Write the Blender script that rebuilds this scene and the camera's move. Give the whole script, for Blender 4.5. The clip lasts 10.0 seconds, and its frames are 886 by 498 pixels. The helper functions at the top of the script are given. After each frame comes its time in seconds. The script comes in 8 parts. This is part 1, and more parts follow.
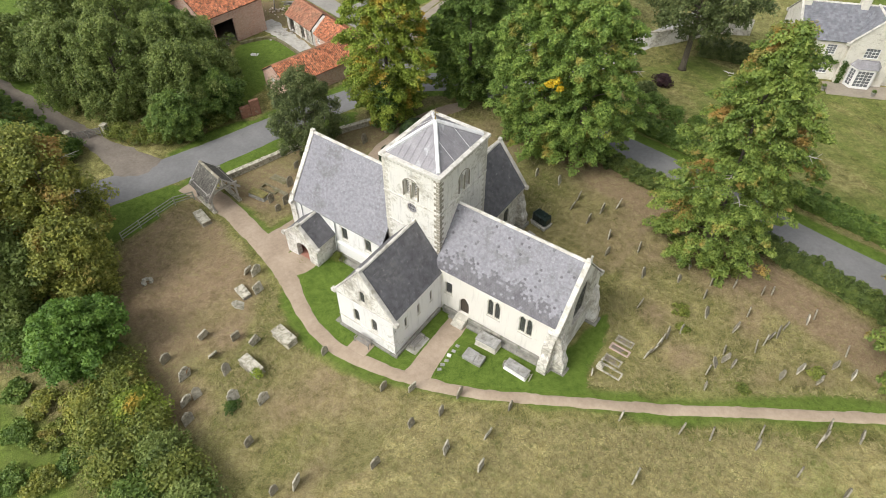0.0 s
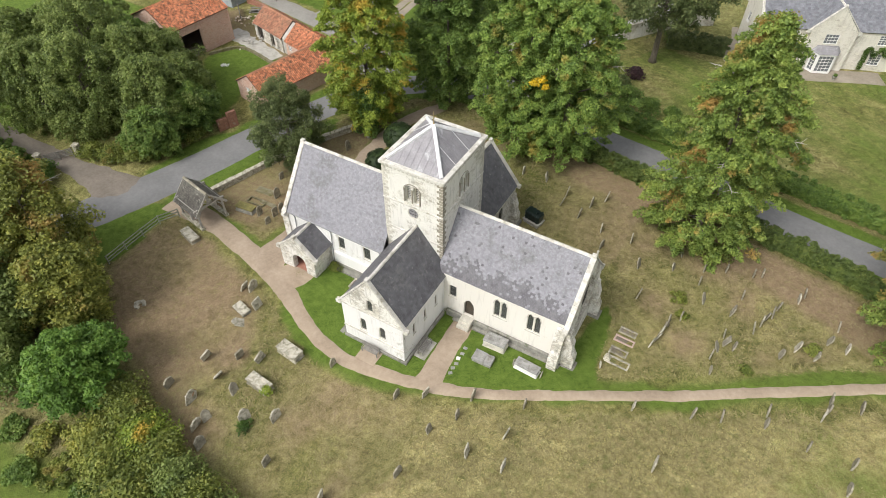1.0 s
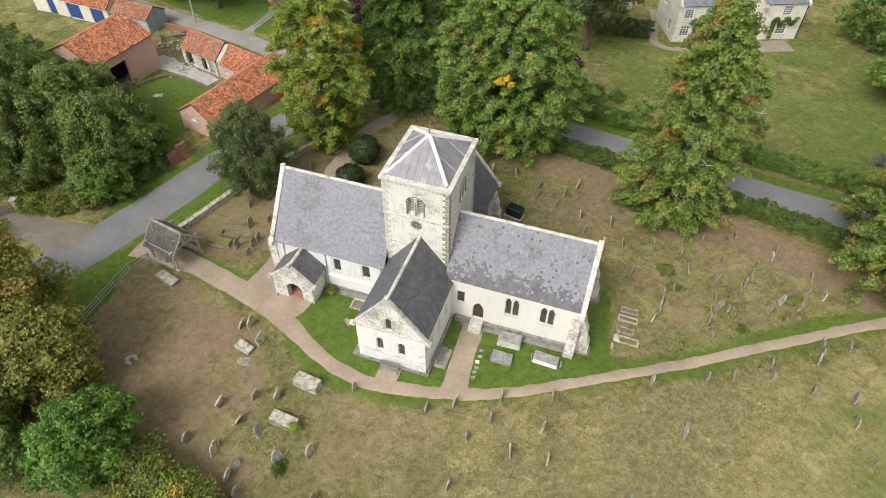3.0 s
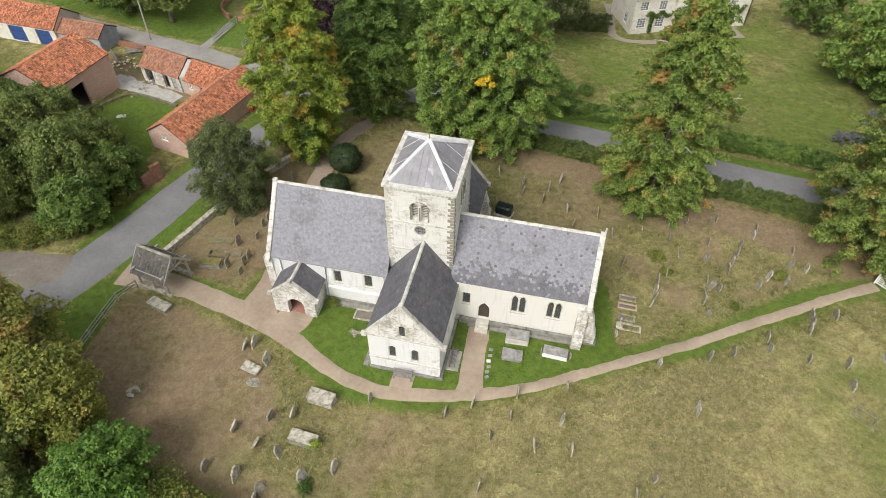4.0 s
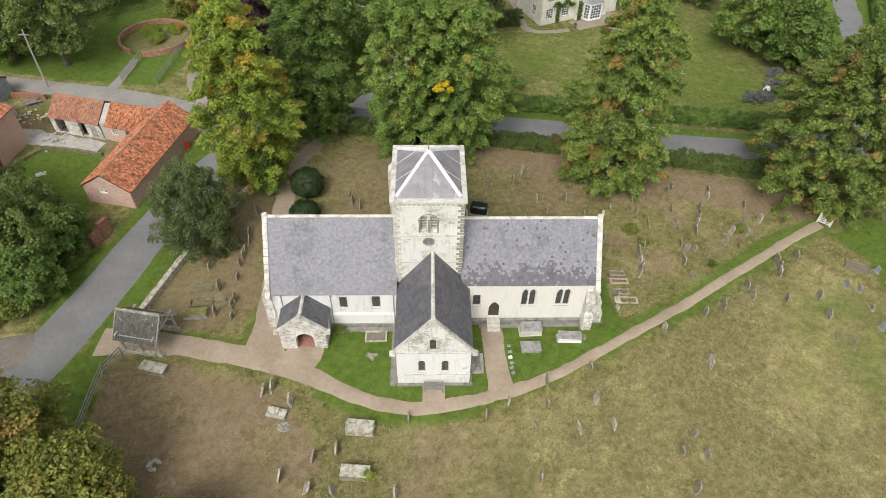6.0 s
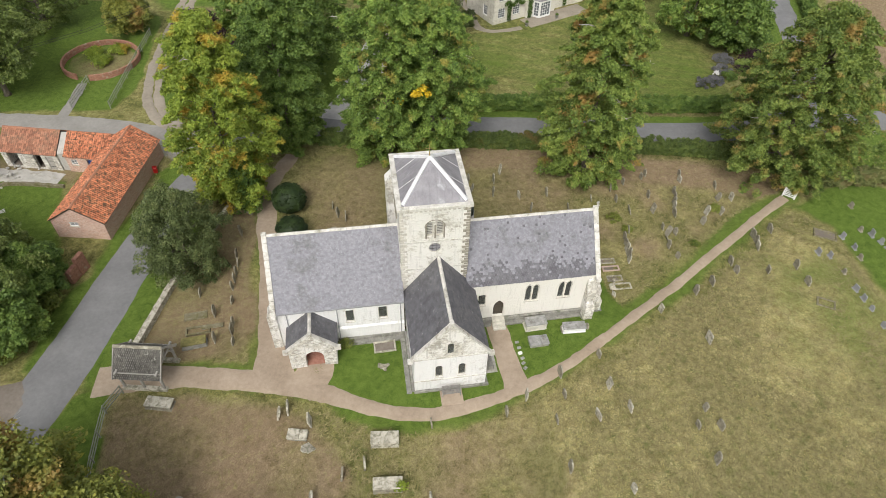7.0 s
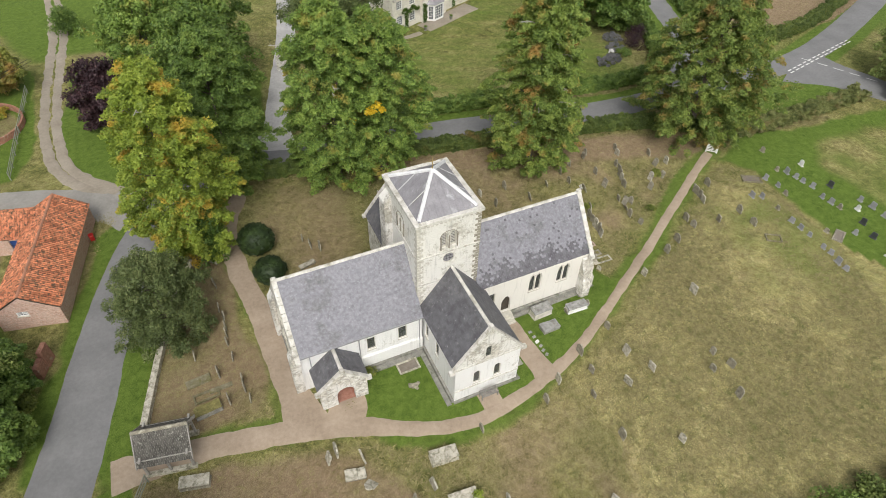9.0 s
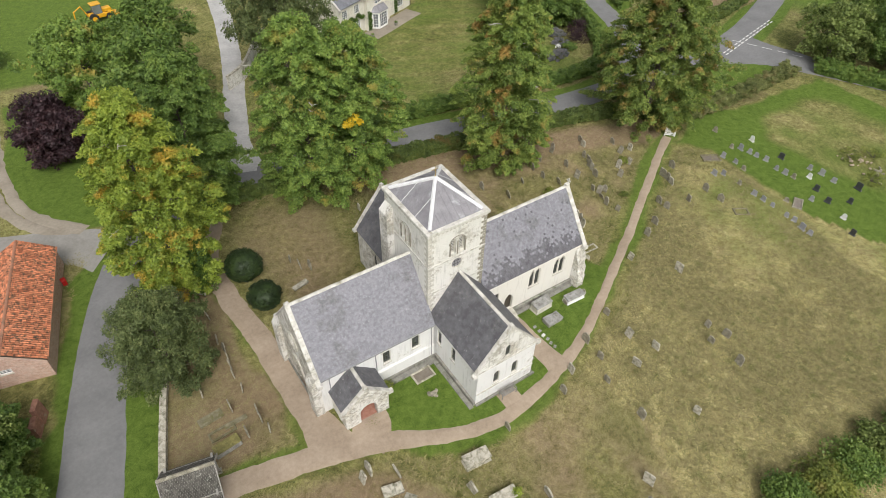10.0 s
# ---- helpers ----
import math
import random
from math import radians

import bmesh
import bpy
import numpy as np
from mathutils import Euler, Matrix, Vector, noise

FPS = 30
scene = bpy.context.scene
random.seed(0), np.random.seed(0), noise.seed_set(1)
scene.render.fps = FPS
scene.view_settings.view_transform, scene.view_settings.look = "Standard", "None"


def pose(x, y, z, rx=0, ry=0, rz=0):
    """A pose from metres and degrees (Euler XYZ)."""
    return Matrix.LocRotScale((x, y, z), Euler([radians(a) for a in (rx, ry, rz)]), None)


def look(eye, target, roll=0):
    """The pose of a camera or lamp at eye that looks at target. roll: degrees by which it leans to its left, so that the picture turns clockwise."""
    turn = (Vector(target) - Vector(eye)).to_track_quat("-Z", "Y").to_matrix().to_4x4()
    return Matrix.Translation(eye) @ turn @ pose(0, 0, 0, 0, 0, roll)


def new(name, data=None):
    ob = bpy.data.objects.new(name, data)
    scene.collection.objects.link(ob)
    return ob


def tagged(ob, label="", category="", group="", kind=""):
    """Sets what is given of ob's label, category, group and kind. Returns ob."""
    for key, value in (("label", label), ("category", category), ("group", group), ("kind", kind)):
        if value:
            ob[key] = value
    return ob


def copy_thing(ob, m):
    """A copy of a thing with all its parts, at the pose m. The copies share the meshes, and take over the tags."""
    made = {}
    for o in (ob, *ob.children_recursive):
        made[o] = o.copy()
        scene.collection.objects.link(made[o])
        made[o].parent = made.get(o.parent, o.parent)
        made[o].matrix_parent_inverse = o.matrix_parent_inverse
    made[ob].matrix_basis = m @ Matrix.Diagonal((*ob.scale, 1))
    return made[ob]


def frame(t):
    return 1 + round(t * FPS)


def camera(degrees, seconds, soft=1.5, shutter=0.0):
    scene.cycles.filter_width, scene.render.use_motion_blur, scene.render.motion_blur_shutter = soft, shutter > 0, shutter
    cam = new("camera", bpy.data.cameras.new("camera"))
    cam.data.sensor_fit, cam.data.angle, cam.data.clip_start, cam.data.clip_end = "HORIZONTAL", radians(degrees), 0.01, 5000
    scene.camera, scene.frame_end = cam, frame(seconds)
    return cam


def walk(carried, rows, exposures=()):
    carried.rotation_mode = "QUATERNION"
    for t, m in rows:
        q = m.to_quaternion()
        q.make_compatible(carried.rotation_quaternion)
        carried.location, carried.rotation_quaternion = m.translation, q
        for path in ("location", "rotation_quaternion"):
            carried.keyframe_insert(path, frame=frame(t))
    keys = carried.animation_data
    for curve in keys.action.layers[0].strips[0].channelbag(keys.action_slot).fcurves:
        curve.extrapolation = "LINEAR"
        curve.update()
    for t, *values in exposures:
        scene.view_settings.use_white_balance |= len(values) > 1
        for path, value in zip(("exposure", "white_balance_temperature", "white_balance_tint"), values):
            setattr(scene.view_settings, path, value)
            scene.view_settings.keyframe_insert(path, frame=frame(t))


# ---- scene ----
cam = camera(70.7, 10.0, soft=0.85)
PATH = [
    (0, (23.261, -31.817, 43.312), (22.46, -30.688, 41.869), -0.1),
    (0.5, (21.82, -32.646, 43.414), (21.07, -31.482, 41.97), -0.0),
    (1, (20.283, -33.428, 43.568), (19.587, -32.233, 42.123), 0.1),
    (1.5, (18.684, -34.078, 43.765), (18.046, -32.856, 42.316), 0.1),
    (2, (17.118, -34.688, 43.894), (16.537, -33.438, 42.445), 0.0),
    (3.5, (11.399, -36.772, 44.16), (11.027, -35.438, 42.717), 0.6),
    (4, (9.269, -37.283, 44.248), (8.974, -35.928, 42.807), 0.7),
    (4.5, (7.045, -37.696, 44.356), (6.83, -36.323, 42.918), 0.9),
    (5, (4.768, -37.977, 44.434), (4.637, -36.591, 42.998), 1.0),
    (5.5, (2.444, -38.158, 44.476), (2.399, -36.763, 43.043), 1.0),
    (7, (-5.159, -37.724, 44.857), (-4.925, -36.339, 43.433), 1.5),
    (7.5, (-7.763, -37.255, 44.974), (-7.434, -35.886, 43.553), 1.5),
    (8, (-10.351, -36.621, 45.087), (-9.926, -35.274, 43.671), 1.5),
    (8.5, (-13.069, -35.654, 45.249), (-12.546, -34.339, 43.836), 1.6),
    (9, (-15.676, -34.616, 45.255), (-15.056, -33.336, 43.849), 1.6),
    (9.5, (-18.291, -33.185, 45.477), (-17.576, -31.954, 44.073), 1.6),
    (10, (-20.861, -31.705, 45.579), (-20.051, -30.525, 44.182), 1.6),
]
walk(cam, [(t, look(eye, target, roll)) for t, eye, target, roll in PATH], exposures=((0.0, 0.53), (2.0, 0.47), (4.0, 0.40), (7.0, 0.33), (10.0, 0.29)))

# ---- light: a bright overcast sky, with a weak wide sun from the south ----
SUN_ELEVATION, SUN_AZIMUTH = 48.0, 200.0   # degrees; azimuth clockwise from north (+y)
world = bpy.data.worlds.new("sky")
scene.world = world
world.use_nodes = True
wn, wl = world.node_tree.nodes, world.node_tree.links
sky = wn.new("ShaderNodeTexSky")
sky.sky_type, sky.sun_disc = 'NISHITA', False
sky.sun_elevation, sky.sun_rotation = radians(SUN_ELEVATION), radians(SUN_AZIMUTH)
sky.dust_density = 3.0
veil = wn.new("ShaderNodeHueSaturation")
veil.inputs["Saturation"].default_value = 0.12
wl.new(sky.outputs[0], veil.inputs["Color"])
wl.new(veil.outputs[0], wn["Background"].inputs["Color"])
wn["Background"].inputs["Strength"].default_value = 0.15
sun_data = bpy.data.lights.new("sun", 'SUN')
sun_data.energy, sun_data.angle, sun_data.color = 1.5, radians(24), (1.0, 0.95, 0.885)
sun = new("sun", sun_data)
_a, _e = radians(SUN_AZIMUTH), radians(SUN_ELEVATION)
sun.matrix_world = look((60 * math.sin(_a) * math.cos(_e), 60 * math.cos(_a) * math.cos(_e), 60 * math.sin(_e)), (0, 0, 0))


# ---- materials ----
def material(name):
    m = bpy.data.materials.new(name)
    m.use_nodes = True
    return m, m.node_tree.nodes, m.node_tree.links, m.node_tree.nodes["Principled BSDF"]


def noise_node(n, l, vec, scale, detail=4.0, rough=0.55, distortion=0.0):
    t = n.new("ShaderNodeTexNoise")
    t.inputs["Scale"].default_value, t.inputs["Detail"].default_value = scale, detail
    t.inputs["Roughness"].default_value, t.inputs["Distortion"].default_value = rough, distortion
    l.new(vec, t.inputs["Vector"])
    return t.outputs["Fac"]


def ramp(n, l, fac, stops):
    r = n.new("ShaderNodeValToRGB")
    e = r.color_ramp.elements
    while len(e) < len(stops):
        e.new(0.5)
    for el, (p, c) in zip(e, stops):
        el.position, el.color = p, (*c, 1) if len(c) == 3 else c
    l.new(fac, r.inputs[0])
    return r.outputs[0]


def grey(v):
    return (v, v, v)


def mix(n, l, fac, a, b, blend='MIX'):
    m = n.new("ShaderNodeMix")
    m.data_type, m.blend_type = 'RGBA', blend
    for sock, val in ((m.inputs[0], fac), (m.inputs[6], a), (m.inputs[7], b)):
        if isinstance(val, (int, float)):
            sock.default_value = val
        elif isinstance(val, tuple):
            sock.default_value = (*val, 1)
        else:
            l.new(val, sock)
    return m.outputs[2]


def mth(n, l, op, a, b=0.0):
    m = n.new("ShaderNodeMath")
    m.operation = op
    for sock, val in ((m.inputs[0], a), (m.inputs[1], b)):
        if isinstance(val, (int, float)):
            sock.default_value = val
        else:
            l.new(val, sock)
    return m.outputs[0]


def bump(n, l, p, height, strength=0.4, dist=0.03):
    b = n.new("ShaderNodeBump")
    b.inputs["Strength"].default_value, b.inputs["Distance"].default_value = strength, dist
    l.new(height, b.inputs["Height"])
    l.new(b.outputs[0], p.inputs["Normal"])


def coords(n, l, world_space=True, scale=None):
    if world_space:
        v = n.new("ShaderNodeNewGeometry").outputs["Position"]
    else:
        v = n.new("ShaderNodeTexCoord").outputs["Object"]
    if scale:
        mp = n.new("ShaderNodeMapping")
        mp.inputs["Scale"].default_value = scale
        l.new(v, mp.inputs["Vector"])
        v = mp.outputs[0]
    return v


def surface(name, dark, light, scale=3.0, fine=25.0, stain=None, stain_scale=0.6, stain_at=(0.52, 0.68), rough=0.85, relief=0.4, stretch=None, metal=0.0, island=0.0, world_space=True, moss=None):
    """A two-scale surface: grain between two colours, large stains, relief, and an optional tone for each piece."""
    m, n, l, p = material(name)
    v = coords(n, l, world_space, stretch)
    a = noise_node(n, l, v, scale, 5)
    b = noise_node(n, l, v, fine, 3)
    both = mth(n, l, 'ADD', mth(n, l, 'MULTIPLY', a, 0.6), mth(n, l, 'MULTIPLY', b, 0.4))
    col = ramp(n, l, both, [(0.36, dark), (0.64, light)])
    if stain:
        s = noise_node(n, l, v, stain_scale, 6, 0.65, 0.4)
        f = ramp(n, l, s, [(stain_at[0], grey(0)), (stain_at[1], grey(1))])
        col = mix(n, l, f, col, stain)
    if moss:
        smudge = mth(n, l, 'ADD', mth(n, l, 'MULTIPLY', noise_node(n, l, v, 0.42, 4, 0.6), 0.55), mth(n, l, 'MULTIPLY', noise_node(n, l, v, 4.0, 7, 0.8), 0.45))
        col = mix(n, l, ramp(n, l, smudge, [(0.53, grey(0)), (0.64, grey(0.75))]), col, moss)
    if island:
        r = n.new("ShaderNodeNewGeometry").outputs["Random Per Island"]
        tone = ramp(n, l, r, [(0.0, grey(1 - island)), (1.0, grey(1 + island * 0.6))])
        col = mix(n, l, 1.0, col, tone, 'MULTIPLY')
    l.new(col, p.inputs["Base Color"])
    p.inputs["Roughness"].default_value, p.inputs["Metallic"].default_value = rough, metal
    bump(n, l, p, both, relief)
    return m


def rubble(name, light, dark, joint, stone=(2.6, 2.6, 4.2), wash=0.55, wash_colour=(0.8, 0.78, 0.72), rough=0.9, streaks=0.6):
    """Coursed rubble: stones told apart by cells, worn limewash over them."""
    m, n, l, p = material(name)
    v = coords(n, l, True, stone)
    warp = n.new("ShaderNodeTexNoise")
    warp.inputs["Scale"].default_value = 1.3
    l.new(v, warp.inputs["Vector"])
    vv = n.new("ShaderNodeVectorMath")
    vv.operation = 'MULTIPLY_ADD'
    vv.inputs[1].default_value = (0.35, 0.35, 0.35)
    l.new(warp.outputs["Color"], vv.inputs[0])
    l.new(v, vv.inputs[2])
    cell = n.new("ShaderNodeTexVoronoi")
    cell.inputs["Scale"].default_value = 1.0
    l.new(vv.outputs[0], cell.inputs["Vector"])
    edge = n.new("ShaderNodeTexVoronoi")
    edge.feature = 'DISTANCE_TO_EDGE'
    edge.inputs["Scale"].default_value = 1.0
    l.new(vv.outputs[0], edge.inputs["Vector"])
    gap = ramp(n, l, edge.outputs["Distance"], [(0.02, grey(0)), (0.09, grey(1))])
    tone = n.new("ShaderNodeSeparateColor")
    l.new(cell.outputs["Color"], tone.inputs[0])
    col = ramp(n, l, tone.outputs[0], [(0.0, dark), (0.55, light), (1.0, tuple(min(1, c * 1.12) for c in light))])
    col = mix(n, l, gap, joint, col)
    w = coords(n, l)
    patch = mth(n, l, 'ADD', mth(n, l, 'MULTIPLY', noise_node(n, l, w, 0.55, 6, 0.7), 0.65), mth(n, l, 'MULTIPLY', noise_node(n, l, w, 5.0, 5, 0.7), 0.35))
    f = ramp(n, l, patch, [(wash - 0.04, grey(0)), (wash + 0.04, grey(1))])
    col = mix(n, l, f, wash_colour, col)
    streak = noise_node(n, l, coords(n, l, True, (3.5, 3.5, 0.35)), 1.0, 5, 0.65)
    col = mix(n, l, ramp(n, l, streak, [(0.54, grey(0)), (0.72, grey(streaks))]), col, tuple(c * 0.55 for c in light))
    l.new(col, p.inputs["Base Color"])
    p.inputs["Roughness"].default_value = rough
    bump(n, l, p, mth(n, l, 'ADD', gap, mth(n, l, 'MULTIPLY', noise_node(n, l, w, 20, 3), 0.6)), 0.8, 0.04)
    return m


LIMEWASH = rubble("limewashed_rubble", (0.56, 0.54, 0.49), (0.36, 0.345, 0.30), (0.66, 0.64, 0.60), wash=0.61, wash_colour=(0.79, 0.785, 0.765), streaks=0.32)
LIMEWASH_CREAM = rubble("cream_limewashed_rubble", (0.66, 0.63, 0.55), (0.52, 0.49, 0.42), (0.70, 0.67, 0.60), wash=0.63, wash_colour=(0.78, 0.755, 0.69), streaks=0.28)
LIMEWASH_WORN = rubble("worn_limewashed_rubble", (0.58, 0.55, 0.48), (0.33, 0.31, 0.26), (0.40, 0.38, 0.32), wash=0.49, wash_colour=(0.77, 0.755, 0.71))
TOWER_STONE = rubble("pale_tower_stone", (0.64, 0.62, 0.55), (0.42, 0.40, 0.33), (0.46, 0.43, 0.36), stone=(1.9, 1.9, 5.0), wash=0.55, wash_colour=(0.76, 0.745, 0.69), streaks=0.5)
HOUSE_STONE = rubble("house_stone", (0.68, 0.65, 0.56), (0.54, 0.50, 0.42), (0.66, 0.63, 0.55), wash=0.52, wash_colour=(0.74, 0.71, 0.63), streaks=0.4)
DRESSED = surface("dressed_stone", (0.42, 0.40, 0.34), (0.66, 0.63, 0.55), 2.5, 30, (0.28, 0.27, 0.22), 1.5, (0.55, 0.75))
COPING = surface("weathered_coping_stone", (0.44, 0.42, 0.37), (0.74, 0.72, 0.67), 2.0, 20, (0.30, 0.28, 0.21), 1.4, (0.52, 0.7))
MOSSY_STONE = surface("mossy_sunken_stone", (0.12, 0.108, 0.06), (0.27, 0.245, 0.165), 3.0, 22, (0.13, 0.12, 0.045), 1.8, (0.48, 0.62))
PLINTH = surface("damp_plinth_stone", (0.16, 0.155, 0.14), (0.34, 0.33, 0.29), 2.0, 18, (0.10, 0.11, 0.07), 1.2)
QUOIN = surface("dark_quoin_stone", (0.17, 0.155, 0.12), (0.33, 0.30, 0.24), 3.0, 25, island=0.35)
GRAVESTONE = surface("weathered_gravestone", (0.150, 0.136, 0.100), (0.35, 0.322, 0.248), 3.0, 28, (0.47, 0.44, 0.35), 2.2, (0.52, 0.68), island=0.0)
TOMB_GREY = surface("grey_tomb_slab", (0.20, 0.198, 0.188), (0.38, 0.375, 0.355), 2.4, 26, (0.16, 0.155, 0.13), 2.0, (0.52, 0.68))
GRAVESTONE_PALE = surface("pale_gravestone", (0.36, 0.335, 0.27), (0.58, 0.545, 0.45), 3.0, 28, (0.20, 0.19, 0.135), 2.8, (0.46, 0.64))
GRANITE_DARK = surface("dark_granite", (0.03, 0.032, 0.036), (0.075, 0.078, 0.085), 30, 90, rough=0.35, relief=0.05)
GRANITE_GREY = surface("grey_granite", (0.20, 0.205, 0.21), (0.36, 0.36, 0.37), 30, 90, rough=0.5, relief=0.05)
MARBLE = surface("white_marble", (0.62, 0.62, 0.60), (0.80, 0.80, 0.78), 3, 30, (0.48, 0.47, 0.42), 2.0, (0.58, 0.75), rough=0.6)
LEAD = surface("weathered_lead_sheet", (0.20, 0.192, 0.205), (0.31, 0.30, 0.315), 1.2, 12, (0.50, 0.50, 0.52), 0.9, (0.56, 0.70), rough=0.55, relief=0.15, metal=0.15, stretch=(1, 1, 0.6))
LEAD_PALE = surface("oxidised_lead_roll", (0.60, 0.60, 0.61), (0.80, 0.80, 0.80), 2.0, 14, rough=0.6, relief=0.2)
SLATE = surface("purple_grey_slate", (0.172, 0.170, 0.192), (0.270, 0.268, 0.294), 4.5, 26, (0.38, 0.38, 0.385), 11.0, (0.58, 0.70), rough=0.62, relief=0.25, island=0.12, moss=(0.11, 0.108, 0.105))
SLATE_PURPLE = surface("dark_stained_slate", (0.078, 0.075, 0.086), (0.160, 0.155, 0.168), 1.6, 22, rough=0.6, relief=0.25, island=0.14)
SLATE_DARK = surface("dark_slate", (0.085, 0.083, 0.090), (0.155, 0.153, 0.163), 1.2, 22, (0.32, 0.32, 0.31), 5.0, (0.62, 0.69), rough=0.55, relief=0.25, island=0.18, moss=(0.20, 0.195, 0.19))
SLATE_HOUSE = surface("house_slate", (0.15, 0.155, 0.175), (0.25, 0.255, 0.28), 1.6, 22, rough=0.6, relief=0.25, island=0.2)
SHINGLE = surface("silvered_oak_shingle", (0.070, 0.066, 0.056), (0.165, 0.155, 0.135), 2.0, 26, (0.36, 0.36, 0.31), 3.2, (0.60, 0.68), rough=0.9, relief=0.4, island=0.35)
PANTILE = surface("red_clay_pantile", (0.42, 0.135, 0.062), (0.66, 0.265, 0.140), 1.0, 14, (0.14, 0.085, 0.05), 4.5, (0.515, 0.575), rough=0.85, relief=0.3, island=0.45)
PANTILE_PALE = surface("faded_clay_pantile", (0.32, 0.14, 0.085), (0.48, 0.24, 0.15), 1.0, 14, (0.22, 0.15, 0.10), 0.9, (0.5, 0.7), rough=0.85, relief=0.3, island=0.35)
OAK_GREY = surface("silvered_oak", (0.26, 0.245, 0.215), (0.46, 0.44, 0.40), 3, 40, rough=0.85, stretch=(6, 6, 1.2))
OAK_DARK = surface("dark_oak_door", (0.035, 0.028, 0.02), (0.09, 0.07, 0.05), 3, 40, rough=0.7, stretch=(8, 8, 0.8))
TIMBER_RAIL = surface("green_grey_fence_timber", (0.20, 0.215, 0.165), (0.36, 0.37, 0.31), 3, 40, rough=0.9)
BENCH_WOOD = surface("grey_bench_teak", (0.16, 0.15, 0.135), (0.29, 0.28, 0.26), 4, 40, rough=0.8)
WHITE_PAINT = surface("white_paint", (0.74, 0.74, 0.72), (0.83, 0.83, 0.81), 4, 40, rough=0.5, relief=0.05)
ROAD_PAINT = surface("worn_road_paint", (0.55, 0.55, 0.53), (0.75, 0.75, 0.73), 5, 60, (0.25, 0.25, 0.26), 3.0, (0.58, 0.7), rough=0.7, relief=0.05)
BLUE_PAINT = surface("blue_door_paint", (0.02, 0.055, 0.20), (0.035, 0.085, 0.28), 4, 40, rough=0.5, relief=0.05)
RED_PAINT = surface("red_paint", (0.45, 0.012, 0.012), (0.55, 0.02, 0.018), 4, 40, rough=0.4, relief=0.03)
YELLOW_PAINT = surface("yellow_machine_paint", (0.60, 0.30, 0.01), (0.72, 0.38, 0.015), 4, 40, rough=0.45, relief=0.03)
BLACK_IRON = surface("black_iron", (0.012, 0.012, 0.012), (0.03, 0.03, 0.03), 6, 60, rough=0.55, relief=0.1)
TANK_PLASTIC = surface("dark_green_tank_plastic", (0.008, 0.016, 0.015), (0.016, 0.028, 0.026), 3, 30, rough=0.3, relief=0.05)
CONCRETE = surface("concrete", (0.36, 0.35, 0.32), (0.52, 0.50, 0.46), 1.2, 20, (0.28, 0.27, 0.22), 0.7)
RUBBER = surface("black_rubber", (0.012, 0.012, 0.012), (0.028, 0.028, 0.028), 6, 60, rough=0.8)
INNER = surface("dim_interior_plaster", (0.30, 0.29, 0.26), (0.42, 0.41, 0.38), 2, 20)
BARK = surface("grey_brown_bark", (0.07, 0.058, 0.042), (0.18, 0.155, 0.12), 4, 20, stretch=(2, 2, 0.5), rough=0.95, relief=0.8)
DEAD_WOOD = surface("bleached_dead_wood", (0.36, 0.34, 0.29), (0.52, 0.50, 0.45), 4, 20, rough=0.9)


def brickwork(name, dark, light, mortar):
    m, n, l, p = material(name)
    uv = n.new("ShaderNodeTexCoord").outputs["UV"]
    b = n.new("ShaderNodeTexBrick")
    b.inputs["Scale"].default_value = 1.0
    b.inputs["Brick Width"].default_value, b.inputs["Row Height"].default_value = 0.235, 0.08
    b.inputs["Mortar Size"].default_value = 0.008
    b.inputs["Color1"].default_value, b.inputs["Color2"].default_value, b.inputs["Mortar"].default_value = (*dark, 1), (*light, 1), (*mortar, 1)
    l.new(uv, b.inputs["Vector"])
    w = coords(n, l)
    s = ramp(n, l, noise_node(n, l, w, 0.8, 6, 0.7), [(0.46, grey(0)), (0.68, grey(0.6))])
    col = mix(n, l, s, b.outputs["Color"], tuple((a + c) * 0.5 for a, c in zip(mortar, light)))
    g = ramp(n, l, noise_node(n, l, w, 9, 4), [(0.3, grey(0.75)), (0.7, grey(1.2))])
    col = mix(n, l, 1.0, col, g, 'MULTIPLY')
    l.new(col, p.inputs["Base Color"])
    p.inputs["Roughness"].default_value = 0.9
    bump(n, l, p, b.outputs["Fac"], -0.5, 0.01)
    return m


BRICK_OLD = surface("crumbling_red_brick", (0.24, 0.105, 0.07), (0.42, 0.22, 0.15), 4.0, 22, (0.40, 0.33, 0.26), 1.6, (0.56, 0.7), island=0.2)
BRICK_PINK = brickwork("pink_brown_brick", (0.46, 0.268, 0.20), (0.63, 0.42, 0.33), (0.64, 0.55, 0.47))


def glass(name, tint):
    m, n, l, p = material(name)
    p.inputs["Base Color"].default_value = (*tint, 1)
    p.inputs["Roughness"].default_value = 0.12
    p.inputs["Transmission Weight"].default_value = 0.55
    bump(n, l, p, noise_node(n, l, coords(n, l), 9, 2), 0.15, 0.01)
    return m


GLASS = glass("old_leaded_glass", (0.20, 0.21, 0.20))
GLASS_CLEAR = glass("window_glass", (0.32, 0.34, 0.36))


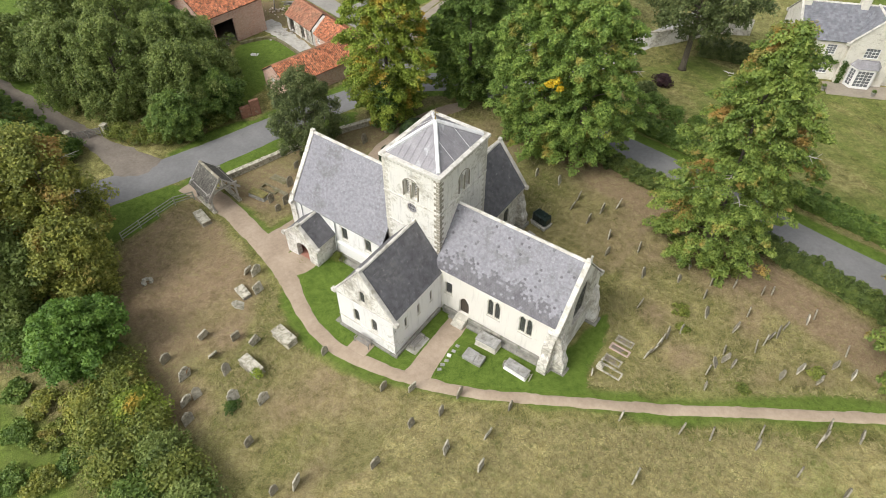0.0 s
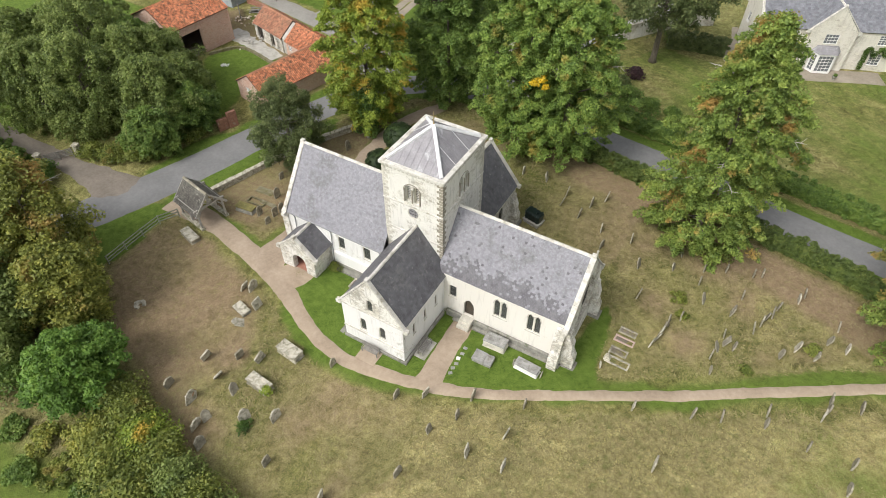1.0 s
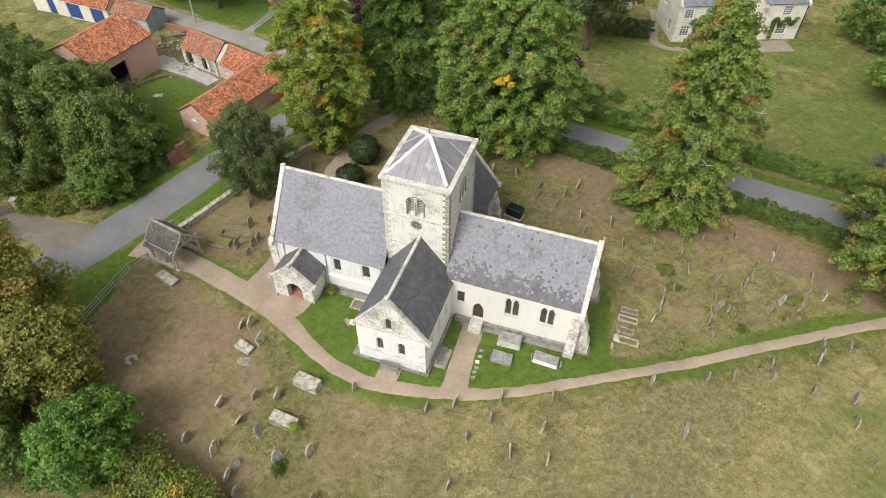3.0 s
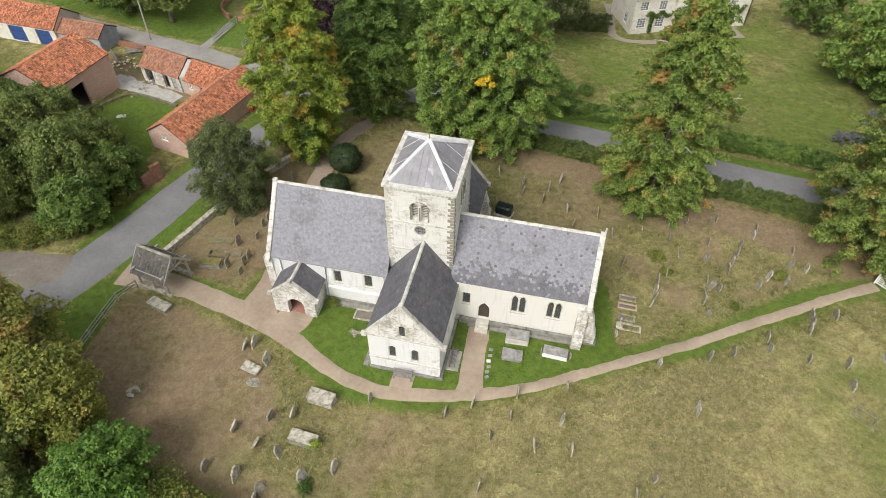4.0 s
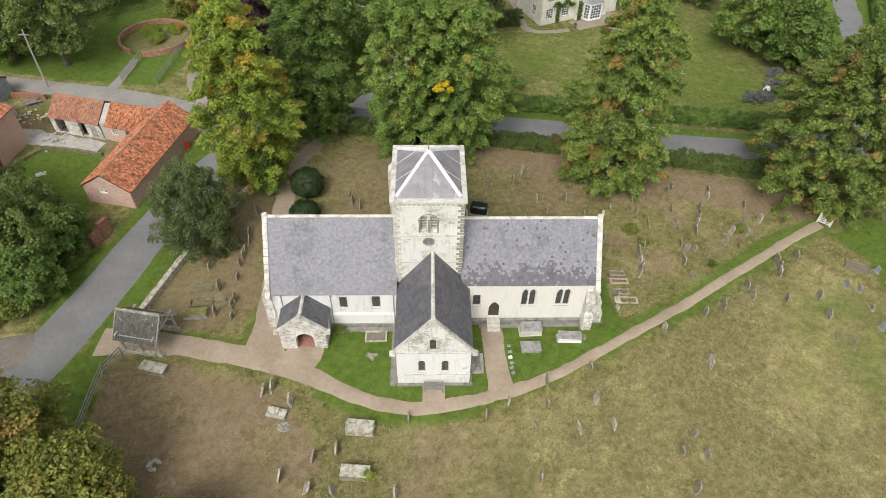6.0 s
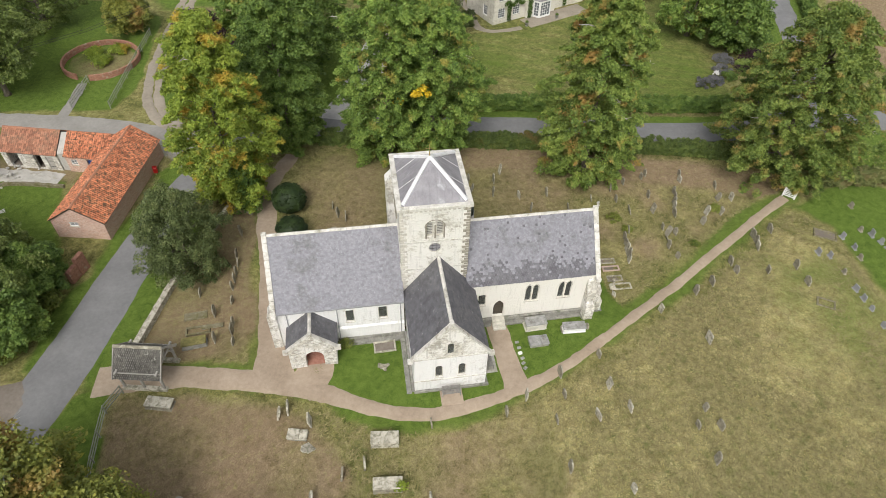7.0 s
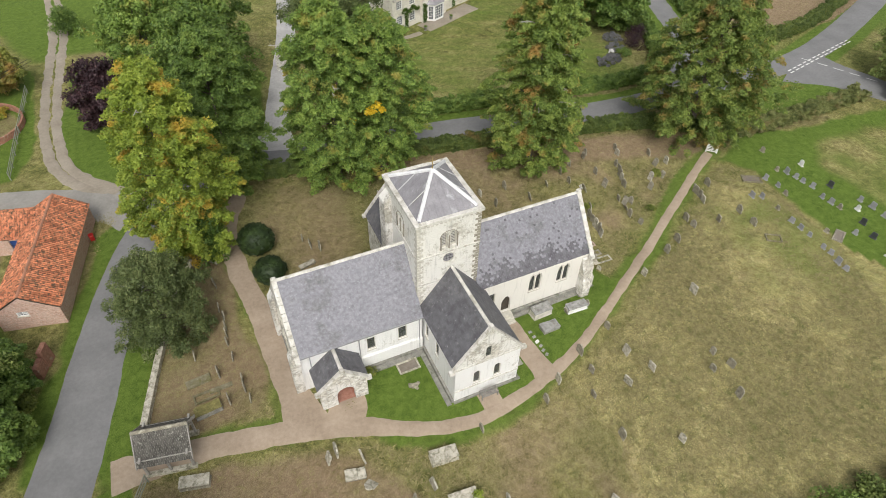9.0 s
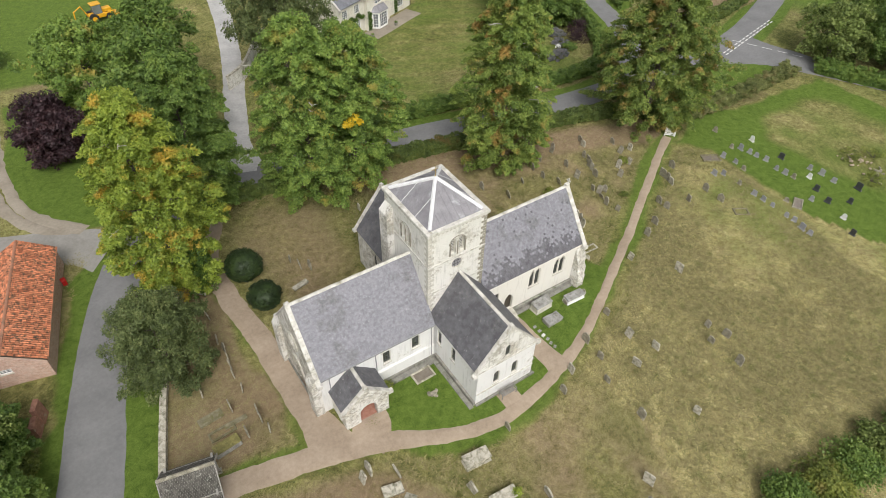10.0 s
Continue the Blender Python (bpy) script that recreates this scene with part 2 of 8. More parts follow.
def foliage(name, dark, mid, light, patch=None, patch_at=(0.60, 0.66), patch_scale=0.35, tip=None):
    """Leaves: a tone for each leaf, drifts of colour through the crown, some light let through."""
    m, n, l, p = material(name)
    r = n.new("ShaderNodeNewGeometry").outputs["Random Per Island"]
    v = coords(n, l)
    drift = noise_node(n, l, v, 0.28, 3)
    clump = noise_node(n, l, v, 1.15, 3, 0.6)
    f = mth(n, l, 'ADD', mth(n, l, 'MULTIPLY', r, 0.24), mth(n, l, 'ADD', mth(n, l, 'MULTIPLY', drift, 0.46), mth(n, l, 'ADD', mth(n, l, 'MULTIPLY', clump, 0.78), -0.25)))
    col = ramp(n, l, f, [(0.28, dark), (0.5, mid), (0.74, light)])
    if patch:
        q = mth(n, l, 'ADD', noise_node(n, l, v, patch_scale, 2, 0.5), mth(n, l, 'MULTIPLY', mth(n, l, 'SUBTRACT', r, 0.5), 0.05))
        col = mix(n, l, ramp(n, l, q, [(patch_at[0], grey(0)), (patch_at[1], grey(1))]), col, patch)
    l.new(col, p.inputs["Base Color"])
    p.inputs["Roughness"].default_value = 0.6
    tr = n.new("ShaderNodeBsdfTranslucent")
    l.new(col, tr.inputs["Color"])
    sh = n.new("ShaderNodeMixShader")
    sh.inputs[0].default_value = 0.30
    l.new(p.outputs[0], sh.inputs[1])
    l.new(tr.outputs[0], sh.inputs[2])
    l.new(sh.outputs[0], n["Material Output"].inputs["Surface"])
    return m


LEAF_LIME = foliage("lime_leaf", (0.084, 0.149, 0.027), (0.181, 0.279, 0.051), (0.322, 0.426, 0.085), (0.36, 0.29, 0.06), (0.58, 0.74), 0.50)
LEAF_ORANGE = foliage("orange_tinged_lime_leaf", (0.090, 0.149, 0.027), (0.194, 0.272, 0.051), (0.344, 0.417, 0.087), (0.40, 0.26, 0.07), (0.57, 0.68), 0.38)
LEAF_TIPPED = foliage("brown_tipped_lime_leaf", (0.080, 0.131, 0.024), (0.171, 0.239, 0.046), (0.303, 0.366, 0.077), (0.36, 0.25, 0.07), (0.56, 0.72), 0.50)
LEAF_TURNING = foliage("turning_lime_leaf", (0.119, 0.179, 0.022), (0.247, 0.327, 0.041), (0.403, 0.468, 0.068), (0.52, 0.36, 0.05), (0.57, 0.70), 0.45)
LEAF_AUTUMN = foliage("autumn_leaf", (0.108, 0.137, 0.025), (0.229, 0.255, 0.047), (0.420, 0.411, 0.079), (0.34, 0.22, 0.06), (0.56, 0.70))
LEAF_GREEN = foliage("deep_green_leaf", (0.063, 0.117, 0.019), (0.135, 0.217, 0.039), (0.239, 0.323, 0.064))
LEAF_WILLOW = foliage("olive_willow_leaf", (0.074, 0.110, 0.024), (0.166, 0.224, 0.049), (0.316, 0.373, 0.110))
LEAF_BRIGHT = foliage("bright_green_leaf", (0.055, 0.118, 0.015), (0.116, 0.226, 0.030), (0.211, 0.339, 0.054))
LEAF_YEW = foliage("yew_leaf", (0.053, 0.077, 0.022), (0.116, 0.152, 0.046), (0.240, 0.275, 0.099))
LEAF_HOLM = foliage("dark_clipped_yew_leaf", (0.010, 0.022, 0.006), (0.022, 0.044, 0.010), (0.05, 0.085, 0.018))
LEAF_HEDGE = foliage("hedge_leaf", (0.058, 0.090, 0.019), (0.113, 0.161, 0.034), (0.205, 0.248, 0.056), (0.17, 0.13, 0.035), (0.64, 0.75))
LEAF_COPPER = foliage("copper_beech_leaf", (0.021, 0.010, 0.014), (0.049, 0.023, 0.029), (0.098, 0.047, 0.047))
LEAF_MOSSY = foliage("mossy_hedge_leaf", (0.090, 0.112, 0.030), (0.185, 0.208, 0.064), (0.31, 0.32, 0.12), (0.28, 0.235, 0.10), (0.56, 0.70), 0.6)
LEAF_BRAMBLE = foliage("bramble_leaf", (0.082, 0.113, 0.019), (0.181, 0.222, 0.038), (0.327, 0.340, 0.071), (0.28, 0.20, 0.05), (0.64, 0.76))
LEAF_YELLOW = foliage("bright_yellow_leaf", (0.40, 0.28, 0.012), (0.62, 0.45, 0.018), (0.78, 0.58, 0.03))
IVY = foliage("ivy_leaf", (0.03, 0.065, 0.010), (0.075, 0.14, 0.020), (0.14, 0.22, 0.03))


def asphalt(name, dark, light, seam=(0.07, 0.07, 0.07)):
    m, n, l, p = material(name)
    v = coords(n, l)
    a = noise_node(n, l, v, 0.35, 5, 0.6)
    b = noise_node(n, l, v, 60, 2)
    c = noise_node(n, l, coords(n, l), 3.0, 5, 0.7)
    f = mth(n, l, 'ADD', mth(n, l, 'MULTIPLY', a, 0.45), mth(n, l, 'ADD', mth(n, l, 'MULTIPLY', b, 0.2), mth(n, l, 'MULTIPLY', c, 0.35)))
    l.new(ramp(n, l, f, [(0.36, dark), (0.62, light)]), p.inputs["Base Color"])
    p.inputs["Roughness"].default_value = 0.85
    bump(n, l, p, b, 0.3, 0.01)
    return m


ASPHALT = asphalt("worn_asphalt", (0.152, 0.152, 0.154), (0.225, 0.224, 0.224))
GRAVEL = asphalt("pinkish_path_gravel", (0.265, 0.203, 0.146), (0.43, 0.345, 0.262))
TRACK = asphalt("pale_track_gravel", (0.22, 0.188, 0.145), (0.36, 0.315, 0.255))
LANE = asphalt("worn_grey_concrete", (0.22, 0.21, 0.19), (0.34, 0.325, 0.30))
DRIVE_PALE = asphalt("pale_grey_drive_gravel", (0.30, 0.295, 0.285), (0.50, 0.49, 0.475))
DRIVE = asphalt("brown_driveway_gravel", (0.135, 0.112, 0.09), (0.25, 0.218, 0.182))


def turf_material():
    """Grass: four kinds, mixed by where each grows, broken up at three scales."""
    m, n, l, p = material("churchyard_grass")
    v = coords(n, l)
    att = n.new("ShaderNodeAttribute")
    att.attribute_name = "turf"
    sep = n.new("ShaderNodeSeparateColor")
    l.new(att.outputs["Color"], sep.inputs[0])
    big, med, fine = noise_node(n, l, v, 0.22, 5, 0.6), noise_node(n, l, v, 1.5, 6, 0.68, 0.6), noise_node(n, l, v, 8.0, 7, 0.80, 2.6)
    grain = mth(n, l, 'ADD', mth(n, l, 'MULTIPLY', med, 0.30), mth(n, l, 'MULTIPLY', fine, 0.70))

    def tones(a, b, c):
        return ramp(n, l, grain, [(0.42, a), (0.5, b), (0.58, c)])

    tuft = ramp(n, l, noise_node(n, l, v, 2.7, 8, 0.82, 1.6), [(0.40, grey(0.66)), (0.50, grey(1.0)), (0.62, grey(1.22))])
    wisp = ramp(n, l, noise_node(n, l, coords(n, l, True, (1.0, 0.55, 1.0)), 5.5, 6, 0.8, 3.0), [(0.40, grey(0.80)), (0.60, grey(1.14))])

    fleck = ramp(n, l, noise_node(n, l, v, 2.6, 7, 0.78, 1.2), [(0.50, grey(0)), (0.62, grey(0.62))])
    blotch = ramp(n, l, noise_node(n, l, v, 0.75, 6, 0.7, 0.8), [(0.42, grey(0.84)), (0.60, grey(1.16))])
    straw = mix(n, l, fleck, tones((0.210, 0.176, 0.066), (0.362, 0.312, 0.132), (0.53, 0.475, 0.238)), tones((0.085, 0.098, 0.024), (0.175, 0.185, 0.055), (0.29, 0.285, 0.105)))
    olive = tones((0.070, 0.080, 0.020), (0.150, 0.155, 0.045), (0.27, 0.260, 0.09))
    green = tones((0.058, 0.098, 0.014), (0.105, 0.165, 0.025), (0.165, 0.230, 0.043))
    brown = tones((0.185, 0.130, 0.075), (0.262, 0.190, 0.117), (0.345, 0.268, 0.175))
    brown = mix(n, l, ramp(n, l, noise_node(n, l, v, 1.7, 7, 0.8, 1.0), [(0.50, grey(0)), (0.66, grey(0.65))]), brown, mix(n, l, 0.5, olive, straw))
    bare = ramp(n, l, noise_node(n, l, v, 0.55, 7, 0.75, 0.7), [(0.50, grey(0)), (0.64, grey(0.55))])
    straw = mix(n, l, bare, straw, tones((0.240, 0.180, 0.088), (0.37, 0.294, 0.158), (0.51, 0.432, 0.256)))
    warm = ramp(n, l, big, [(0.40, grey(0)), (0.62, grey(1))])

    def by(weight, spread):
        f = mth(n, l, 'ADD', weight, mth(n, l, 'MULTIPLY', mth(n, l, 'SUBTRACT', grain, 0.5), spread))
        return ramp(n, l, f, [(0.30, grey(0)), (0.70, grey(1))])

    base = mix(n, l, mth(n, l, 'MULTIPLY', warm, 0.55), olive, straw)
    col = mix(n, l, by(sep.outputs[2], 0.7), base, straw)
    col = mix(n, l, 1.0, mix(n, l, 1.0, col, blotch, 'MULTIPLY'), tuft, 'MULTIPLY')
    col = mix(n, l, by(sep.outputs[1], 1.2), col, mix(n, l, 0.45, brown, mix(n, l, 1.0, brown, tuft, 'MULTIPLY')))
    col = mix(n, l, 1.0, col, wisp, 'MULTIPLY')
    col = mix(n, l, by(sep.outputs[0], 0.9), col, mix(n, l, 0.6, green, mix(n, l, 1.0, green, wisp, 'MULTIPLY')))
    l.new(col, p.inputs["Base Color"])
    p.inputs["Roughness"].default_value = 0.95
    p.inputs["Specular IOR Level"].default_value = 0.2
    bump(n, l, p, grain, 0.9, 0.10)
    return m


TURF = turf_material()
DRY_BLADES = surface("dry_grass_blade", (0.17, 0.148, 0.055), (0.37, 0.325, 0.15), 2.2, 14, (0.17, 0.175, 0.055), 1.3, (0.50, 0.66), rough=0.9, relief=0.0, island=0.30)


# ---- building helpers ----
def link_mesh(name, verts, faces, mat, parent=None, label="", smooth=False):
    me = bpy.data.meshes.new(name)
    me.from_pydata([tuple(v) for v in verts], [], [tuple(f) for f in faces])
    me.materials.append(mat)
    if smooth:
        me.polygons.foreach_set("use_smooth", [True] * len(me.polygons))
    me.update()
    ob = new(name, me)
    ob.parent = parent
    if label:
        ob["label"] = label
    return ob


def part(name, bm, mat, parent=None, label="", smooth=False):
    """Links a bmesh as one mesh object under a thing or under a part."""
    bmesh.ops.recalc_face_normals(bm, faces=bm.faces)
    me = bpy.data.meshes.new(name)
    bm.to_mesh(me)
    bm.free()
    me.materials.append(mat)
    if smooth:
        me.polygons.foreach_set("use_smooth", [True] * len(me.polygons))
    ob = new(name, me)
    ob.parent = parent
    if label:
        ob["label"] = label
    return ob


def empty(name, label, category, at=None, group="", kind=""):
    ob = new(name)
    ob.empty_display_size = 0.2
    if at is not None:
        ob.matrix_world = at
    return tagged(ob, label, category, group, kind)


def add_box(bm, lo, hi, m=None, bevel=0.0):
    made = bmesh.ops.create_cube(bm, size=1.0)["verts"]
    c, s = [(a + b) / 2 for a, b in zip(lo, hi)], [b - a for a, b in zip(lo, hi)]
    for v in made:
        v.co = Vector((v.co.x * s[0] + c[0], v.co.y * s[1] + c[1], v.co.z * s[2] + c[2]))
    if bevel:
        edges = list({e for v in made for e in v.link_edges})
        r = bmesh.ops.bevel(bm, geom=edges, offset=bevel, segments=1, affect='EDGES')
        made = list({v for f in r["faces"] for v in f.verts})
    if m is not None:
        bmesh.ops.transform(bm, matrix=m, verts=list(made))
    return made


def box(lo, hi, m=None, bevel=0.0):
    bm = bmesh.new()
    add_box(bm, lo, hi, m, bevel)
    return bm


def add_tube(bm, points, radii, sides=7):
    """A tapered tube along points."""
    rings = []
    pts = [Vector(p) for p in points]
    for i, p in enumerate(pts):
        d = (pts[min(i + 1, len(pts) - 1)] - pts[max(i - 1, 0)]).normalized()
        a = d.orthogonal().normalized()
        b = d.cross(a)
        rings.append([bm.verts.new(p + (a * math.cos(k * math.tau / sides) + b * math.sin(k * math.tau / sides)) * radii[i]) for k in range(sides)])
    for r0, r1 in zip(rings, rings[1:]):
        for k in range(sides):
            bm.faces.new((r0[k], r0[(k + 1) % sides], r1[(k + 1) % sides], r1[k]))
    bm.faces.new(rings[0][::-1])
    bm.faces.new(rings[-1])


def prism(bm, loop, depth):
    """A closed loop of points, pushed along depth into a solid."""
    a = [bm.verts.new(p) for p in loop]
    b = [bm.verts.new(Vector(p) + Vector(depth)) for p in loop]
    bm.faces.new(a[::-1])
    bm.faces.new(b)
    for i in range(len(a)):
        j = (i + 1) % len(a)
        bm.faces.new((a[i], a[j], b[j], b[i]))


def vnoise(x, y, cell, seed=0):
    """Smooth value noise from -1 to 1 on arrays."""
    x, y = np.asarray(x, float) / cell, np.asarray(y, float) / cell
    xi, yi = np.floor(x), np.floor(y)
    fx, fy = x - xi, y - yi
    fx, fy = fx * fx * (3 - 2 * fx), fy * fy * (3 - 2 * fy)

    def h(a, b):
        s = np.sin(a * 127.1 + b * 311.7 + seed * 74.7) * 43758.5453
        return (s - np.floor(s)) * 2 - 1
    return (h(xi, yi) * (1 - fx) + h(xi + 1, yi) * fx) * (1 - fy) + (h(xi, yi + 1) * (1 - fx) + h(xi + 1, yi + 1) * fx) * fy


def ease(u):
    u = np.clip(u, 0, 1)
    return u * u * (3 - 2 * u)


def ground_z(x, y):
    """The lie of the land: a gentle rise to the east of the churchyard, and a bank to the south of the church."""
    x, y = np.asarray(x, float), np.asarray(y, float)
    east = 1.3 * ease((x - 5) / 40) * (1 - ease((y - 18) / 25))
    south = ease((x + 24) / 10) * (1 - 0.8 * ease((x - 12) / 14)) * (0.42 * ease((-1 - y) / 6) + 0.35 * ease((x + 2) / 12) * ease((-11 - y) / 10))
    return east + south


def inside(X, Y, poly, soft):
    """How far inside a polygon, eased over soft metres to either side of its edge."""
    X, Y = np.asarray(X, float), np.asarray(Y, float)
    far, odd = np.full(X.shape, 1e9), np.zeros(X.shape, bool)
    for (x0, y0), (x1, y1) in zip(poly, poly[1:] + poly[:1]):
        dx, dy = x1 - x0, y1 - y0
        t = np.clip(((X - x0) * dx + (Y - y0) * dy) / (dx * dx + dy * dy + 1e-12), 0, 1)
        far = np.minimum(far, np.hypot(X - x0 - t * dx, Y - y0 - t * dy))
        if y0 != y1:
            odd ^= ((y0 > Y) != (y1 > Y)) & (X < (x1 - x0) * (Y - y0) / (y1 - y0) + x0)
    return ease(np.where(odd, far, -far) / (2 * soft) + 0.5)


def near_line(X, Y, line, reach, soft):
    far = np.full(np.shape(X), 1e9)
    for (x0, y0), (x1, y1) in zip(line, line[1:]):
        dx, dy = x1 - x0, y1 - y0
        t = np.clip(((X - x0) * dx + (Y - y0) * dy) / (dx * dx + dy * dy), 0, 1)
        far = np.minimum(far, np.hypot(X - x0 - t * dx, Y - y0 - t * dy))
    return ease((reach - far) / (2 * soft) + 0.5)


# ---- the plan: lines of roads and paths ----
ROAD_WEST = [(-45, -38), (-39, -24), (-35.0, -12.8), (-32.0, -5.4), (-30.3, 0.2), (-28.9, 5.6), (-27.0, 12.0), (-25.0, 17.5), (-22.6, 22.4), (-18.6, 26.6), (-13, 29.0), (-6, 29.2), (2, 27.7), (10, 26.5), (16, 25.7), (27, 22.3), (38, 20.2), (48, 20.0), (58, 19.8), (70, 20.6), (84, 25.5), (110, 37), (180, 70)]
ROAD_NORTH = [(47, 20.8), (53, 26), (58.5, 33), (63, 44), (69, 62), (80, 95)]
ROAD_EAST = [(67, 20), (70.5, 14), (74, 6), (80, -4), (92, -22), (120, -60)]
LANE_FARM = [(-110, 47), (-68, 38.8), (-53, 36.0), (-40, 33.6), (-30, 30.6), (-23.5, 25.0)]
TRACK_NORTH = [(-26.0, 29.2), (-30.4, 34.6), (-32.1, 43), (-31.4, 58), (-30, 76), (-33, 110)]
DRIVE_NORTH = [(-7.6, 30.2), (-5.4, 37), (-3, 45), (1.4, 58), (6, 77), (9, 100)]
DRIVE_WEST = [(-33.5, -7.6), (-38.5, -7.0), (-44.6, -7.0), (-51.7, -7.2), (-64, -7.1), (-80, -7)]
PATH_MAIN = [(39.9, 7.6), (33.4, 3.9), (27.5, 0.25), (22.2, -3.0), (17, -5.9), (12.4, -8.65), (8.4, -10.55), (4.4, -11.75), (0.5, -12.6), (-3, -12.45), (-6.2, -11.45), (-9.6, -9.55), (-13, -8.2), (-17.6, -7.0), (-22, -5.9), (-28.5, -5.6)]
PATH_DOOR = [(5.9, -11.2), (5.5, -7.7), (5.5, -4.0)]
PATH_NAVE = [(-14.0, -8.0), (-14.3, -3.5), (-14.4, 1), (-14.9, 7), (-15.6, 12.5), (-15.7, 17), (-14.6, 20.5), (-13, 23.5)]
LAWN_CHURCH = [(-10.2, -4.2), (-9.9, -8.2), (-6.8, -10.85), (-2.5, -12.15), (2, -12.05), (6, -11.05), (12.5, -8.25), (17.8, -5.2), (17.0, -3), (16.4, 2.5), (15.3, 4), (14, -4), (4, -4), (-2, -4)]
YARD_BROWN = [(-27, -6.5), (-22, -8.0), (-15.5, -9.6), (-11, -11.8), (-8, -15.5), (-7.5, -19), (-4.5, -21.5), (-3.5, -25.5), (-9, -25), (-16, -22), (-22, -19), (-27, -15.5)]
YARD_WEST = [(-25.5, -3.8), (-16.8, -5.6), (-15.6, 0), (-16, 8), (-17, 19), (-21, 14), (-24, 5)]
STRAW_FIELD = [(6.4, -13.4), (7.2, -19), (6.0, -26), (8, -60), (60, -60), (46, -24), (41, -12), (41.5, -2), (37, 3.4), (29, -2), (22, -6), (14, -10.6)]
MOWN_EAST = [(39.3, 5.8), (42.2, 2.6), (41.6, -4), (41.0, -11), (38.6, -18), (42, -34), (75, -34), (70, 6.6), (56, 7.2), (46, 8.6)]
YARD_NORTH = [(-13, 5), (-13.5, 22), (-8, 24.5), (2, 24), (15, 20.5), (15, 9), (6, 3)]
ROUGH_EAST = [(50.5, 0), (54, 4.5), (66, 4), (70, -20), (54, -24), (51.5, -10)]
HOUSE_LAWN = [(1.5, 44), (8, 33.5), (26, 30), (45, 27.5), (50, 37), (52.5, 48), (56, 66), (38, 66), (30, 55), (15.5, 50.5), (6, 52)]
FARM_LAWN = [(-78, 44), (-54, 38.6), (-35, 35.6), (-33.6, 44), (-34, 62), (-50, 72), (-85, 66)]
VERGE_LANE = [(-31.5, -4.6), (-34.5, -4.0), (-34.8, 1.5), (-32.4, 6.5), (-30.8, 10.5), (-28.2, 22), (-25.6, 24), (-25.0, 20), (-26.9, 14), (-28.4, 9), (-30.6, 2)]
VERGE_WEST = [(-26.4, 9.5), (-28.4, 0.5), (-29.4, -4.6), (-25.8, -4.6), (-23.4, 5.8), (-21.4, 13), (-23, 15.5)]
VERGE_SW = [(-30.2, -6.3), (-26.7, -6.3), (-26.6, -16), (-29.5, -26), (-40, -28), (-33.0, -13)]
YARD_SOUTH = [(-4.5, -13.4), (7.5, -13), (7.5, -28), (-2.5, -27)]
YARD_EAST = [(17.5, 4.5), (19.5, -2.0), (27.5, 2.0), (38, 8), (34, 13), (20, 17), (14, 18), (14, 8)]
FIELD_SW = [(-60, -60), (-40, -32), (-24, -30), (-12, -30), (0, -34), (4, -60)]
FARM_GRASS = [(-46.5, 18.5), (-45, 23.5), (-37.2, 21.5), (-37.4, 15), (-34, 8.5), (-44, 10)]
FARM_YARD = [(-46.5, 23), (-36.5, 20.8), (-35.8, 24.5), (-44.8, 26.5), (-52, 31), (-56, 28)]
NORTH_GREEN = [(-30.2, 33.5), (-27, 29.8), (-20, 28.2), (-9, 31), (-6.5, 38), (-4, 48), (-12, 60), (-29, 60), (-31, 44)]
TRIANGLE_NE = [(44, 10.5), (70, 10), (66.5, 17.4), (46, 18)]
FIELD_NE = [(70, 29), (84, 28.5), (120, 42), (150, 75), (85, 75), (72, 48)]
FIELD_N = [(-34, 64), (-6, 66), (-2, 120), (-60, 120)]


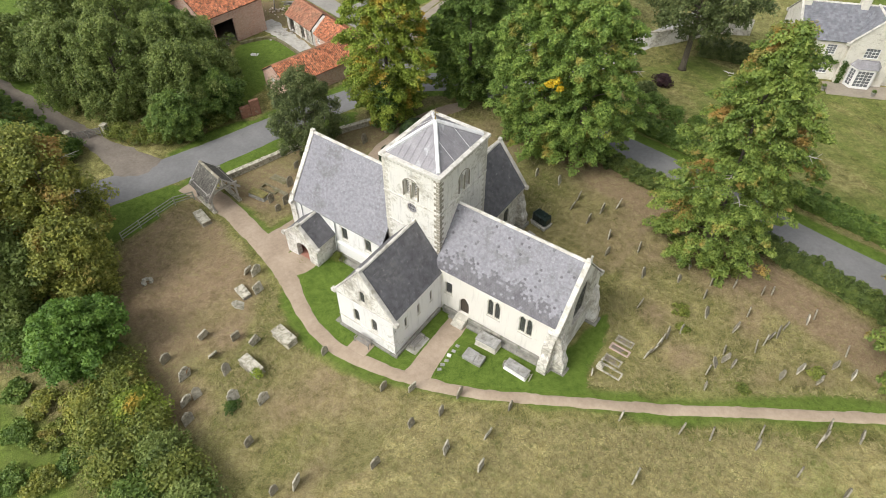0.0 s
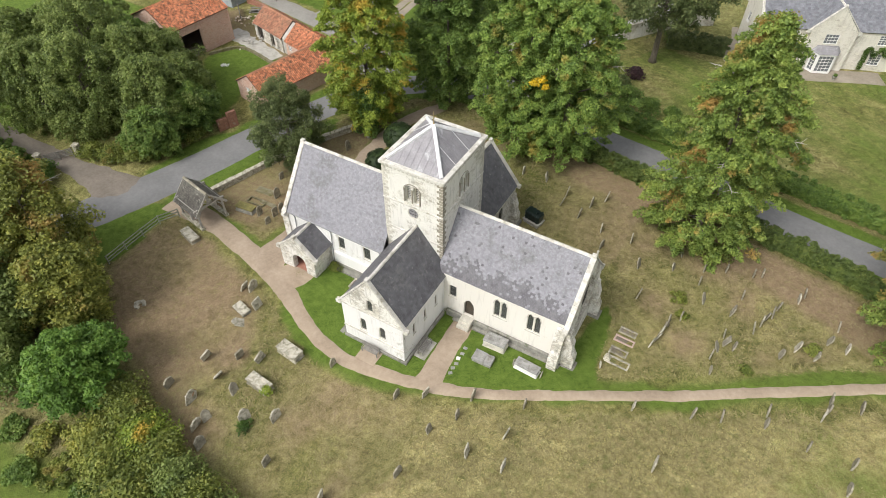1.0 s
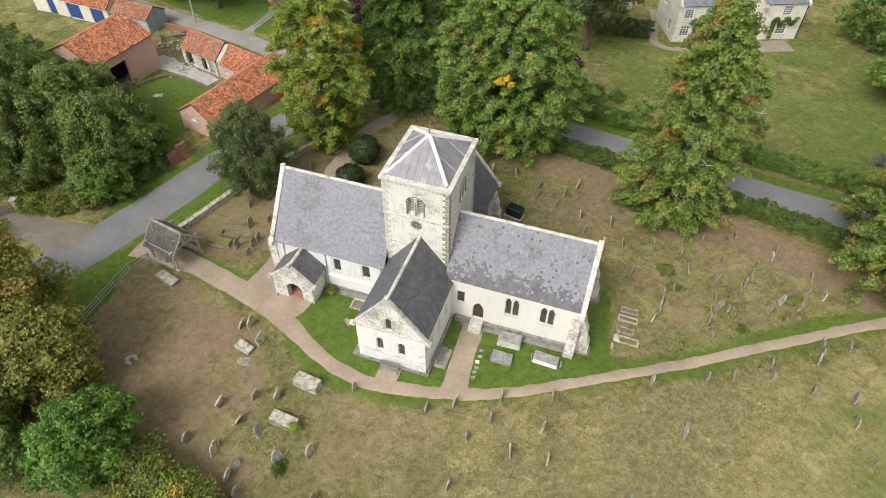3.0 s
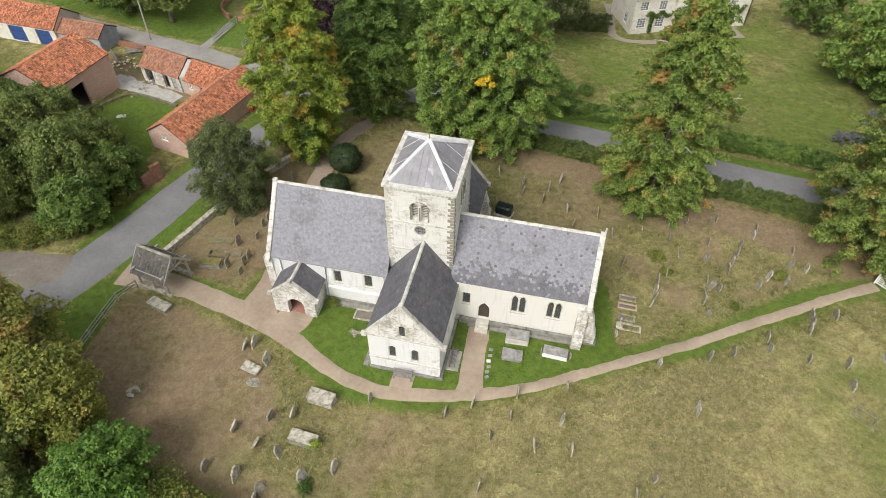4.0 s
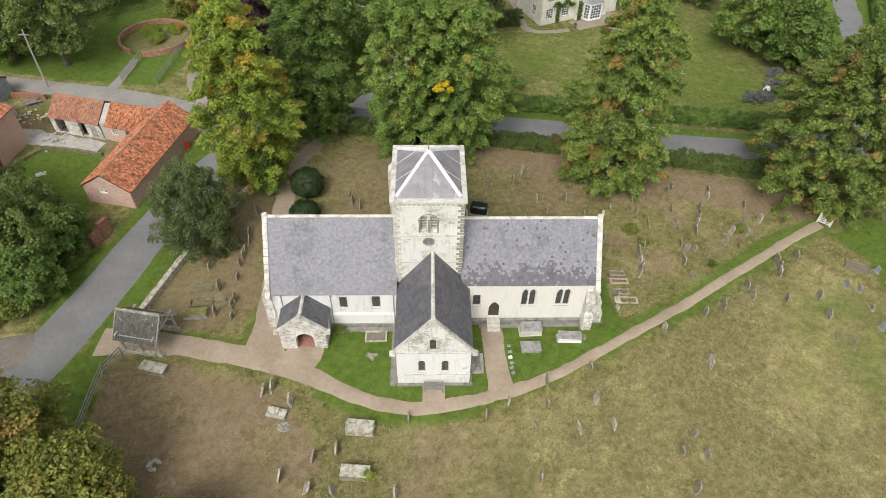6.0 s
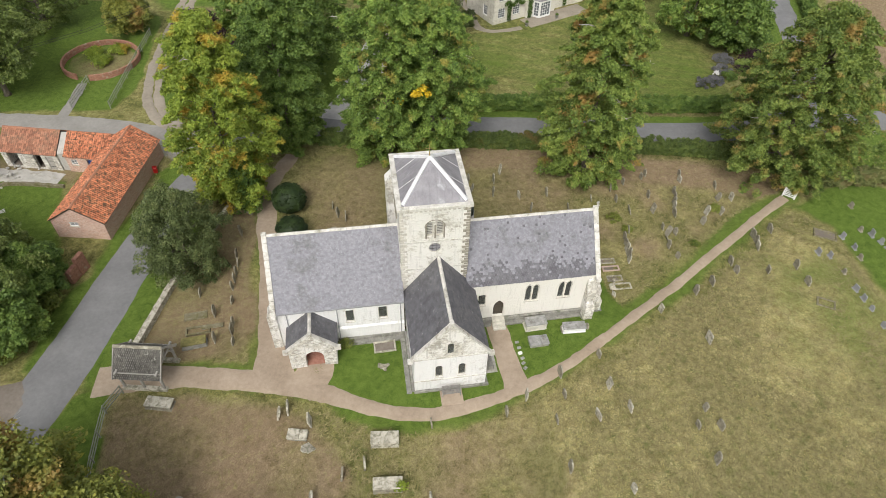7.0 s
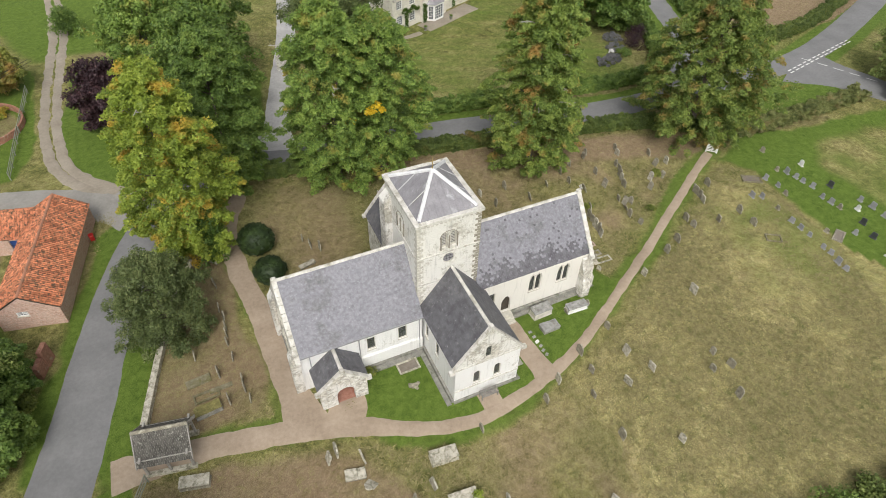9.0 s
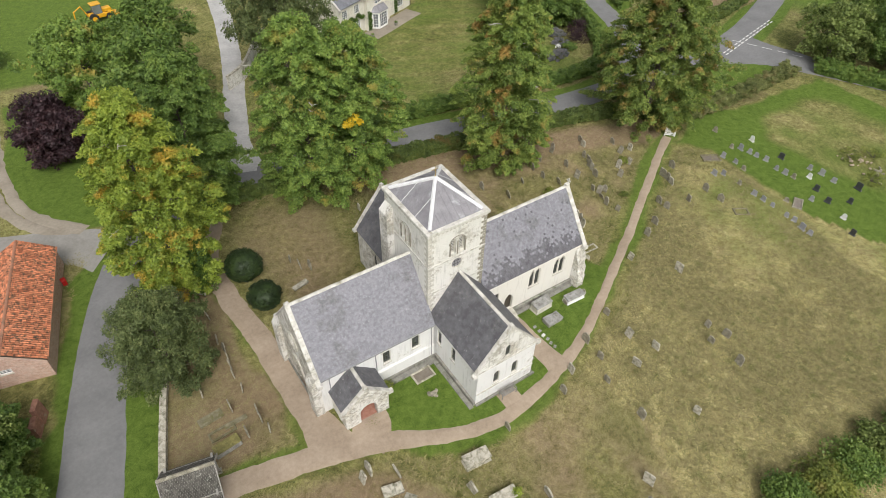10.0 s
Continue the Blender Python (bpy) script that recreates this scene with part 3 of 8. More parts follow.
def turf_at(X, Y):
    """Kinds of grass at places: green, brown, straw."""
    wx, wy = X + 0.35 * vnoise(X, Y, 1.7, 3) + 0.8 * vnoise(X, Y, 6, 5), Y + 0.35 * vnoise(X, Y, 1.7, 4) + 0.8 * vnoise(X, Y, 6, 6)
    sx, sy = X + 0.12 * vnoise(X, Y, 0.9, 3), Y + 0.12 * vnoise(X, Y, 0.9, 4)
    g = 0.30 + 0.12 * vnoise(X, Y, 9, 1)
    g = np.maximum(g, 0.95 * inside(sx, sy, LAWN_CHURCH, 0.3))
    g = np.maximum(g, 0.66 * near_line(wx, wy, PATH_MAIN, 1.35, 0.55))
    g = np.maximum(g, 0.55 * near_line(wx, wy, PATH_NAVE, 2.2, 0.4) * (X < -15))
    for poly, v, soft in ((MOWN_EAST, 0.92, 1.0), (HOUSE_LAWN, 0.0, 0.6), (FARM_LAWN, 1.0, 0.6), (VERGE_LANE, 0.85, 0.7), (VERGE_WEST, 1.0, 0.3), (VERGE_SW, 1.0, 0.5), (FARM_GRASS, 0.85, 0.7), (NORTH_GREEN, 0.85, 0.8), (TRIANGLE_NE, 1.0, 0.6), (FIELD_SW, 0.62, 1.5), (FIELD_N, 0.75, 2.0)):
        g = np.maximum(g, v * inside(wx, wy, poly, soft))
    mown = inside(wx, wy, HOUSE_LAWN, 0.6)
    g = np.where(mown > 0.5, 0.46 + 0.04 * np.sign(np.sin((0.5 * X + Y) * 2.2)) + 0.16 * vnoise(X, Y, 7, 17) + 0.05 * vnoise(X, Y, 2.5, 18), g)
    g = np.maximum(g, 0.9 * near_line(X, Y, ROAD_WEST, 3.6, 0.5) * (Y > 18))
    g = np.maximum(g, 0.8 * near_line(X, Y, ROAD_NORTH, 4.0, 0.8))
    g = np.maximum(g, 0.8 * ease((-X - 50) / 4) * (Y < 24))
    g = np.maximum(g, 0.72 * np.maximum(ease((np.abs(wx) - 80) / 15), np.maximum(ease((wy - 75) / 12), ease((-wy - 38) / 14))))
    b = 0.16 + 0.14 * vnoise(wx, wy, 5, 8)
    yard = inside(wx, wy, YARD_BROWN, 1.4)
    b = np.maximum(b, (0.62 + 0.25 * vnoise(X, Y, 4, 2)) * yard)
    b = np.maximum(b, (0.78 + 0.25 * vnoise(X, Y, 3, 9)) * inside(wx, wy, YARD_WEST, 0.8))
    b = np.maximum(b, 0.8 * inside(wx, wy, FARM_YARD, 0.8))
    b = np.maximum(b, 1.0 * inside(wx, wy, FIELD_NE, 1.0))
    b = np.maximum(b, 0.78 * near_line(wx, wy, [(2, 22.5), (18, 17.5), (33, 12.5), (38, 10)], 2.8, 1.5))
    b = np.maximum(b, 0.46 * near_line(wx, wy, [(4.5, -15.5), (6, -20)], 2.8, 2.2))
    b = np.maximum(b, (0.40 + 0.30 * vnoise(wx, wy, 3.2, 27)) * inside(wx, wy, YARD_EAST, 1.2))
    b = np.maximum(b, (0.44 + 0.24 * vnoise(wx, wy, 4.0, 31)) * inside(wx, wy, YARD_NORTH, 1.2))
    g = np.where(yard > 0.5, np.minimum(g, 0.30 + 0.25 * vnoise(X, Y, 3.5, 12)), g)
    g = np.where(inside(X, Y, YARD_WEST, 0.8) > 0.6, np.minimum(g, 0.35), g)
    g = np.where(inside(X, Y, FIELD_NE, 1.0) > 0.5, 0.0, g)
    s = np.maximum(0.30 + 0.2 * vnoise(wx, wy, 7, 7), 0.85 * inside(wx, wy, STRAW_FIELD, 0.9))
    s = np.maximum(s, (0.40 + 0.2 * vnoise(X, Y, 3, 19)) * inside(wx, wy, YARD_SOUTH, 0.9))
    b = np.maximum(b, (0.40 + 0.22 * vnoise(X, Y, 2.4, 29)) * inside(wx, wy, YARD_SOUTH, 0.7))
    s = np.maximum(s, (0.36 + 0.34 * vnoise(X, Y, 2.6, 23)) * inside(wx, wy, YARD_EAST, 0.9))
    s = np.where((Y > 2) & (Y < 18) & (np.abs(X) < 13), 0.1, s)
    g = np.where(inside(wx, wy, STRAW_FIELD, 0.9) > 0.5, np.minimum(g, 0.16 + 0.16 * np.maximum(0, vnoise(wx, wy, 2.5, 14))), g)
    g = np.maximum(g, (0.42 + 0.14 * vnoise(wx, wy, 3.0, 35)) * inside(wx, wy, STRAW_FIELD, 0.9) * ease((X - 22) / 12))
    rough = inside(wx, wy, ROUGH_EAST, 2.2)
    g, s = g + rough * (0.42 + 0.22 * vnoise(X, Y, 3, 37) - g), s + rough * (0.42 - s)
    b = np.maximum(b, 0.6 * near_line(wx, wy, [(-25, 67), (-17, 76)], 4.5, 1.5))
    bed = ease((4.9 - np.hypot(X + 39.8, Y - 48.7)) / 0.6)   # weedy soil in the round garden
    g, b = g + bed * (0.45 + 0.2 * vnoise(X, Y, 2, 41) - g), np.maximum(b, 0.62 * bed)
    edge = near_line(wx, wy, PATH_MAIN, 1.25, 0.35)   # mown strips beside the path
    g = np.maximum(g, (0.60 + 0.16 * vnoise(X, Y, 2.2, 33)) * edge * (1 - 0.25 * ease((X - 8) / 10)))
    b = np.where(edge > 0.5, np.minimum(b, 0.2), b)
    return np.stack([np.clip(g, 0, 1), np.clip(b, 0, 1), np.clip(s, 0, 1), np.ones_like(g)], -1)


def give_turf(me, X, Y):
    att = me.attributes.new("turf", 'FLOAT_COLOR', 'POINT')
    att.data.foreach_set("color", turf_at(X, Y).astype(np.float32).ravel())


def build_ground():
    xs = np.r_[-3000, -1200, -500, -260, -170, -125, np.arange(-95, 105.1, 0.5), 135, 180, 280, 520, 1200, 3000]
    ys = np.r_[-3000, -1200, -500, -220, -120, -75, np.arange(-48, 92.1, 0.5), 120, 170, 280, 520, 1200, 3000]
    X, Y = np.meshgrid(xs, ys)
    near = (np.abs(X) < 100) & (np.abs(Y) < 95)
    rough = 1 - np.clip(inside(X, Y, LAWN_CHURCH, 0.6) + near_line(X, Y, PATH_MAIN, 1.6, 0.6) + near_line(X, Y, ROAD_WEST, 4.5, 1.0) + near_line(X, Y, PATH_DOOR, 1.8, 0.5)
                        + near_line(X, Y, PATH_NAVE, 2.0, 0.5) + near_line(X, Y, LANE_FARM, 3, 1) + near_line(X, Y, DRIVE_WEST, 4, 1) + near_line(X, Y, TRACK_NORTH, 3, 1)
                        + near_line(X, Y, DRIVE_NORTH, 3, 1) + near_line(X, Y, ROAD_NORTH, 4, 1) + near_line(X, Y, ROAD_EAST, 6, 1), 0, 1)
    Z = ground_z(X, Y) + near * rough * (0.05 * vnoise(X, Y, 1.3, 21) + 0.07 * vnoise(X, Y, 4.5, 22)) - 0.02
    idx = np.arange(X.size).reshape(X.shape)
    faces = np.stack([idx[:-1, :-1], idx[:-1, 1:], idx[1:, 1:], idx[1:, :-1]], -1).reshape(-1, 4)
    ob = link_mesh("ground", np.stack([X, Y, Z], -1).reshape(-1, 3).tolist(), faces.tolist(), TURF, smooth=True)
    give_turf(ob.data, X.ravel(), Y.ravel())
    tagged(ob, "grassy churchyard and fields, green, straw and brown", "ground", kind="structure")


build_ground()


def along(line, step):
    """Even points along a smoothed line."""
    p = np.array(line, float)
    for _ in range(3):
        q = np.empty((2 * len(p) - 2, 2))
        q[0::2], q[1::2] = 0.75 * p[:-1] + 0.25 * p[1:], 0.25 * p[:-1] + 0.75 * p[1:]
        p = np.vstack([p[:1], q, p[-1:]])
    d = np.r_[0, np.cumsum(np.hypot(*np.diff(p, axis=0).T))]
    s = np.linspace(0, d[-1], max(2, int(d[-1] / step) + 1))
    return np.stack([np.interp(s, d, p[:, 0]), np.interp(s, d, p[:, 1])], 1), s


def ribbon(name, line, width, lift, mat, label, category, step=0.6, ragged=0.12, widths=None):
    """A laid strip of road or path, with uneven edges, that follows the ground."""
    p, s = along(line, step)
    d = np.gradient(p, axis=0)
    d /= np.hypot(*d.T)[:, None]
    nrm = np.stack([-d[:, 1], d[:, 0]], 1)
    half = np.full(len(p), width / 2) if widths is None else np.interp(s / s[-1], [a for a, _ in widths], [b / 2 for _, b in widths])
    cols = []
    for k, side in enumerate((-1, -0.6, -0.2, 0.2, 0.6, 1)):
        off = half * side + (ragged * (vnoise(s, s * 0 + k, 1.1, 30 + k) + 0.6 * vnoise(s, s * 0, 0.45, 40 + k)) if abs(side) == 1 else 0)
        q = p + nrm * np.asarray(off)[:, None]
        crown = 0.03 * (1 - side * side)
        cols.append(np.c_[q, ground_z(q[:, 0], q[:, 1]) + lift + crown - (0.04 if abs(side) == 1 else 0)])
    v = np.stack(cols, 1).reshape(-1, 3)
    k = len(cols)
    faces = [(i * k + j, i * k + j + 1, (i + 1) * k + j + 1, (i + 1) * k + j) for i in range(len(p) - 1) for j in range(k - 1)]
    return tagged(link_mesh(name, v.tolist(), faces, mat, smooth=True), label, category, kind="structure")


ribbon("road", ROAD_WEST, 4.1, 0.030, ASPHALT, "worn grey asphalt lane without markings", "road", ragged=0.05, widths=[(0, 4.6), (0.1, 5.0), (0.2, 4.3), (0.5, 4.0), (0.78, 4.3), (0.84, 6.5), (1, 6.5)])
ribbon("road", ROAD_NORTH, 3.6, 0.036, ASPHALT, "grey asphalt side road curving past a garden hedge", "road", widths=[(0, 6.5), (0.12, 3.8), (1, 3.6)])
ribbon("road", ROAD_EAST, 6.0, 0.042, ASPHALT, "grey asphalt side road at the junction", "road", widths=[(0, 13), (0.06, 7.5), (0.15, 5.2), (1, 5)])
ribbon("road", LANE_FARM, 2.9, 0.034, LANE, "pale concrete farm lane", "road", widths=[(0, 2.8), (0.9, 3.0), (1, 6.5)])
for side in (-0.72, 0.72):
    ribbon("track", [(x + side, y) for x, y in TRACK_NORTH], 0.9, 0.020, TRACK, "stony wheel rut of a farm track in grass", "track", ragged=0.18, widths=[(0, 2.2), (0.08, 1.4), (0.3, 1.15), (1, 1.05)])
ribbon("pavement", [(-41.6, 35.0), (-41.3, 38.5), (-41.0, 42.9)], 1.3, 0.024, LANE, "narrow pale path from the lane to a round garden", "path", ragged=0.1)
ribbon("pavement", [(-49.2, 25.0), (-46.0, 24.2), (-42.5, 23.0), (-38.4, 21.9)], 2.8, 0.022, CONCRETE, "cracked pale concrete apron in the farm yard", "paving", ragged=0.35)
ribbon("road", DRIVE_NORTH, 3.2, 0.040, DRIVE_PALE, "pale gravel drive between trees", "drive", ragged=0.08, widths=[(0, 6), (0.08, 3.0), (1, 2.8)])
ribbon("road", DRIVE_WEST, 3.0, 0.026, DRIVE, "brown gravel driveway entrance beside the lane", "drive", ragged=0.2, widths=[(0, 6.0), (0.09, 3.9), (0.20, 2.3), (1, 2.0)])
ribbon("pavement", PATH_MAIN, 1.2, 0.016, GRAVEL, "pinkish gravel churchyard path", "path", step=0.4, ragged=0.09, widths=[(0, 1.05), (0.45, 0.92), (0.56, 1.15), (0.70, 1.35), (0.78, 2.0), (0.9, 2.0), (1, 3.0)])
ribbon("pavement", PATH_DOOR, 1.9, 0.022, GRAVEL, "pinkish gravel path to the chancel door", "path", step=0.4, ragged=0.07, widths=[(0, 2.4), (0.12, 1.9), (1, 1.85)])
ribbon("pavement", PATH_NAVE, 2.0, 0.028, GRAVEL, "wide pinkish gravel path past the nave end", "path", step=0.4, ragged=0.12, widths=[(0, 3.6), (0.12, 2.6), (0.5, 2.1), (1, 1.8)])
ribbon("pavement", [(-12.0, -8.9), (-10.5, -7.6), (-10.5, -6.6)], 3.2, 0.012, GRAVEL, "gravel apron before the porch", "path", step=0.4, ragged=0.07)


# ---- roofs made of pieces ----
def slates(name, eave, u, v, width, rise, course, piece, mat, parent, seed=0, thick=0.030, label="", curve=0.0, second=None):
    """Overlapping pieces laid in courses up a slope: eave is its lower start, u along the eave, v up the slope."""
    rng = np.random.RandomState(seed)
    u, v, e = np.array(u, float), np.array(v, float), np.array(eave, float)
    n = np.cross(u, v)
    if n[2] < 0:
        n = -n
    rows, cols = max(1, int(round(rise / course))), max(1, int(round(width / piece)))
    dv, du = rise / rows, width / cols
    verts, faces, other = [], [], []
    for i in range(rows):
        shift = 0.5 * du * (i % 2) if not curve else 0.0
        for j in range(-1, cols + 1):
            a, b = max(0.0, j * du + shift + 0.006), min(width, (j + 1) * du + shift - 0.006)
            if b - a < 0.03:
                continue
            lift, low = thick + rng.rand() * thick * 0.7, i * dv - rng.rand() * 0.015
            top = min(rise, (i + 1) * dv + 0.05)
            k = len(verts)
            if curve:
                m1, m2 = a + 0.35 * (b - a), a + 0.7 * (b - a)
                prof = ((a, 0.0), (m1, -curve * 0.35), (m2, curve), (b, curve * 0.25))
            else:
                prof = ((a, 0.0), (b, 0.0))
            for s, h in prof:
                verts.append(e + u * s + v * low + n * (lift + h))
            for s, h in prof:
                verts.append(e + u * s + v * top + n * (0.003 + h))
            for s, h in prof:
                verts.append(e + u * s + v * low + n * -0.004)
            w = len(prof)
            band = 0.24 + 0.05 * math.sin(j * 0.61) + 0.04 * math.sin(j * 0.23 + 1) - 0.16 * (j * du / width < 0.12)
            dark = second is not None and rng.rand() < 0.96 - 0.93 * ease((i * dv / rise - band + 0.12) / 0.26)
            other += [int(dark)] * (2 * (w - 1))
            for q in range(w - 1):
                faces.append((k + q, k + q + 1, k + w + q + 1, k + w + q))
                faces.append((k + 2 * w + q, k + 2 * w + q + 1, k + q + 1, k + q))
    ob = link_mesh(name, verts, faces, mat, parent, label)
    if second is not None:
        ob.data.materials.append(second)
        ob.data.polygons.foreach_set("material_index", other)
    ob["kind"] = "stuff"
    return ob


def gable_roof(parent, p0, p1, half_a, half_b, eave_z, ridge_z, mat, over=0.25, course=0.24, piece=0.30, seed=0, name="roof", curve=0.0, thick=0.030, hang=0.0, slab_mat=None, ridge_mat=None, second=None):
    """A two-sloped roof with its ridge from p0 to p1; half_a and half_b reach to its right and left. Slab, pieces and ridge tiles."""
    p0, p1 = Vector((*p0, ridge_z)), Vector((*p1, ridge_z))
    d = (p1 - p0).normalized()
    p0, p1 = p0 - d * hang, p1 + d * hang
    right = d.cross(Vector((0, 0, 1)))
    slab = part(name, bmesh.new(), slab_mat or mat, parent)
    bm = bmesh.new()
    for side, half in ((right, half_a), (-right, half_b)):
        run, drop = half, ridge_z - eave_z
        slope = (side * run - Vector((0, 0, drop))).normalized()
        full = math.hypot(run, drop) + over
        nrm = Vector(side.cross(d)).normalized()
        up = slope.cross(d).normalized()
        if up.z < 0:
            up = -up
        low = p0 + slope * full
        prism(bm, [p0, p1, p1 + slope * full, p0 + slope * full], up * -0.12)
        slates("slate_covering" if not curve else "pantile_covering", low + up * 0.004, d, -slope, (p1 - p0).length, full - 0.03, course, piece, mat, slab, seed + (1 if side == right else 2), thick, curve=curve, second=second if side == right else None)
    bmesh.ops.recalc_face_normals(bm, faces=bm.faces)
    bm.to_mesh(slab.data)
    bm.free()
    n = max(1, int((p1 - p0).length / 0.45))
    L = (p1 - p0).length / n
    for i in range(n):
        a, b = p0 + d * (i * L + 0.008), p0 + d * ((i + 1) * L - 0.008)
        j = random.uniform(-0.008, 0.008)
        loop = [a + right * s + Vector((0, 0, z + j)) for s, z in ((-0.15, -0.09), (-0.11, 0.02), (0, 0.075), (0.11, 0.02), (0.15, -0.09))]
        rb = bmesh.new()
        prism(rb, loop, b - a)
        part("ridge_tile", rb, ridge_mat or COPING, slab)
    return slab


def coping(parent, apex, foot_a, foot_b, out, width=0.36, thick=0.11, mat=None, name="coping", overlap=0.25):
    """Gable coping: stones laid up both slopes, with kneelers at the feet. out: the way the gable faces."""
    out = Vector(out).normalized()
    turn = Matrix((Vector((-out.y, out.x, 0)), out, Vector((0, 0, 1)))).transposed().to_4x4()
    mat = mat or COPING
    whole = part(name, box((-0.16, overlap - width, -0.02), (0.16, overlap, thick + 0.10), Matrix.Translation(Vector(apex)) @ turn, 0.02), mat, parent)
    for foot in (foot_a, foot_b):
        a, b = Vector(foot), Vector(apex)
        d = (b - a)
        n = max(2, int(d.length / 0.62))
        up = out.cross(d.normalized())
        if up.z < 0:
            up = -up
        for i in range(n):
            s, e = a + d * (i / n + 0.003), a + d * ((i + 1) / n - 0.003)
            j = random.uniform(-0.012, 0.012)
            bm = bmesh.new()
            prism(bm, [s + out * o + up * (h + j) for o, h in ((overlap - width, 0), (overlap - width, thick * 0.8), (overlap - width / 2, thick), (overlap, thick * 0.8), (overlap, 0))], e - s)
            part("coping_stone", bm, mat, whole)
        k = a - d.normalized() * 0.12
        part("kneeler", box((-0.22, overlap - width, -0.22), (0.22, overlap, 0.14), Matrix.Translation(k) @ turn, 0.03), mat, whole)
    return whole


# ---- walls with openings ----
def arch(kind, cx, z0, w, h):
    """The outline of an opening in its wall."""
    if kind == "square":
        return [(cx - w / 2, z0), (cx + w / 2, z0), (cx + w / 2, z0 + h), (cx - w / 2, z0 + h)]
    if kind == "circle":
        return [(cx + w / 2 * math.cos(a * math.tau / 16), z0 + h / 2 + h / 2 * math.sin(a * math.tau / 16)) for a in range(16)]
    r = w / 2
    pts = [(cx - r, z0), (cx + r, z0)]
    if kind == "round":
        s = z0 + h - r
        pts += [(cx + r * math.cos(a), s + r * math.sin(a)) for a in np.linspace(0, math.pi, 11)]
    else:
        rise = min(0.87 * w, 0.6 * h)
        s = z0 + h - rise
        right = [(cx - r + w * math.cos(a), s + rise / 0.866 * math.sin(a)) for a in np.linspace(0, math.pi / 3, 6)]
        pts += right + [(2 * cx - x, z) for x, z in right[::-1][1:]]
    return pts


def wall(name, parent, mat, p0, p1, top, holes=(), thick=0.7, base=-0.6):
    """A wall from p0 to p1 (its outer face to the right of that way). top: height or outline points (s, z) from p0's end to p1's; holes: outlines."""
    p0, p1 = Vector((*p0, 0)), Vector((*p1, 0))
    d = (p1 - p0).normalized()
    L = (p1 - p0).length
    inward = Vector((-d.y, d.x, 0))
    if not isinstance(top, (list, tuple)):
        top = [(0, top), (L, top)]
    outline = [(0, base), (L, base)] + [tuple(t) for t in reversed(top)]
    bm = bmesh.new()
    uv = bm.loops.layers.uv.new("UVMap")
    for loop in [outline, *holes]:
        vs = [bm.verts.new(p0 + d * s + Vector((0, 0, z))) for s, z in loop]
        for a, b in zip(vs, vs[1:] + vs[:1]):
            bm.edges.new((a, b))
    bmesh.ops.triangle_fill(bm, use_beauty=True, use_dissolve=False, edges=list(bm.edges))
    made = bmesh.ops.extrude_face_region(bm, geom=list(bm.faces))
    inner = [g for g in made["geom"] if isinstance(g, bmesh.types.BMVert)]
    bmesh.ops.translate(bm, vec=inward * thick, verts=inner)
    for v in inner:   # mitred ends, so that walls meet in the corner
        s = (v.co - p0).dot(d)
        v.co += d * (thick if s < 1e-4 else -thick if s > L - 1e-4 else 0)
    bmesh.ops.recalc_face_normals(bm, faces=bm.faces)
    for f in bm.faces:
        for lp in f.loops:
            c = lp.vert.co - p0
            lp[uv].uv = (c.dot(d) + c.dot(inward), c.z)
    return part(name, bm, mat, parent)


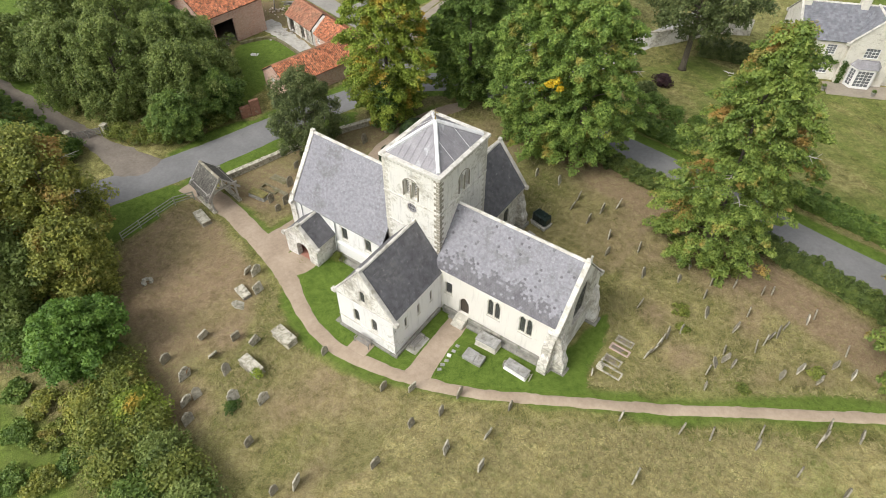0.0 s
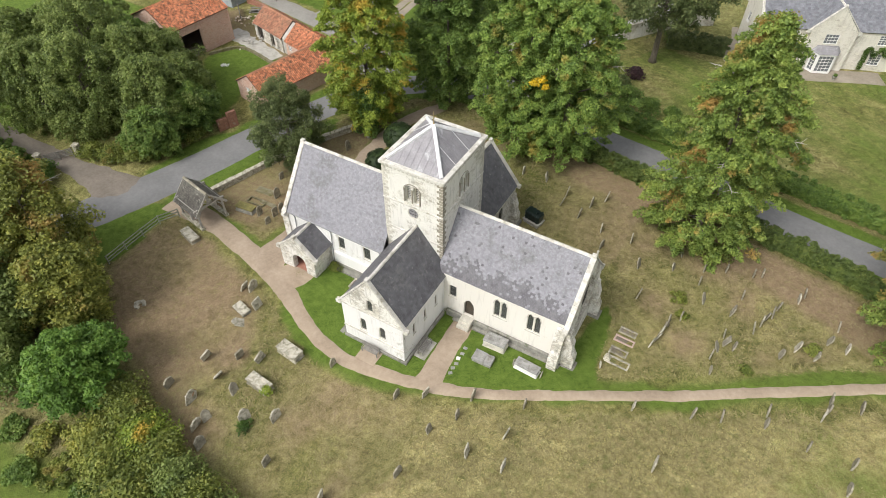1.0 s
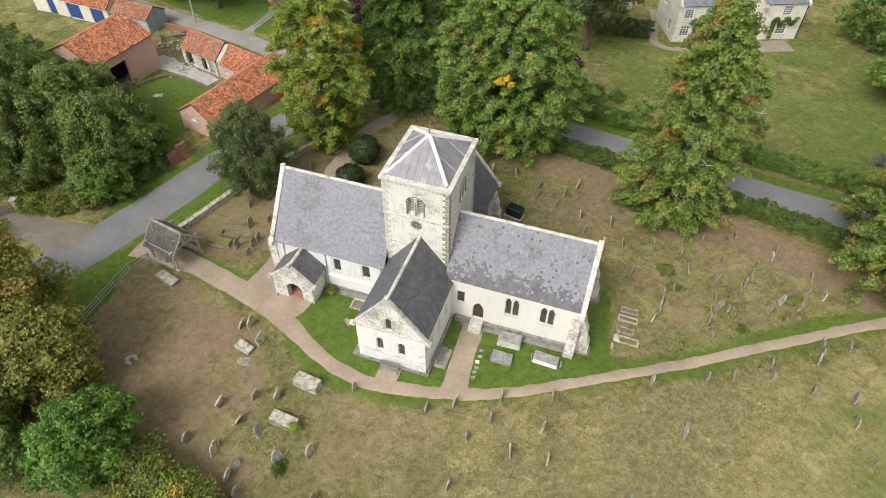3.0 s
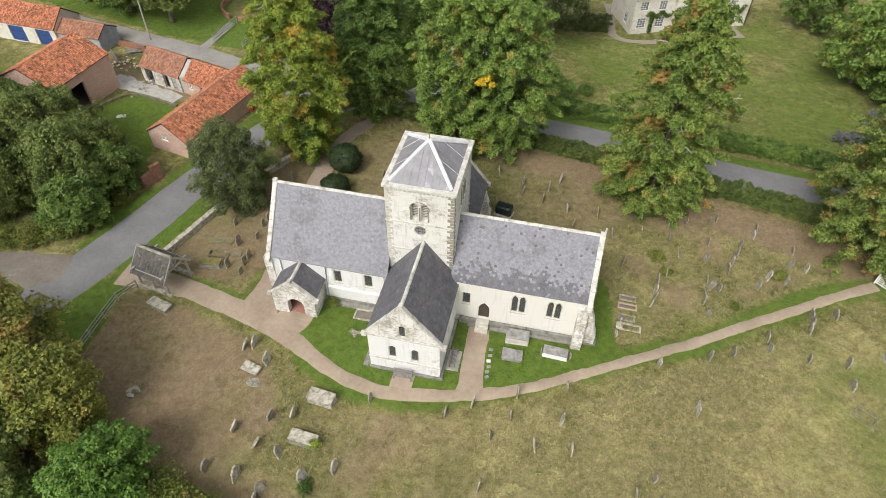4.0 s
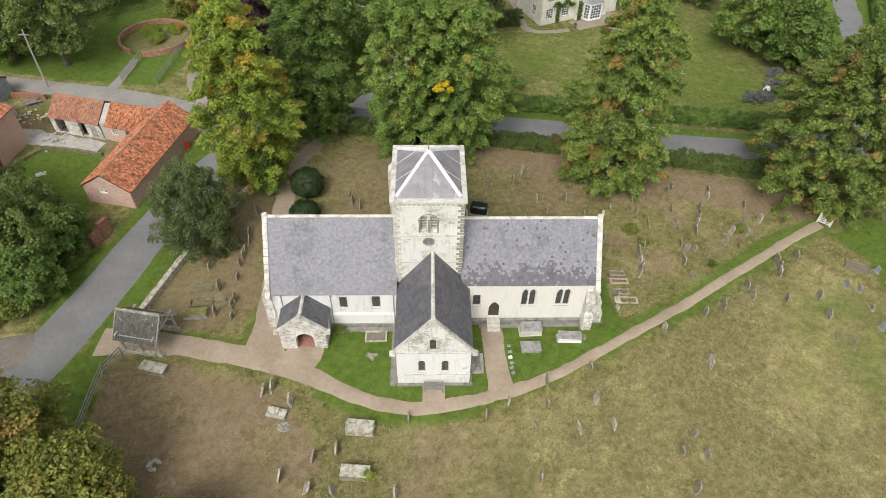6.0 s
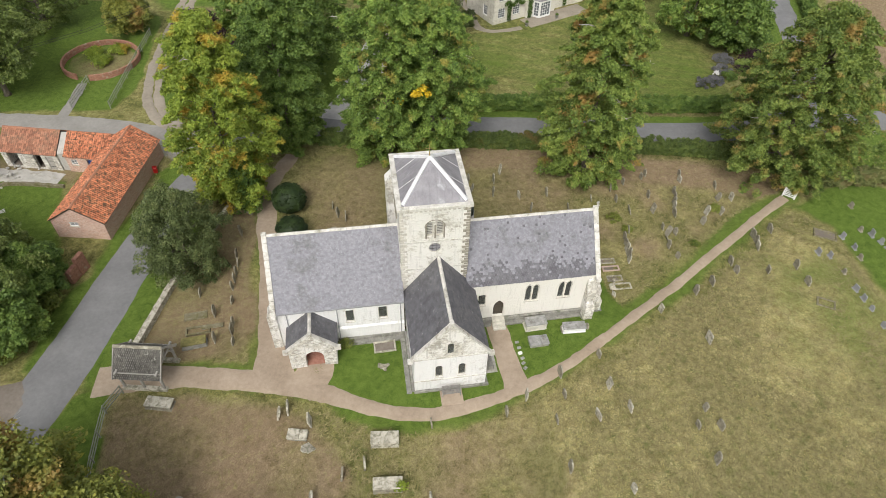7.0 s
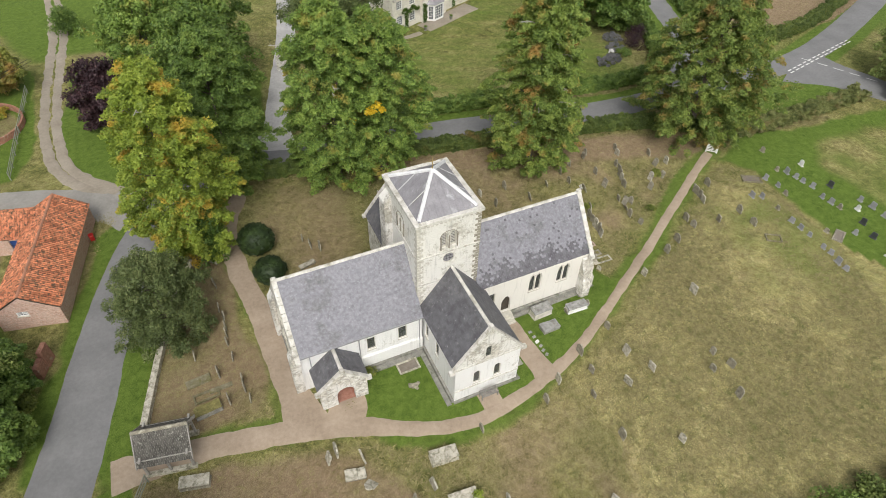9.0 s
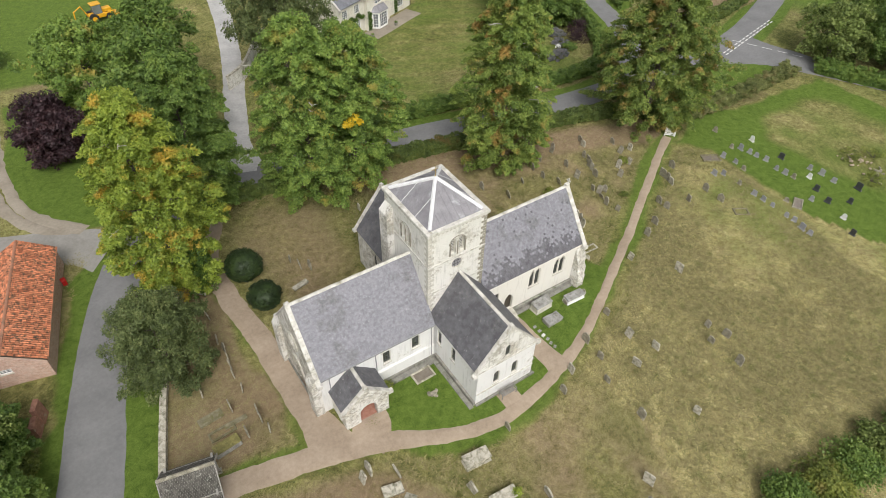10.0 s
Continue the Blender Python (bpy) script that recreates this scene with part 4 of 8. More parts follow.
def window(parent, p0, p1, kind, cx, z0, w, h, lights=1, depth=0.13, frame_mat=None, pane_mat=None, bars=(2, 4), sill=True, sill_mat=None, name="window"):
    """A window set into its opening: a stone or wooden frame, glazing with lead or wooden bars, a sill."""
    p0, p1 = Vector((*p0, 0)), Vector((*p1, 0))
    d = (p1 - p0).normalized()
    inward = Vector((-d.y, d.x, 0))
    frame_mat, pane_mat = frame_mat or DRESSED, pane_mat or GLASS
    outer, inner = arch(kind, cx, z0, w, h), arch(kind, cx, z0 + 0.05, w - 0.12, h - 0.11)
    at = lambda s, z, o: p0 + d * s + inward * o + Vector((0, 0, z))  # noqa: E731
    bm = bmesh.new()
    k = len(outer)
    rings = [[bm.verts.new(at(s, z, o)) for s, z in loop] for loop, o in ((outer, depth - 0.08), (inner, depth - 0.08), (inner, depth + 0.06), (outer, depth + 0.06))]
    for r0, r1 in zip(rings, rings[1:]):
        for i in range(k):
            bm.faces.new((r0[i], r0[(i + 1) % k], r1[(i + 1) % k], r1[i]))
    win = part(name, bm, frame_mat, parent)
    pb = bmesh.new()
    prism(pb, [at(s, z, depth) for s, z in inner], inward * 0.012)
    part("pane", pb, pane_mat, win)
    lead = bmesh.new()
    x0, x1, za, zb = cx - w / 2 + 0.06, cx + w / 2 - 0.06, z0 + 0.05, z0 + h - 0.06
    bar_w = 0.012 if frame_mat is DRESSED else 0.022
    for i in range(1, bars[0]):
        x = x0 + (x1 - x0) * i / bars[0]
        prism(lead, [at(x - bar_w, za, depth - 0.02), at(x + bar_w, za, depth - 0.02), at(x + bar_w, zb - 0.05, depth - 0.02), at(x - bar_w, zb - 0.05, depth - 0.02)], inward * 0.03)
    for i in range(1, bars[1]):
        z = za + (zb - za) * i / bars[1]
        prism(lead, [at(x0, z - bar_w, depth - 0.024), at(x1, z - bar_w, depth - 0.024), at(x1, z + bar_w, depth - 0.024), at(x0, z + bar_w, depth - 0.024)], inward * 0.03)
    if lead.verts:
        part("lead_lattice", lead, BLACK_IRON if frame_mat is DRESSED else frame_mat, win)
    else:
        lead.free()
    if sill:
        sb = bmesh.new()
        prism(sb, [at(cx - w / 2 - 0.06, z0 - 0.09, -0.05), at(cx + w / 2 + 0.06, z0 - 0.09, -0.05), at(cx + w / 2 + 0.06, z0 - 0.01, -0.05), at(cx - w / 2 - 0.06, z0 - 0.01, -0.05)], inward * 0.2)
        part("sill", sb, sill_mat or frame_mat, win)
    return win


def door_leaf(parent, p0, p1, kind, cx, z0, w, h, mat, depth=0.25):
    """A boarded door hung in its opening, with strap hinges and a ring handle."""
    p0, p1 = Vector((*p0, 0)), Vector((*p1, 0))
    d = (p1 - p0).normalized()
    inward = Vector((-d.y, d.x, 0))
    at = lambda s, z, o: p0 + d * s + inward * o + Vector((0, 0, z))  # noqa: E731
    bm = bmesh.new()
    prism(bm, [at(s, z, depth) for s, z in arch(kind, cx, z0, w, h)], inward * 0.06)
    leaf = part("door", bm, mat, parent)
    hb = bmesh.new()
    for z in (z0 + 0.35, z0 + h * 0.62):
        prism(hb, [at(cx - w / 2 + 0.04, z - 0.025, depth - 0.012), at(cx + w * 0.3, z - 0.025, depth - 0.012), at(cx + w * 0.3, z + 0.025, depth - 0.012), at(cx - w / 2 + 0.04, z + 0.025, depth - 0.012)], inward * 0.012)
    part("strap_hinges", hb, BLACK_IRON, leaf)
    kb = bmesh.new()
    prism(kb, [at(cx + w * 0.36 + 0.05 * math.cos(a), z0 + 1.0 + 0.05 * math.sin(a), depth - 0.03) for a in np.linspace(0, math.tau, 9)[:-1]], inward * 0.03)
    part("handle", kb, BLACK_IRON, leaf)
    return leaf


# ---- the church ----
church = empty("church", "limewashed cruciform medieval church with slate roofs and a squat central tower", "church")

# tower
TX, TY, T_TOP = 2.72, 3.32, 13.85
tower_corners = [(-TX, -TY), (TX, -TY), (TX, TY), (-TX, TY)]
for i, (face_mat, label) in enumerate(((TOWER_STONE, ""), (TOWER_STONE, ""), (TOWER_STONE, ""), (TOWER_STONE, ""))):
    a, b = tower_corners[i], tower_corners[(i + 1) % 4]
    L = math.dist(a, b)
    mid = L / 2
    lights = [arch("round", mid - 0.40, 10.88, 0.56, 1.65), arch("round", mid + 0.40, 10.88, 0.56, 1.65)]
    holes = list(lights)
    if i == 0:
        holes.append(arch("circle", mid, 9.22, 1.05, 1.05))
    wall("tower_wall", church, face_mat, a, b, T_TOP, holes, thick=0.9)
    for s in (-0.40, 0.40):
        window(church, a, b, "round", mid + s, 10.88, 0.56, 1.65, depth=0.32, bars=(1, 9), frame_mat=DRESSED, pane_mat=CONCRETE if i == 0 else OAK_DARK, sill=False, name="belfry_light")
    d = Vector((b[0] - a[0], b[1] - a[1], 0)).normalized()
    inward = Vector((-d.y, d.x, 0))
    bm = bmesh.new()
    o = Vector((*a, 0))
    for s in (-0.78, -0.07, 0.64):   # shafts beside the belfry lights
        c = o + d * (mid + s + 0.07) + inward * -0.03
        add_tube(bm, [c + Vector((0, 0, 10.83)), c + Vector((0, 0, 12.18))], [0.06, 0.06], 8)
    hood = [o + d * (mid + 0.80 * math.cos(t)) + Vector((0, 0, 11.98 + 0.72 * math.sin(t))) for t in np.linspace(0, math.pi, 13)]
    add_tube(bm, hood, [0.035] * 13, 5)
    part("belfry_shafts_and_hood", bm, QUOIN, church)
    if i == 0:
        window(church, a, b, "circle", mid, 9.22, 1.05, 1.05, depth=0.09, bars=(3, 3), sill=False, pane_mat=LEAD, name="round_window")
    for z, h in ((10.42, 0.10), (7.4, 0.08)):   # string courses
        bm = bmesh.new()
        prism(bm, [o + d * s + inward * k + Vector((0, 0, zz)) for s, k, zz in ((-0.05, -0.06, z), (L + 0.05, -0.06, z), (L + 0.05, -0.06, z + h), (-0.05, -0.06, z + h))], inward * 0.1)
        part("string_course", bm, COPING, church)
for cx, cy in tower_corners:
    z, k = 5.0, 0
    while z < 13.7:
        h = random.uniform(0.24, 0.34)
        lx, ly = ((0.52, 0.30) if k % 2 else (0.30, 0.52))
        sx, sy = math.copysign(1, cx), math.copysign(1, cy)
        part("quoin", box((min(cx + sx * 0.015, cx - sx * lx), min(cy + sy * 0.015, cy - sy * ly), z), (max(cx + sx * 0.015, cx - sx * lx), max(cy + sy * 0.015, cy - sy * ly), z + h - 0.05)), QUOIN if (cx, cy) == (TX, -TY) else DRESSED, church)
        z, k = z + h, k + 1
bm = bmesh.new()
for lo, hi in (((-2.90, -3.50, 13.85), (2.90, -3.1, 14.13)), ((-2.90, 3.1, 13.85), (2.90, 3.50, 14.13)), ((-2.90, -3.098, 13.85), (-2.5, 3.098, 14.13)), ((2.5, -3.098, 13.85), (2.90, 3.098, 14.13))):
    add_box(bm, lo, hi, None, 0.03)
parapet = part("parapet", bm, COPING, church)
for i, (cx, cy) in enumerate(tower_corners):   # corbel table under the parapet
    nx, ny = tower_corners[(i + 1) % 4]
    n = 15
    for k in range(n):
        x, y = cx + (nx - cx) * (k + 0.5) / n, cy + (ny - cy) * (k + 0.5) / n
        part("corbel", box((x - 0.10, y - 0.10, 13.66), (x + 0.10, y + 0.10, 13.84), None, 0.02), DRESSED, parapet)
bm = bmesh.new()
apex = Vector((0, 0, 16.15))
foot = [Vector((sx * 2.52, sy * 3.12, 14.06)) for sx, sy in ((-1, -1), (1, -1), (1, 1), (-1, 1))]
vs = [bm.verts.new(p) for p in foot] + [bm.verts.new(apex)]
for i in range(4):
    bm.faces.new((vs[i], vs[(i + 1) % 4], vs[4]))
bm.faces.new(vs[3::-1])
lead_roof = part("lead_roof", bm, LEAD, church, "low pyramid roof of streaked grey lead")
for f in foot:
    bm = bmesh.new()
    pts = [f.lerp(apex, t) + Vector((0, 0, 0.03)) for t in np.linspace(0.04, 1, 6)]
    add_tube(bm, pts, [0.16] * 6, 6)
    part("hip_roll", bm, LEAD_PALE, lead_roof, "pale lead hip roll")
for i in range(4):
    a, b = foot[i], foot[(i + 1) % 4]
    n = 9
    for k in range(1, n):
        base = a.lerp(b, k / n)
        reach = 1 - abs(2 * k / n - 1)
        top = base.lerp(base + (apex - a.lerp(b, 0.5)) * reach, 0.94)
        bm = bmesh.new()
        add_tube(bm, [base + Vector((0, 0, 0.015)), top + Vector((0, 0, 0.015))], [0.022, 0.022], 5)
        part("lead_roll", bm, LEAD_PALE if i in (1, 3) and k in (3, 6) else LEAD, lead_roof)
bm = bmesh.new()
add_tube(bm, [(0, 0, 16.1), (0, 0, 16.55), (0, 0, 17.35)], [0.10, 0.035, 0.02], 8)
add_box(bm, (-0.32, -0.012, 16.92), (0.32, 0.012, 16.96))
add_box(bm, (-0.012, -0.25, 16.75), (0.012, 0.25, 16.79))
part("weathervane", bm, surface("gilded_finial", (0.35, 0.26, 0.10), (0.50, 0.40, 0.18), 6, 40, rough=0.5, metal=0.6), church)
bm = bmesh.new()   # stair pilaster at the tower's north-west
prism(bm, [(-3.35, 2.0, -0.3), (-2.70, 2.0, -0.3), (-2.70, 2.0, 12.9), (-3.35, 2.0, 12.2)], (0, 1.25, 0))
part("stair_pilaster", bm, LIMEWASH_WORN, church)

# nave
NW, NE_, NS, NN, NR, NRY = -13.50, -2.72, -4.22, 3.35, 10.0, -0.46
N_EAVE = 4.88
nave_w = [(-0.0, N_EAVE), (NN - NRY, NR - 0.05), (NN - NS, N_EAVE)]
rose = arch("circle", 3.8, 5.0, 1.5, 1.5)
wdoor = arch("pointed", 3.8, 0.0, 1.7, 3.3)
wall("nave_wall", church, LIMEWASH_WORN, (NW, NN), (NW, NS), nave_w, [rose, wdoor], thick=0.9)
window(church, (NW, NN), (NW, NS), "circle", 3.8, 5.0, 1.5, 1.5, bars=(4, 4), sill=False, name="round_window")
door_leaf(church, (NW, NN), (NW, NS), "pointed", 3.8, 0.0, 1.7, 3.3, OAK_DARK, depth=0.45)
S_NAVE = ((NW, NS), (NE_, NS))
nave_holes = [(-7.27, 2.66, 0.74, 1.5), (-4.5, 2.72, 0.78, 1.5)]
wall("nave_wall", church, LIMEWASH, *S_NAVE, N_EAVE, [arch("square", x - NW, z, w, h) for x, z, w, h in nave_holes] + [arch("round", -10.45 - NW, 0.0, 1.3, 2.3)], thick=0.9)
for x, z, w, h in nave_holes:
    window(church, *S_NAVE, "square", x - NW, z, w, h, bars=(3, 5))
door_leaf(church, *S_NAVE, "round", -10.45 - NW, 0.0, 1.3, 2.3, surface("red_brown_door_paint", (0.16, 0.05, 0.035), (0.26, 0.09, 0.06), 4, 30, rough=0.6), depth=0.3)
wall("nave_wall", church, LIMEWASH_WORN, (NE_, NN), (NW, NN), N_EAVE, [], thick=0.9)
gable_roof(church, (NW + 0.25, NRY), (NE_ + 0.05, NRY), NRY - NS, NN - NRY, N_EAVE + 0.02, NR, SLATE, over=0.26, seed=10)
coping(church, (NW, NRY, NR + 0.02), (NW, NS - 0.30, N_EAVE - 0.25), (NW, NN + 0.30, N_EAVE - 0.25), (-1, 0, 0), width=0.40, overlap=0.06)
for y0, y1 in ((NS - 0.12, NS + 1.0), (NN - 1.0, NN + 0.12)):   # flat corner buttresses of the nave end
    bm = bmesh.new()
    prism(bm, [(NW - 0.45, y0, -0.4), (NW + 0.3, y0, -0.4), (NW + 0.3, y0, 5.2), (NW, y0, 5.2), (NW - 0.45, y0, 4.4)], (0, y1 - y0, 0))
    part("buttress", bm, LIMEWASH_WORN, church)
bm = bmesh.new()
for r, w in ((1.05, 0.10),):
    add_tube(bm, [(NW - 0.04, NRY + r * math.cos(t), 2.2 + 1.5 * math.sin(t)) for t in np.linspace(0, math.pi, 13)], [w] * 13, 6)
add_tube(bm, [(NW - 0.04, NRY + 0.85 * math.cos(t), 5.75 + 0.85 * math.sin(t)) for t in np.linspace(0, math.tau, 21)], [0.08] * 21, 6)
part("arch_mouldings", bm, DRESSED, church)
bm = bmesh.new()   # thicker lower wall with a weathered ledge
prism(bm, [(NW + 5.0, NS - 0.16, -0.4), (NW + 5.0, NS - 0.16, 1.95), (NW + 5.0, NS - 0.002, 2.10), (NW + 5.0, NS - 0.002, -0.4)], (NE_ - NW - 5.0, 0, 0))
part("lower_wall", bm, LIMEWASH, church)
for lo, hi in (((NW + 5.0, NS - 0.26, -0.4), (-2.55, NS - 0.17, 0.80)), ((3.6, -4.23, -0.4), (13.4, -3.97, 0.92)), ((NW - 0.12, NS + 1.05, -0.4), (NW - 0.01, NN - 1.05, 0.4))):
    part("plinth", box(lo, hi, None, 0.03), PLINTH, church, "damp grey stone plinth")
for lo, hi in (((-8.55, -4.98, 0.0), (-3.2, NS - 0.27, 0.44)), ((-3.2, -10.5, 0.1), (-2.79, -4.27, 0.46)), ((4.4, -4.55, 0.0), (5.0, -4.24, 0.46)), ((6.3, -4.6, 0.0), (13.2, -4.24, 0.45))):
    part("drain_strip", box(lo, hi, None, 0.02), PLINTH, church, "damp dark drain strip at the wall foot")
bm = bmesh.new()
add_box(bm, (NW + 0.3, NS - 0.24, N_EAVE - 0.22), (NE_, NS - 0.14, N_EAVE - 0.13))
for x in (NW + 1.1, -8.3, -3.0):
    add_tube(bm, [(x, NS - 0.19, N_EAVE - 0.2), (x, NS - 0.06, N_EAVE - 0.6), (x, NS - 0.20, 0.1)], [0.045] * 3, 6)
part("gutter", bm, GRANITE_GREY, church)

# chancel
CW, CE, CS, CN, CR, CRY, C_EAVE = 2.72, 14.25, -3.95, 3.1, 9.86, -0.58, 5.38
S_CH = ((CW, CS), (CE, CS))
ch_lights = [(8.17, 2.60, 0.58, 2.1), (8.81, 2.60, 0.58, 2.1), (11.12, 2.65, 0.58, 2.1), (11.76, 2.65, 0.58, 2.1)]
ch_holes = [arch("square", 4.08 - CW, 2.6, 0.72, 1.4), arch("pointed", 5.65 - CW, 0.95, 0.95, 2.1)] + [arch("pointed", x - CW, z, w, h) for x, z, w, h in ch_lights]
wall("chancel_wall", church, LIMEWASH_CREAM, *S_CH, C_EAVE, ch_holes, thick=0.8)
window(church, *S_CH, "square", 4.08 - CW, 2.6, 0.72, 1.4, bars=(3, 5))
for x, z, w, h in ch_lights:
    window(church, *S_CH, "pointed", x - CW, z, w, h, bars=(3, 8))
for x in (8.49, 11.44):   # heads over the paired lancets
    bm = bmesh.new()
    add_tube(bm, [(x - 0.62, CS - 0.03, 4.22), (x - 0.5, CS - 0.03, 4.65), (x - 0.31, CS - 0.03, 4.81), (x, CS - 0.03, 4.57), (x + 0.31, CS - 0.03, 4.81), (x + 0.5, CS - 0.03, 4.65), (x + 0.62, CS - 0.03, 4.22)], [0.05] * 7, 5)
    part("hood_mould", bm, DRESSED, church)
door_leaf(church, *S_CH, "pointed", 5.65 - CW, 0.95, 0.95, 2.1, OAK_DARK)
bm = bmesh.new()
for k in range(3):
    add_box(bm, (5.1, -4.25 - 0.30 * (k + 1), -0.3), (6.2, -4.25 - 0.30 * k if k else -3.85, 0.94 - 0.16 * k), None, 0.015)
part("door_steps", bm, DRESSED, church)
EW = arch("pointed", 3.65, 3.0, 2.6, 4.6)
wall("chancel_wall", church, LIMEWASH_WORN, (CE, CS), (CE, CN), [(0, C_EAVE), (CRY - CS, CR - 0.05), (CN - CS, C_EAVE)], [EW], thick=0.8)
window(church, (CE, CS), (CE, CN), "pointed", 3.65, 3.0, 2.6, 4.6, depth=0.3, bars=(5, 10))
wall("chancel_wall", church, LIMEWASH_WORN, (CE, CN), (CW, CN), C_EAVE, [], thick=0.8)
gable_roof(church, (CW - 0.05, CRY), (CE - 0.2, CRY), CRY - CS, CN - CRY, C_EAVE + 0.02, CR, SLATE, over=0.16, seed=20, course=0.20, piece=0.22, second=SLATE_PURPLE)
coping(church, (CE, CRY, CR + 0.02), (CE, CS - 0.28, C_EAVE - 0.22), (CE, CN + 0.28, C_EAVE - 0.22), (1, 0, 0), width=0.42, overlap=0.08)
bm = bmesh.new()
add_box(bm, (CE - 0.06, CRY - 0.06, CR + 0.1), (CE + 0.08, CRY + 0.06, CR + 0.75), None, 0.02)
add_box(bm, (CE - 0.05, CRY - 0.24, CR + 0.42), (CE + 0.07, CRY + 0.24, CR + 0.54), None, 0.02)
part("gable_cross", bm, COPING, church)


def stepped_buttress(name, at, turn, width=0.85, reach=1.25, high=4.6, mat=None):
    """A stepped buttress with sloping weatherings; it stands out along its +x."""
    bm = bmesh.new()
    loop = [(-0.2, 0, -0.5), (reach, 0, -0.5), (reach, 0, high * 0.38), (reach * 0.66, 0, high * 0.52), (reach * 0.66, 0, high * 0.70), (0.25, 0, high * 0.93), (0.25, 0, high), (-0.2, 0, high + 0.3)]
    prism(bm, [(x, -width / 2, z) for x, _, z in loop], (0, width, 0))
    bmesh.ops.transform(bm, matrix=pose(*at, 0, 0, turn), verts=bm.verts)
    part(name, bm, mat or LIMEWASH_WORN, church)
    bm = bmesh.new()
    add_box(bm, (-0.1, -width / 2 - 0.16, -0.5), (reach + 0.22, width / 2 + 0.16, 0.42), pose(*at, 0, 0, turn), 0.05)
    part("buttress_plinth", bm, PLINTH, church)


stepped_buttress("buttress", (13.75, CS, 0), -90, width=0.8, reach=1.1, high=4.7)
stepped_buttress("buttress", (CE, -3.75, 0), 0, width=0.75, reach=0.95, high=4.5)
stepped_buttress("buttress", (CE, 2.4, 0), 0, width=0.75, reach=0.8, high=4.2)

# transepts
def transept(south):
    sgn = -1 if south else 1
    x0, x1, y1, cx = -2.55, 3.25, (-10.35 if south else 9.75), 0.30
    eave, ridge = 4.95, 8.72
    y0 = sgn * 3.3
    mat = LIMEWASH if south else LIMEWASH_WORN
    gable = ((x0, y1), (x1, y1)) if south else ((x1, y1), (x0, y1))
    if south:
        wins = [(-0.60 - x0, 2.15, 0.62, 1.55), (1.25 - x0, 2.15, 0.62, 1.55), (0.29 - x0, 5.08, 0.58, 1.4)]
    else:
        wins = [(2.9, 2.4, 0.8, 2.2)]
    L = x1 - x0
    top = [(0, eave), ((cx - x0) if south else (x1 - cx), ridge - 0.04), (L, eave)]
    if south:   # worn rubble gable over the limewashed lower wall
        wall("transept_wall", church, mat, *gable, 4.76, [arch("round", *w) for w in wins[:2]], thick=0.8)
        wall("transept_gable", church, LIMEWASH_WORN, *gable, top, [arch("round", *w) for w in wins[2:]], thick=0.8, base=4.76)
    else:
        wall("transept_wall", church, mat, *gable, top, [arch("round", *w) for w in wins], thick=0.8)
    for w in wins:
        window(church, *gable, "round", *w, bars=(2, 5))
    east = ((x1, y1), (x1, y0)) if south else ((x1, y0), (x1, y1))
    ew = [(1.6, 2.55, 0.34, 1.25), (3.3, 2.55, 0.34, 1.25), (5.0, 2.55, 0.34, 1.25)] if south else [(3.4, 1.9, 1.0, 2.0)]
    wall("transept_wall", church, mat, *east, eave, [arch("round", *w) for w in ew], thick=0.8)
    for w in ew:
        window(church, *east, "round", *w, bars=(2, 4))
    west = ((x0, y0), (x0, y1)) if south else ((x0, y1), (x0, y0))
    ww = [(1.55, 2.5, 0.62, 1.7), (3.6, 2.5, 0.62, 1.7)] if south else [(3.4, 2.2, 0.62, 1.7)]
    wall("transept_wall", church, mat, *west, eave, [arch("square" if south else "round", *w) for w in ww], thick=0.8)
    for w in ww:
        window(church, *west, "square" if south else "round", *w, bars=(2, 5))
    if south:
        gable_roof(church, (cx, y0 - 0.05), (cx, y1 + 0.2), cx - x0, x1 - cx, eave + 0.02, ridge, SLATE_DARK, over=0.2, seed=30)
    else:
        gable_roof(church, (cx, y0 + 0.05), (cx, y1 - 0.2), x1 - cx, cx - x0, eave + 0.02, ridge, SLATE_DARK, over=0.36, seed=40)
    coping(church, (cx, y1, ridge + 0.02), (x0 - 0.22, y1, eave - 0.22), (x1 + 0.22, y1, eave - 0.22), (0, sgn, 0), width=0.36, overlap=0.09)
    if south:
        for z, k in ((1.80, 0.07), (4.72, 0.06)):
            part("string_course", box((x0 - 0.04, y1 - k, z), (x1 + 0.04, y1 + 0.05, z + 0.09)), COPING, church)
        part("plinth", box((x0 - 0.05, y1 - 0.22, -0.4), (x1 + 0.28, y1 - 0.01, 0.60), None, 0.02), PLINTH, church)
        part("plinth", box((x0 - 0.22, y1, -0.4), (x0 - 0.01, -4.5, 0.80), None, 0.02), PLINTH, church, "damp grey stone plinth")
        part("plinth", box((x1 + 0.01, y1, -0.4), (x1 + 0.24, -4.3, 0.62), None, 0.02), PLINTH, church)


transept(True)
transept(False)
stepped_buttress("buttress", (3.25, 9.2, 0), 0, width=0.9, reach=0.8, high=3.6)

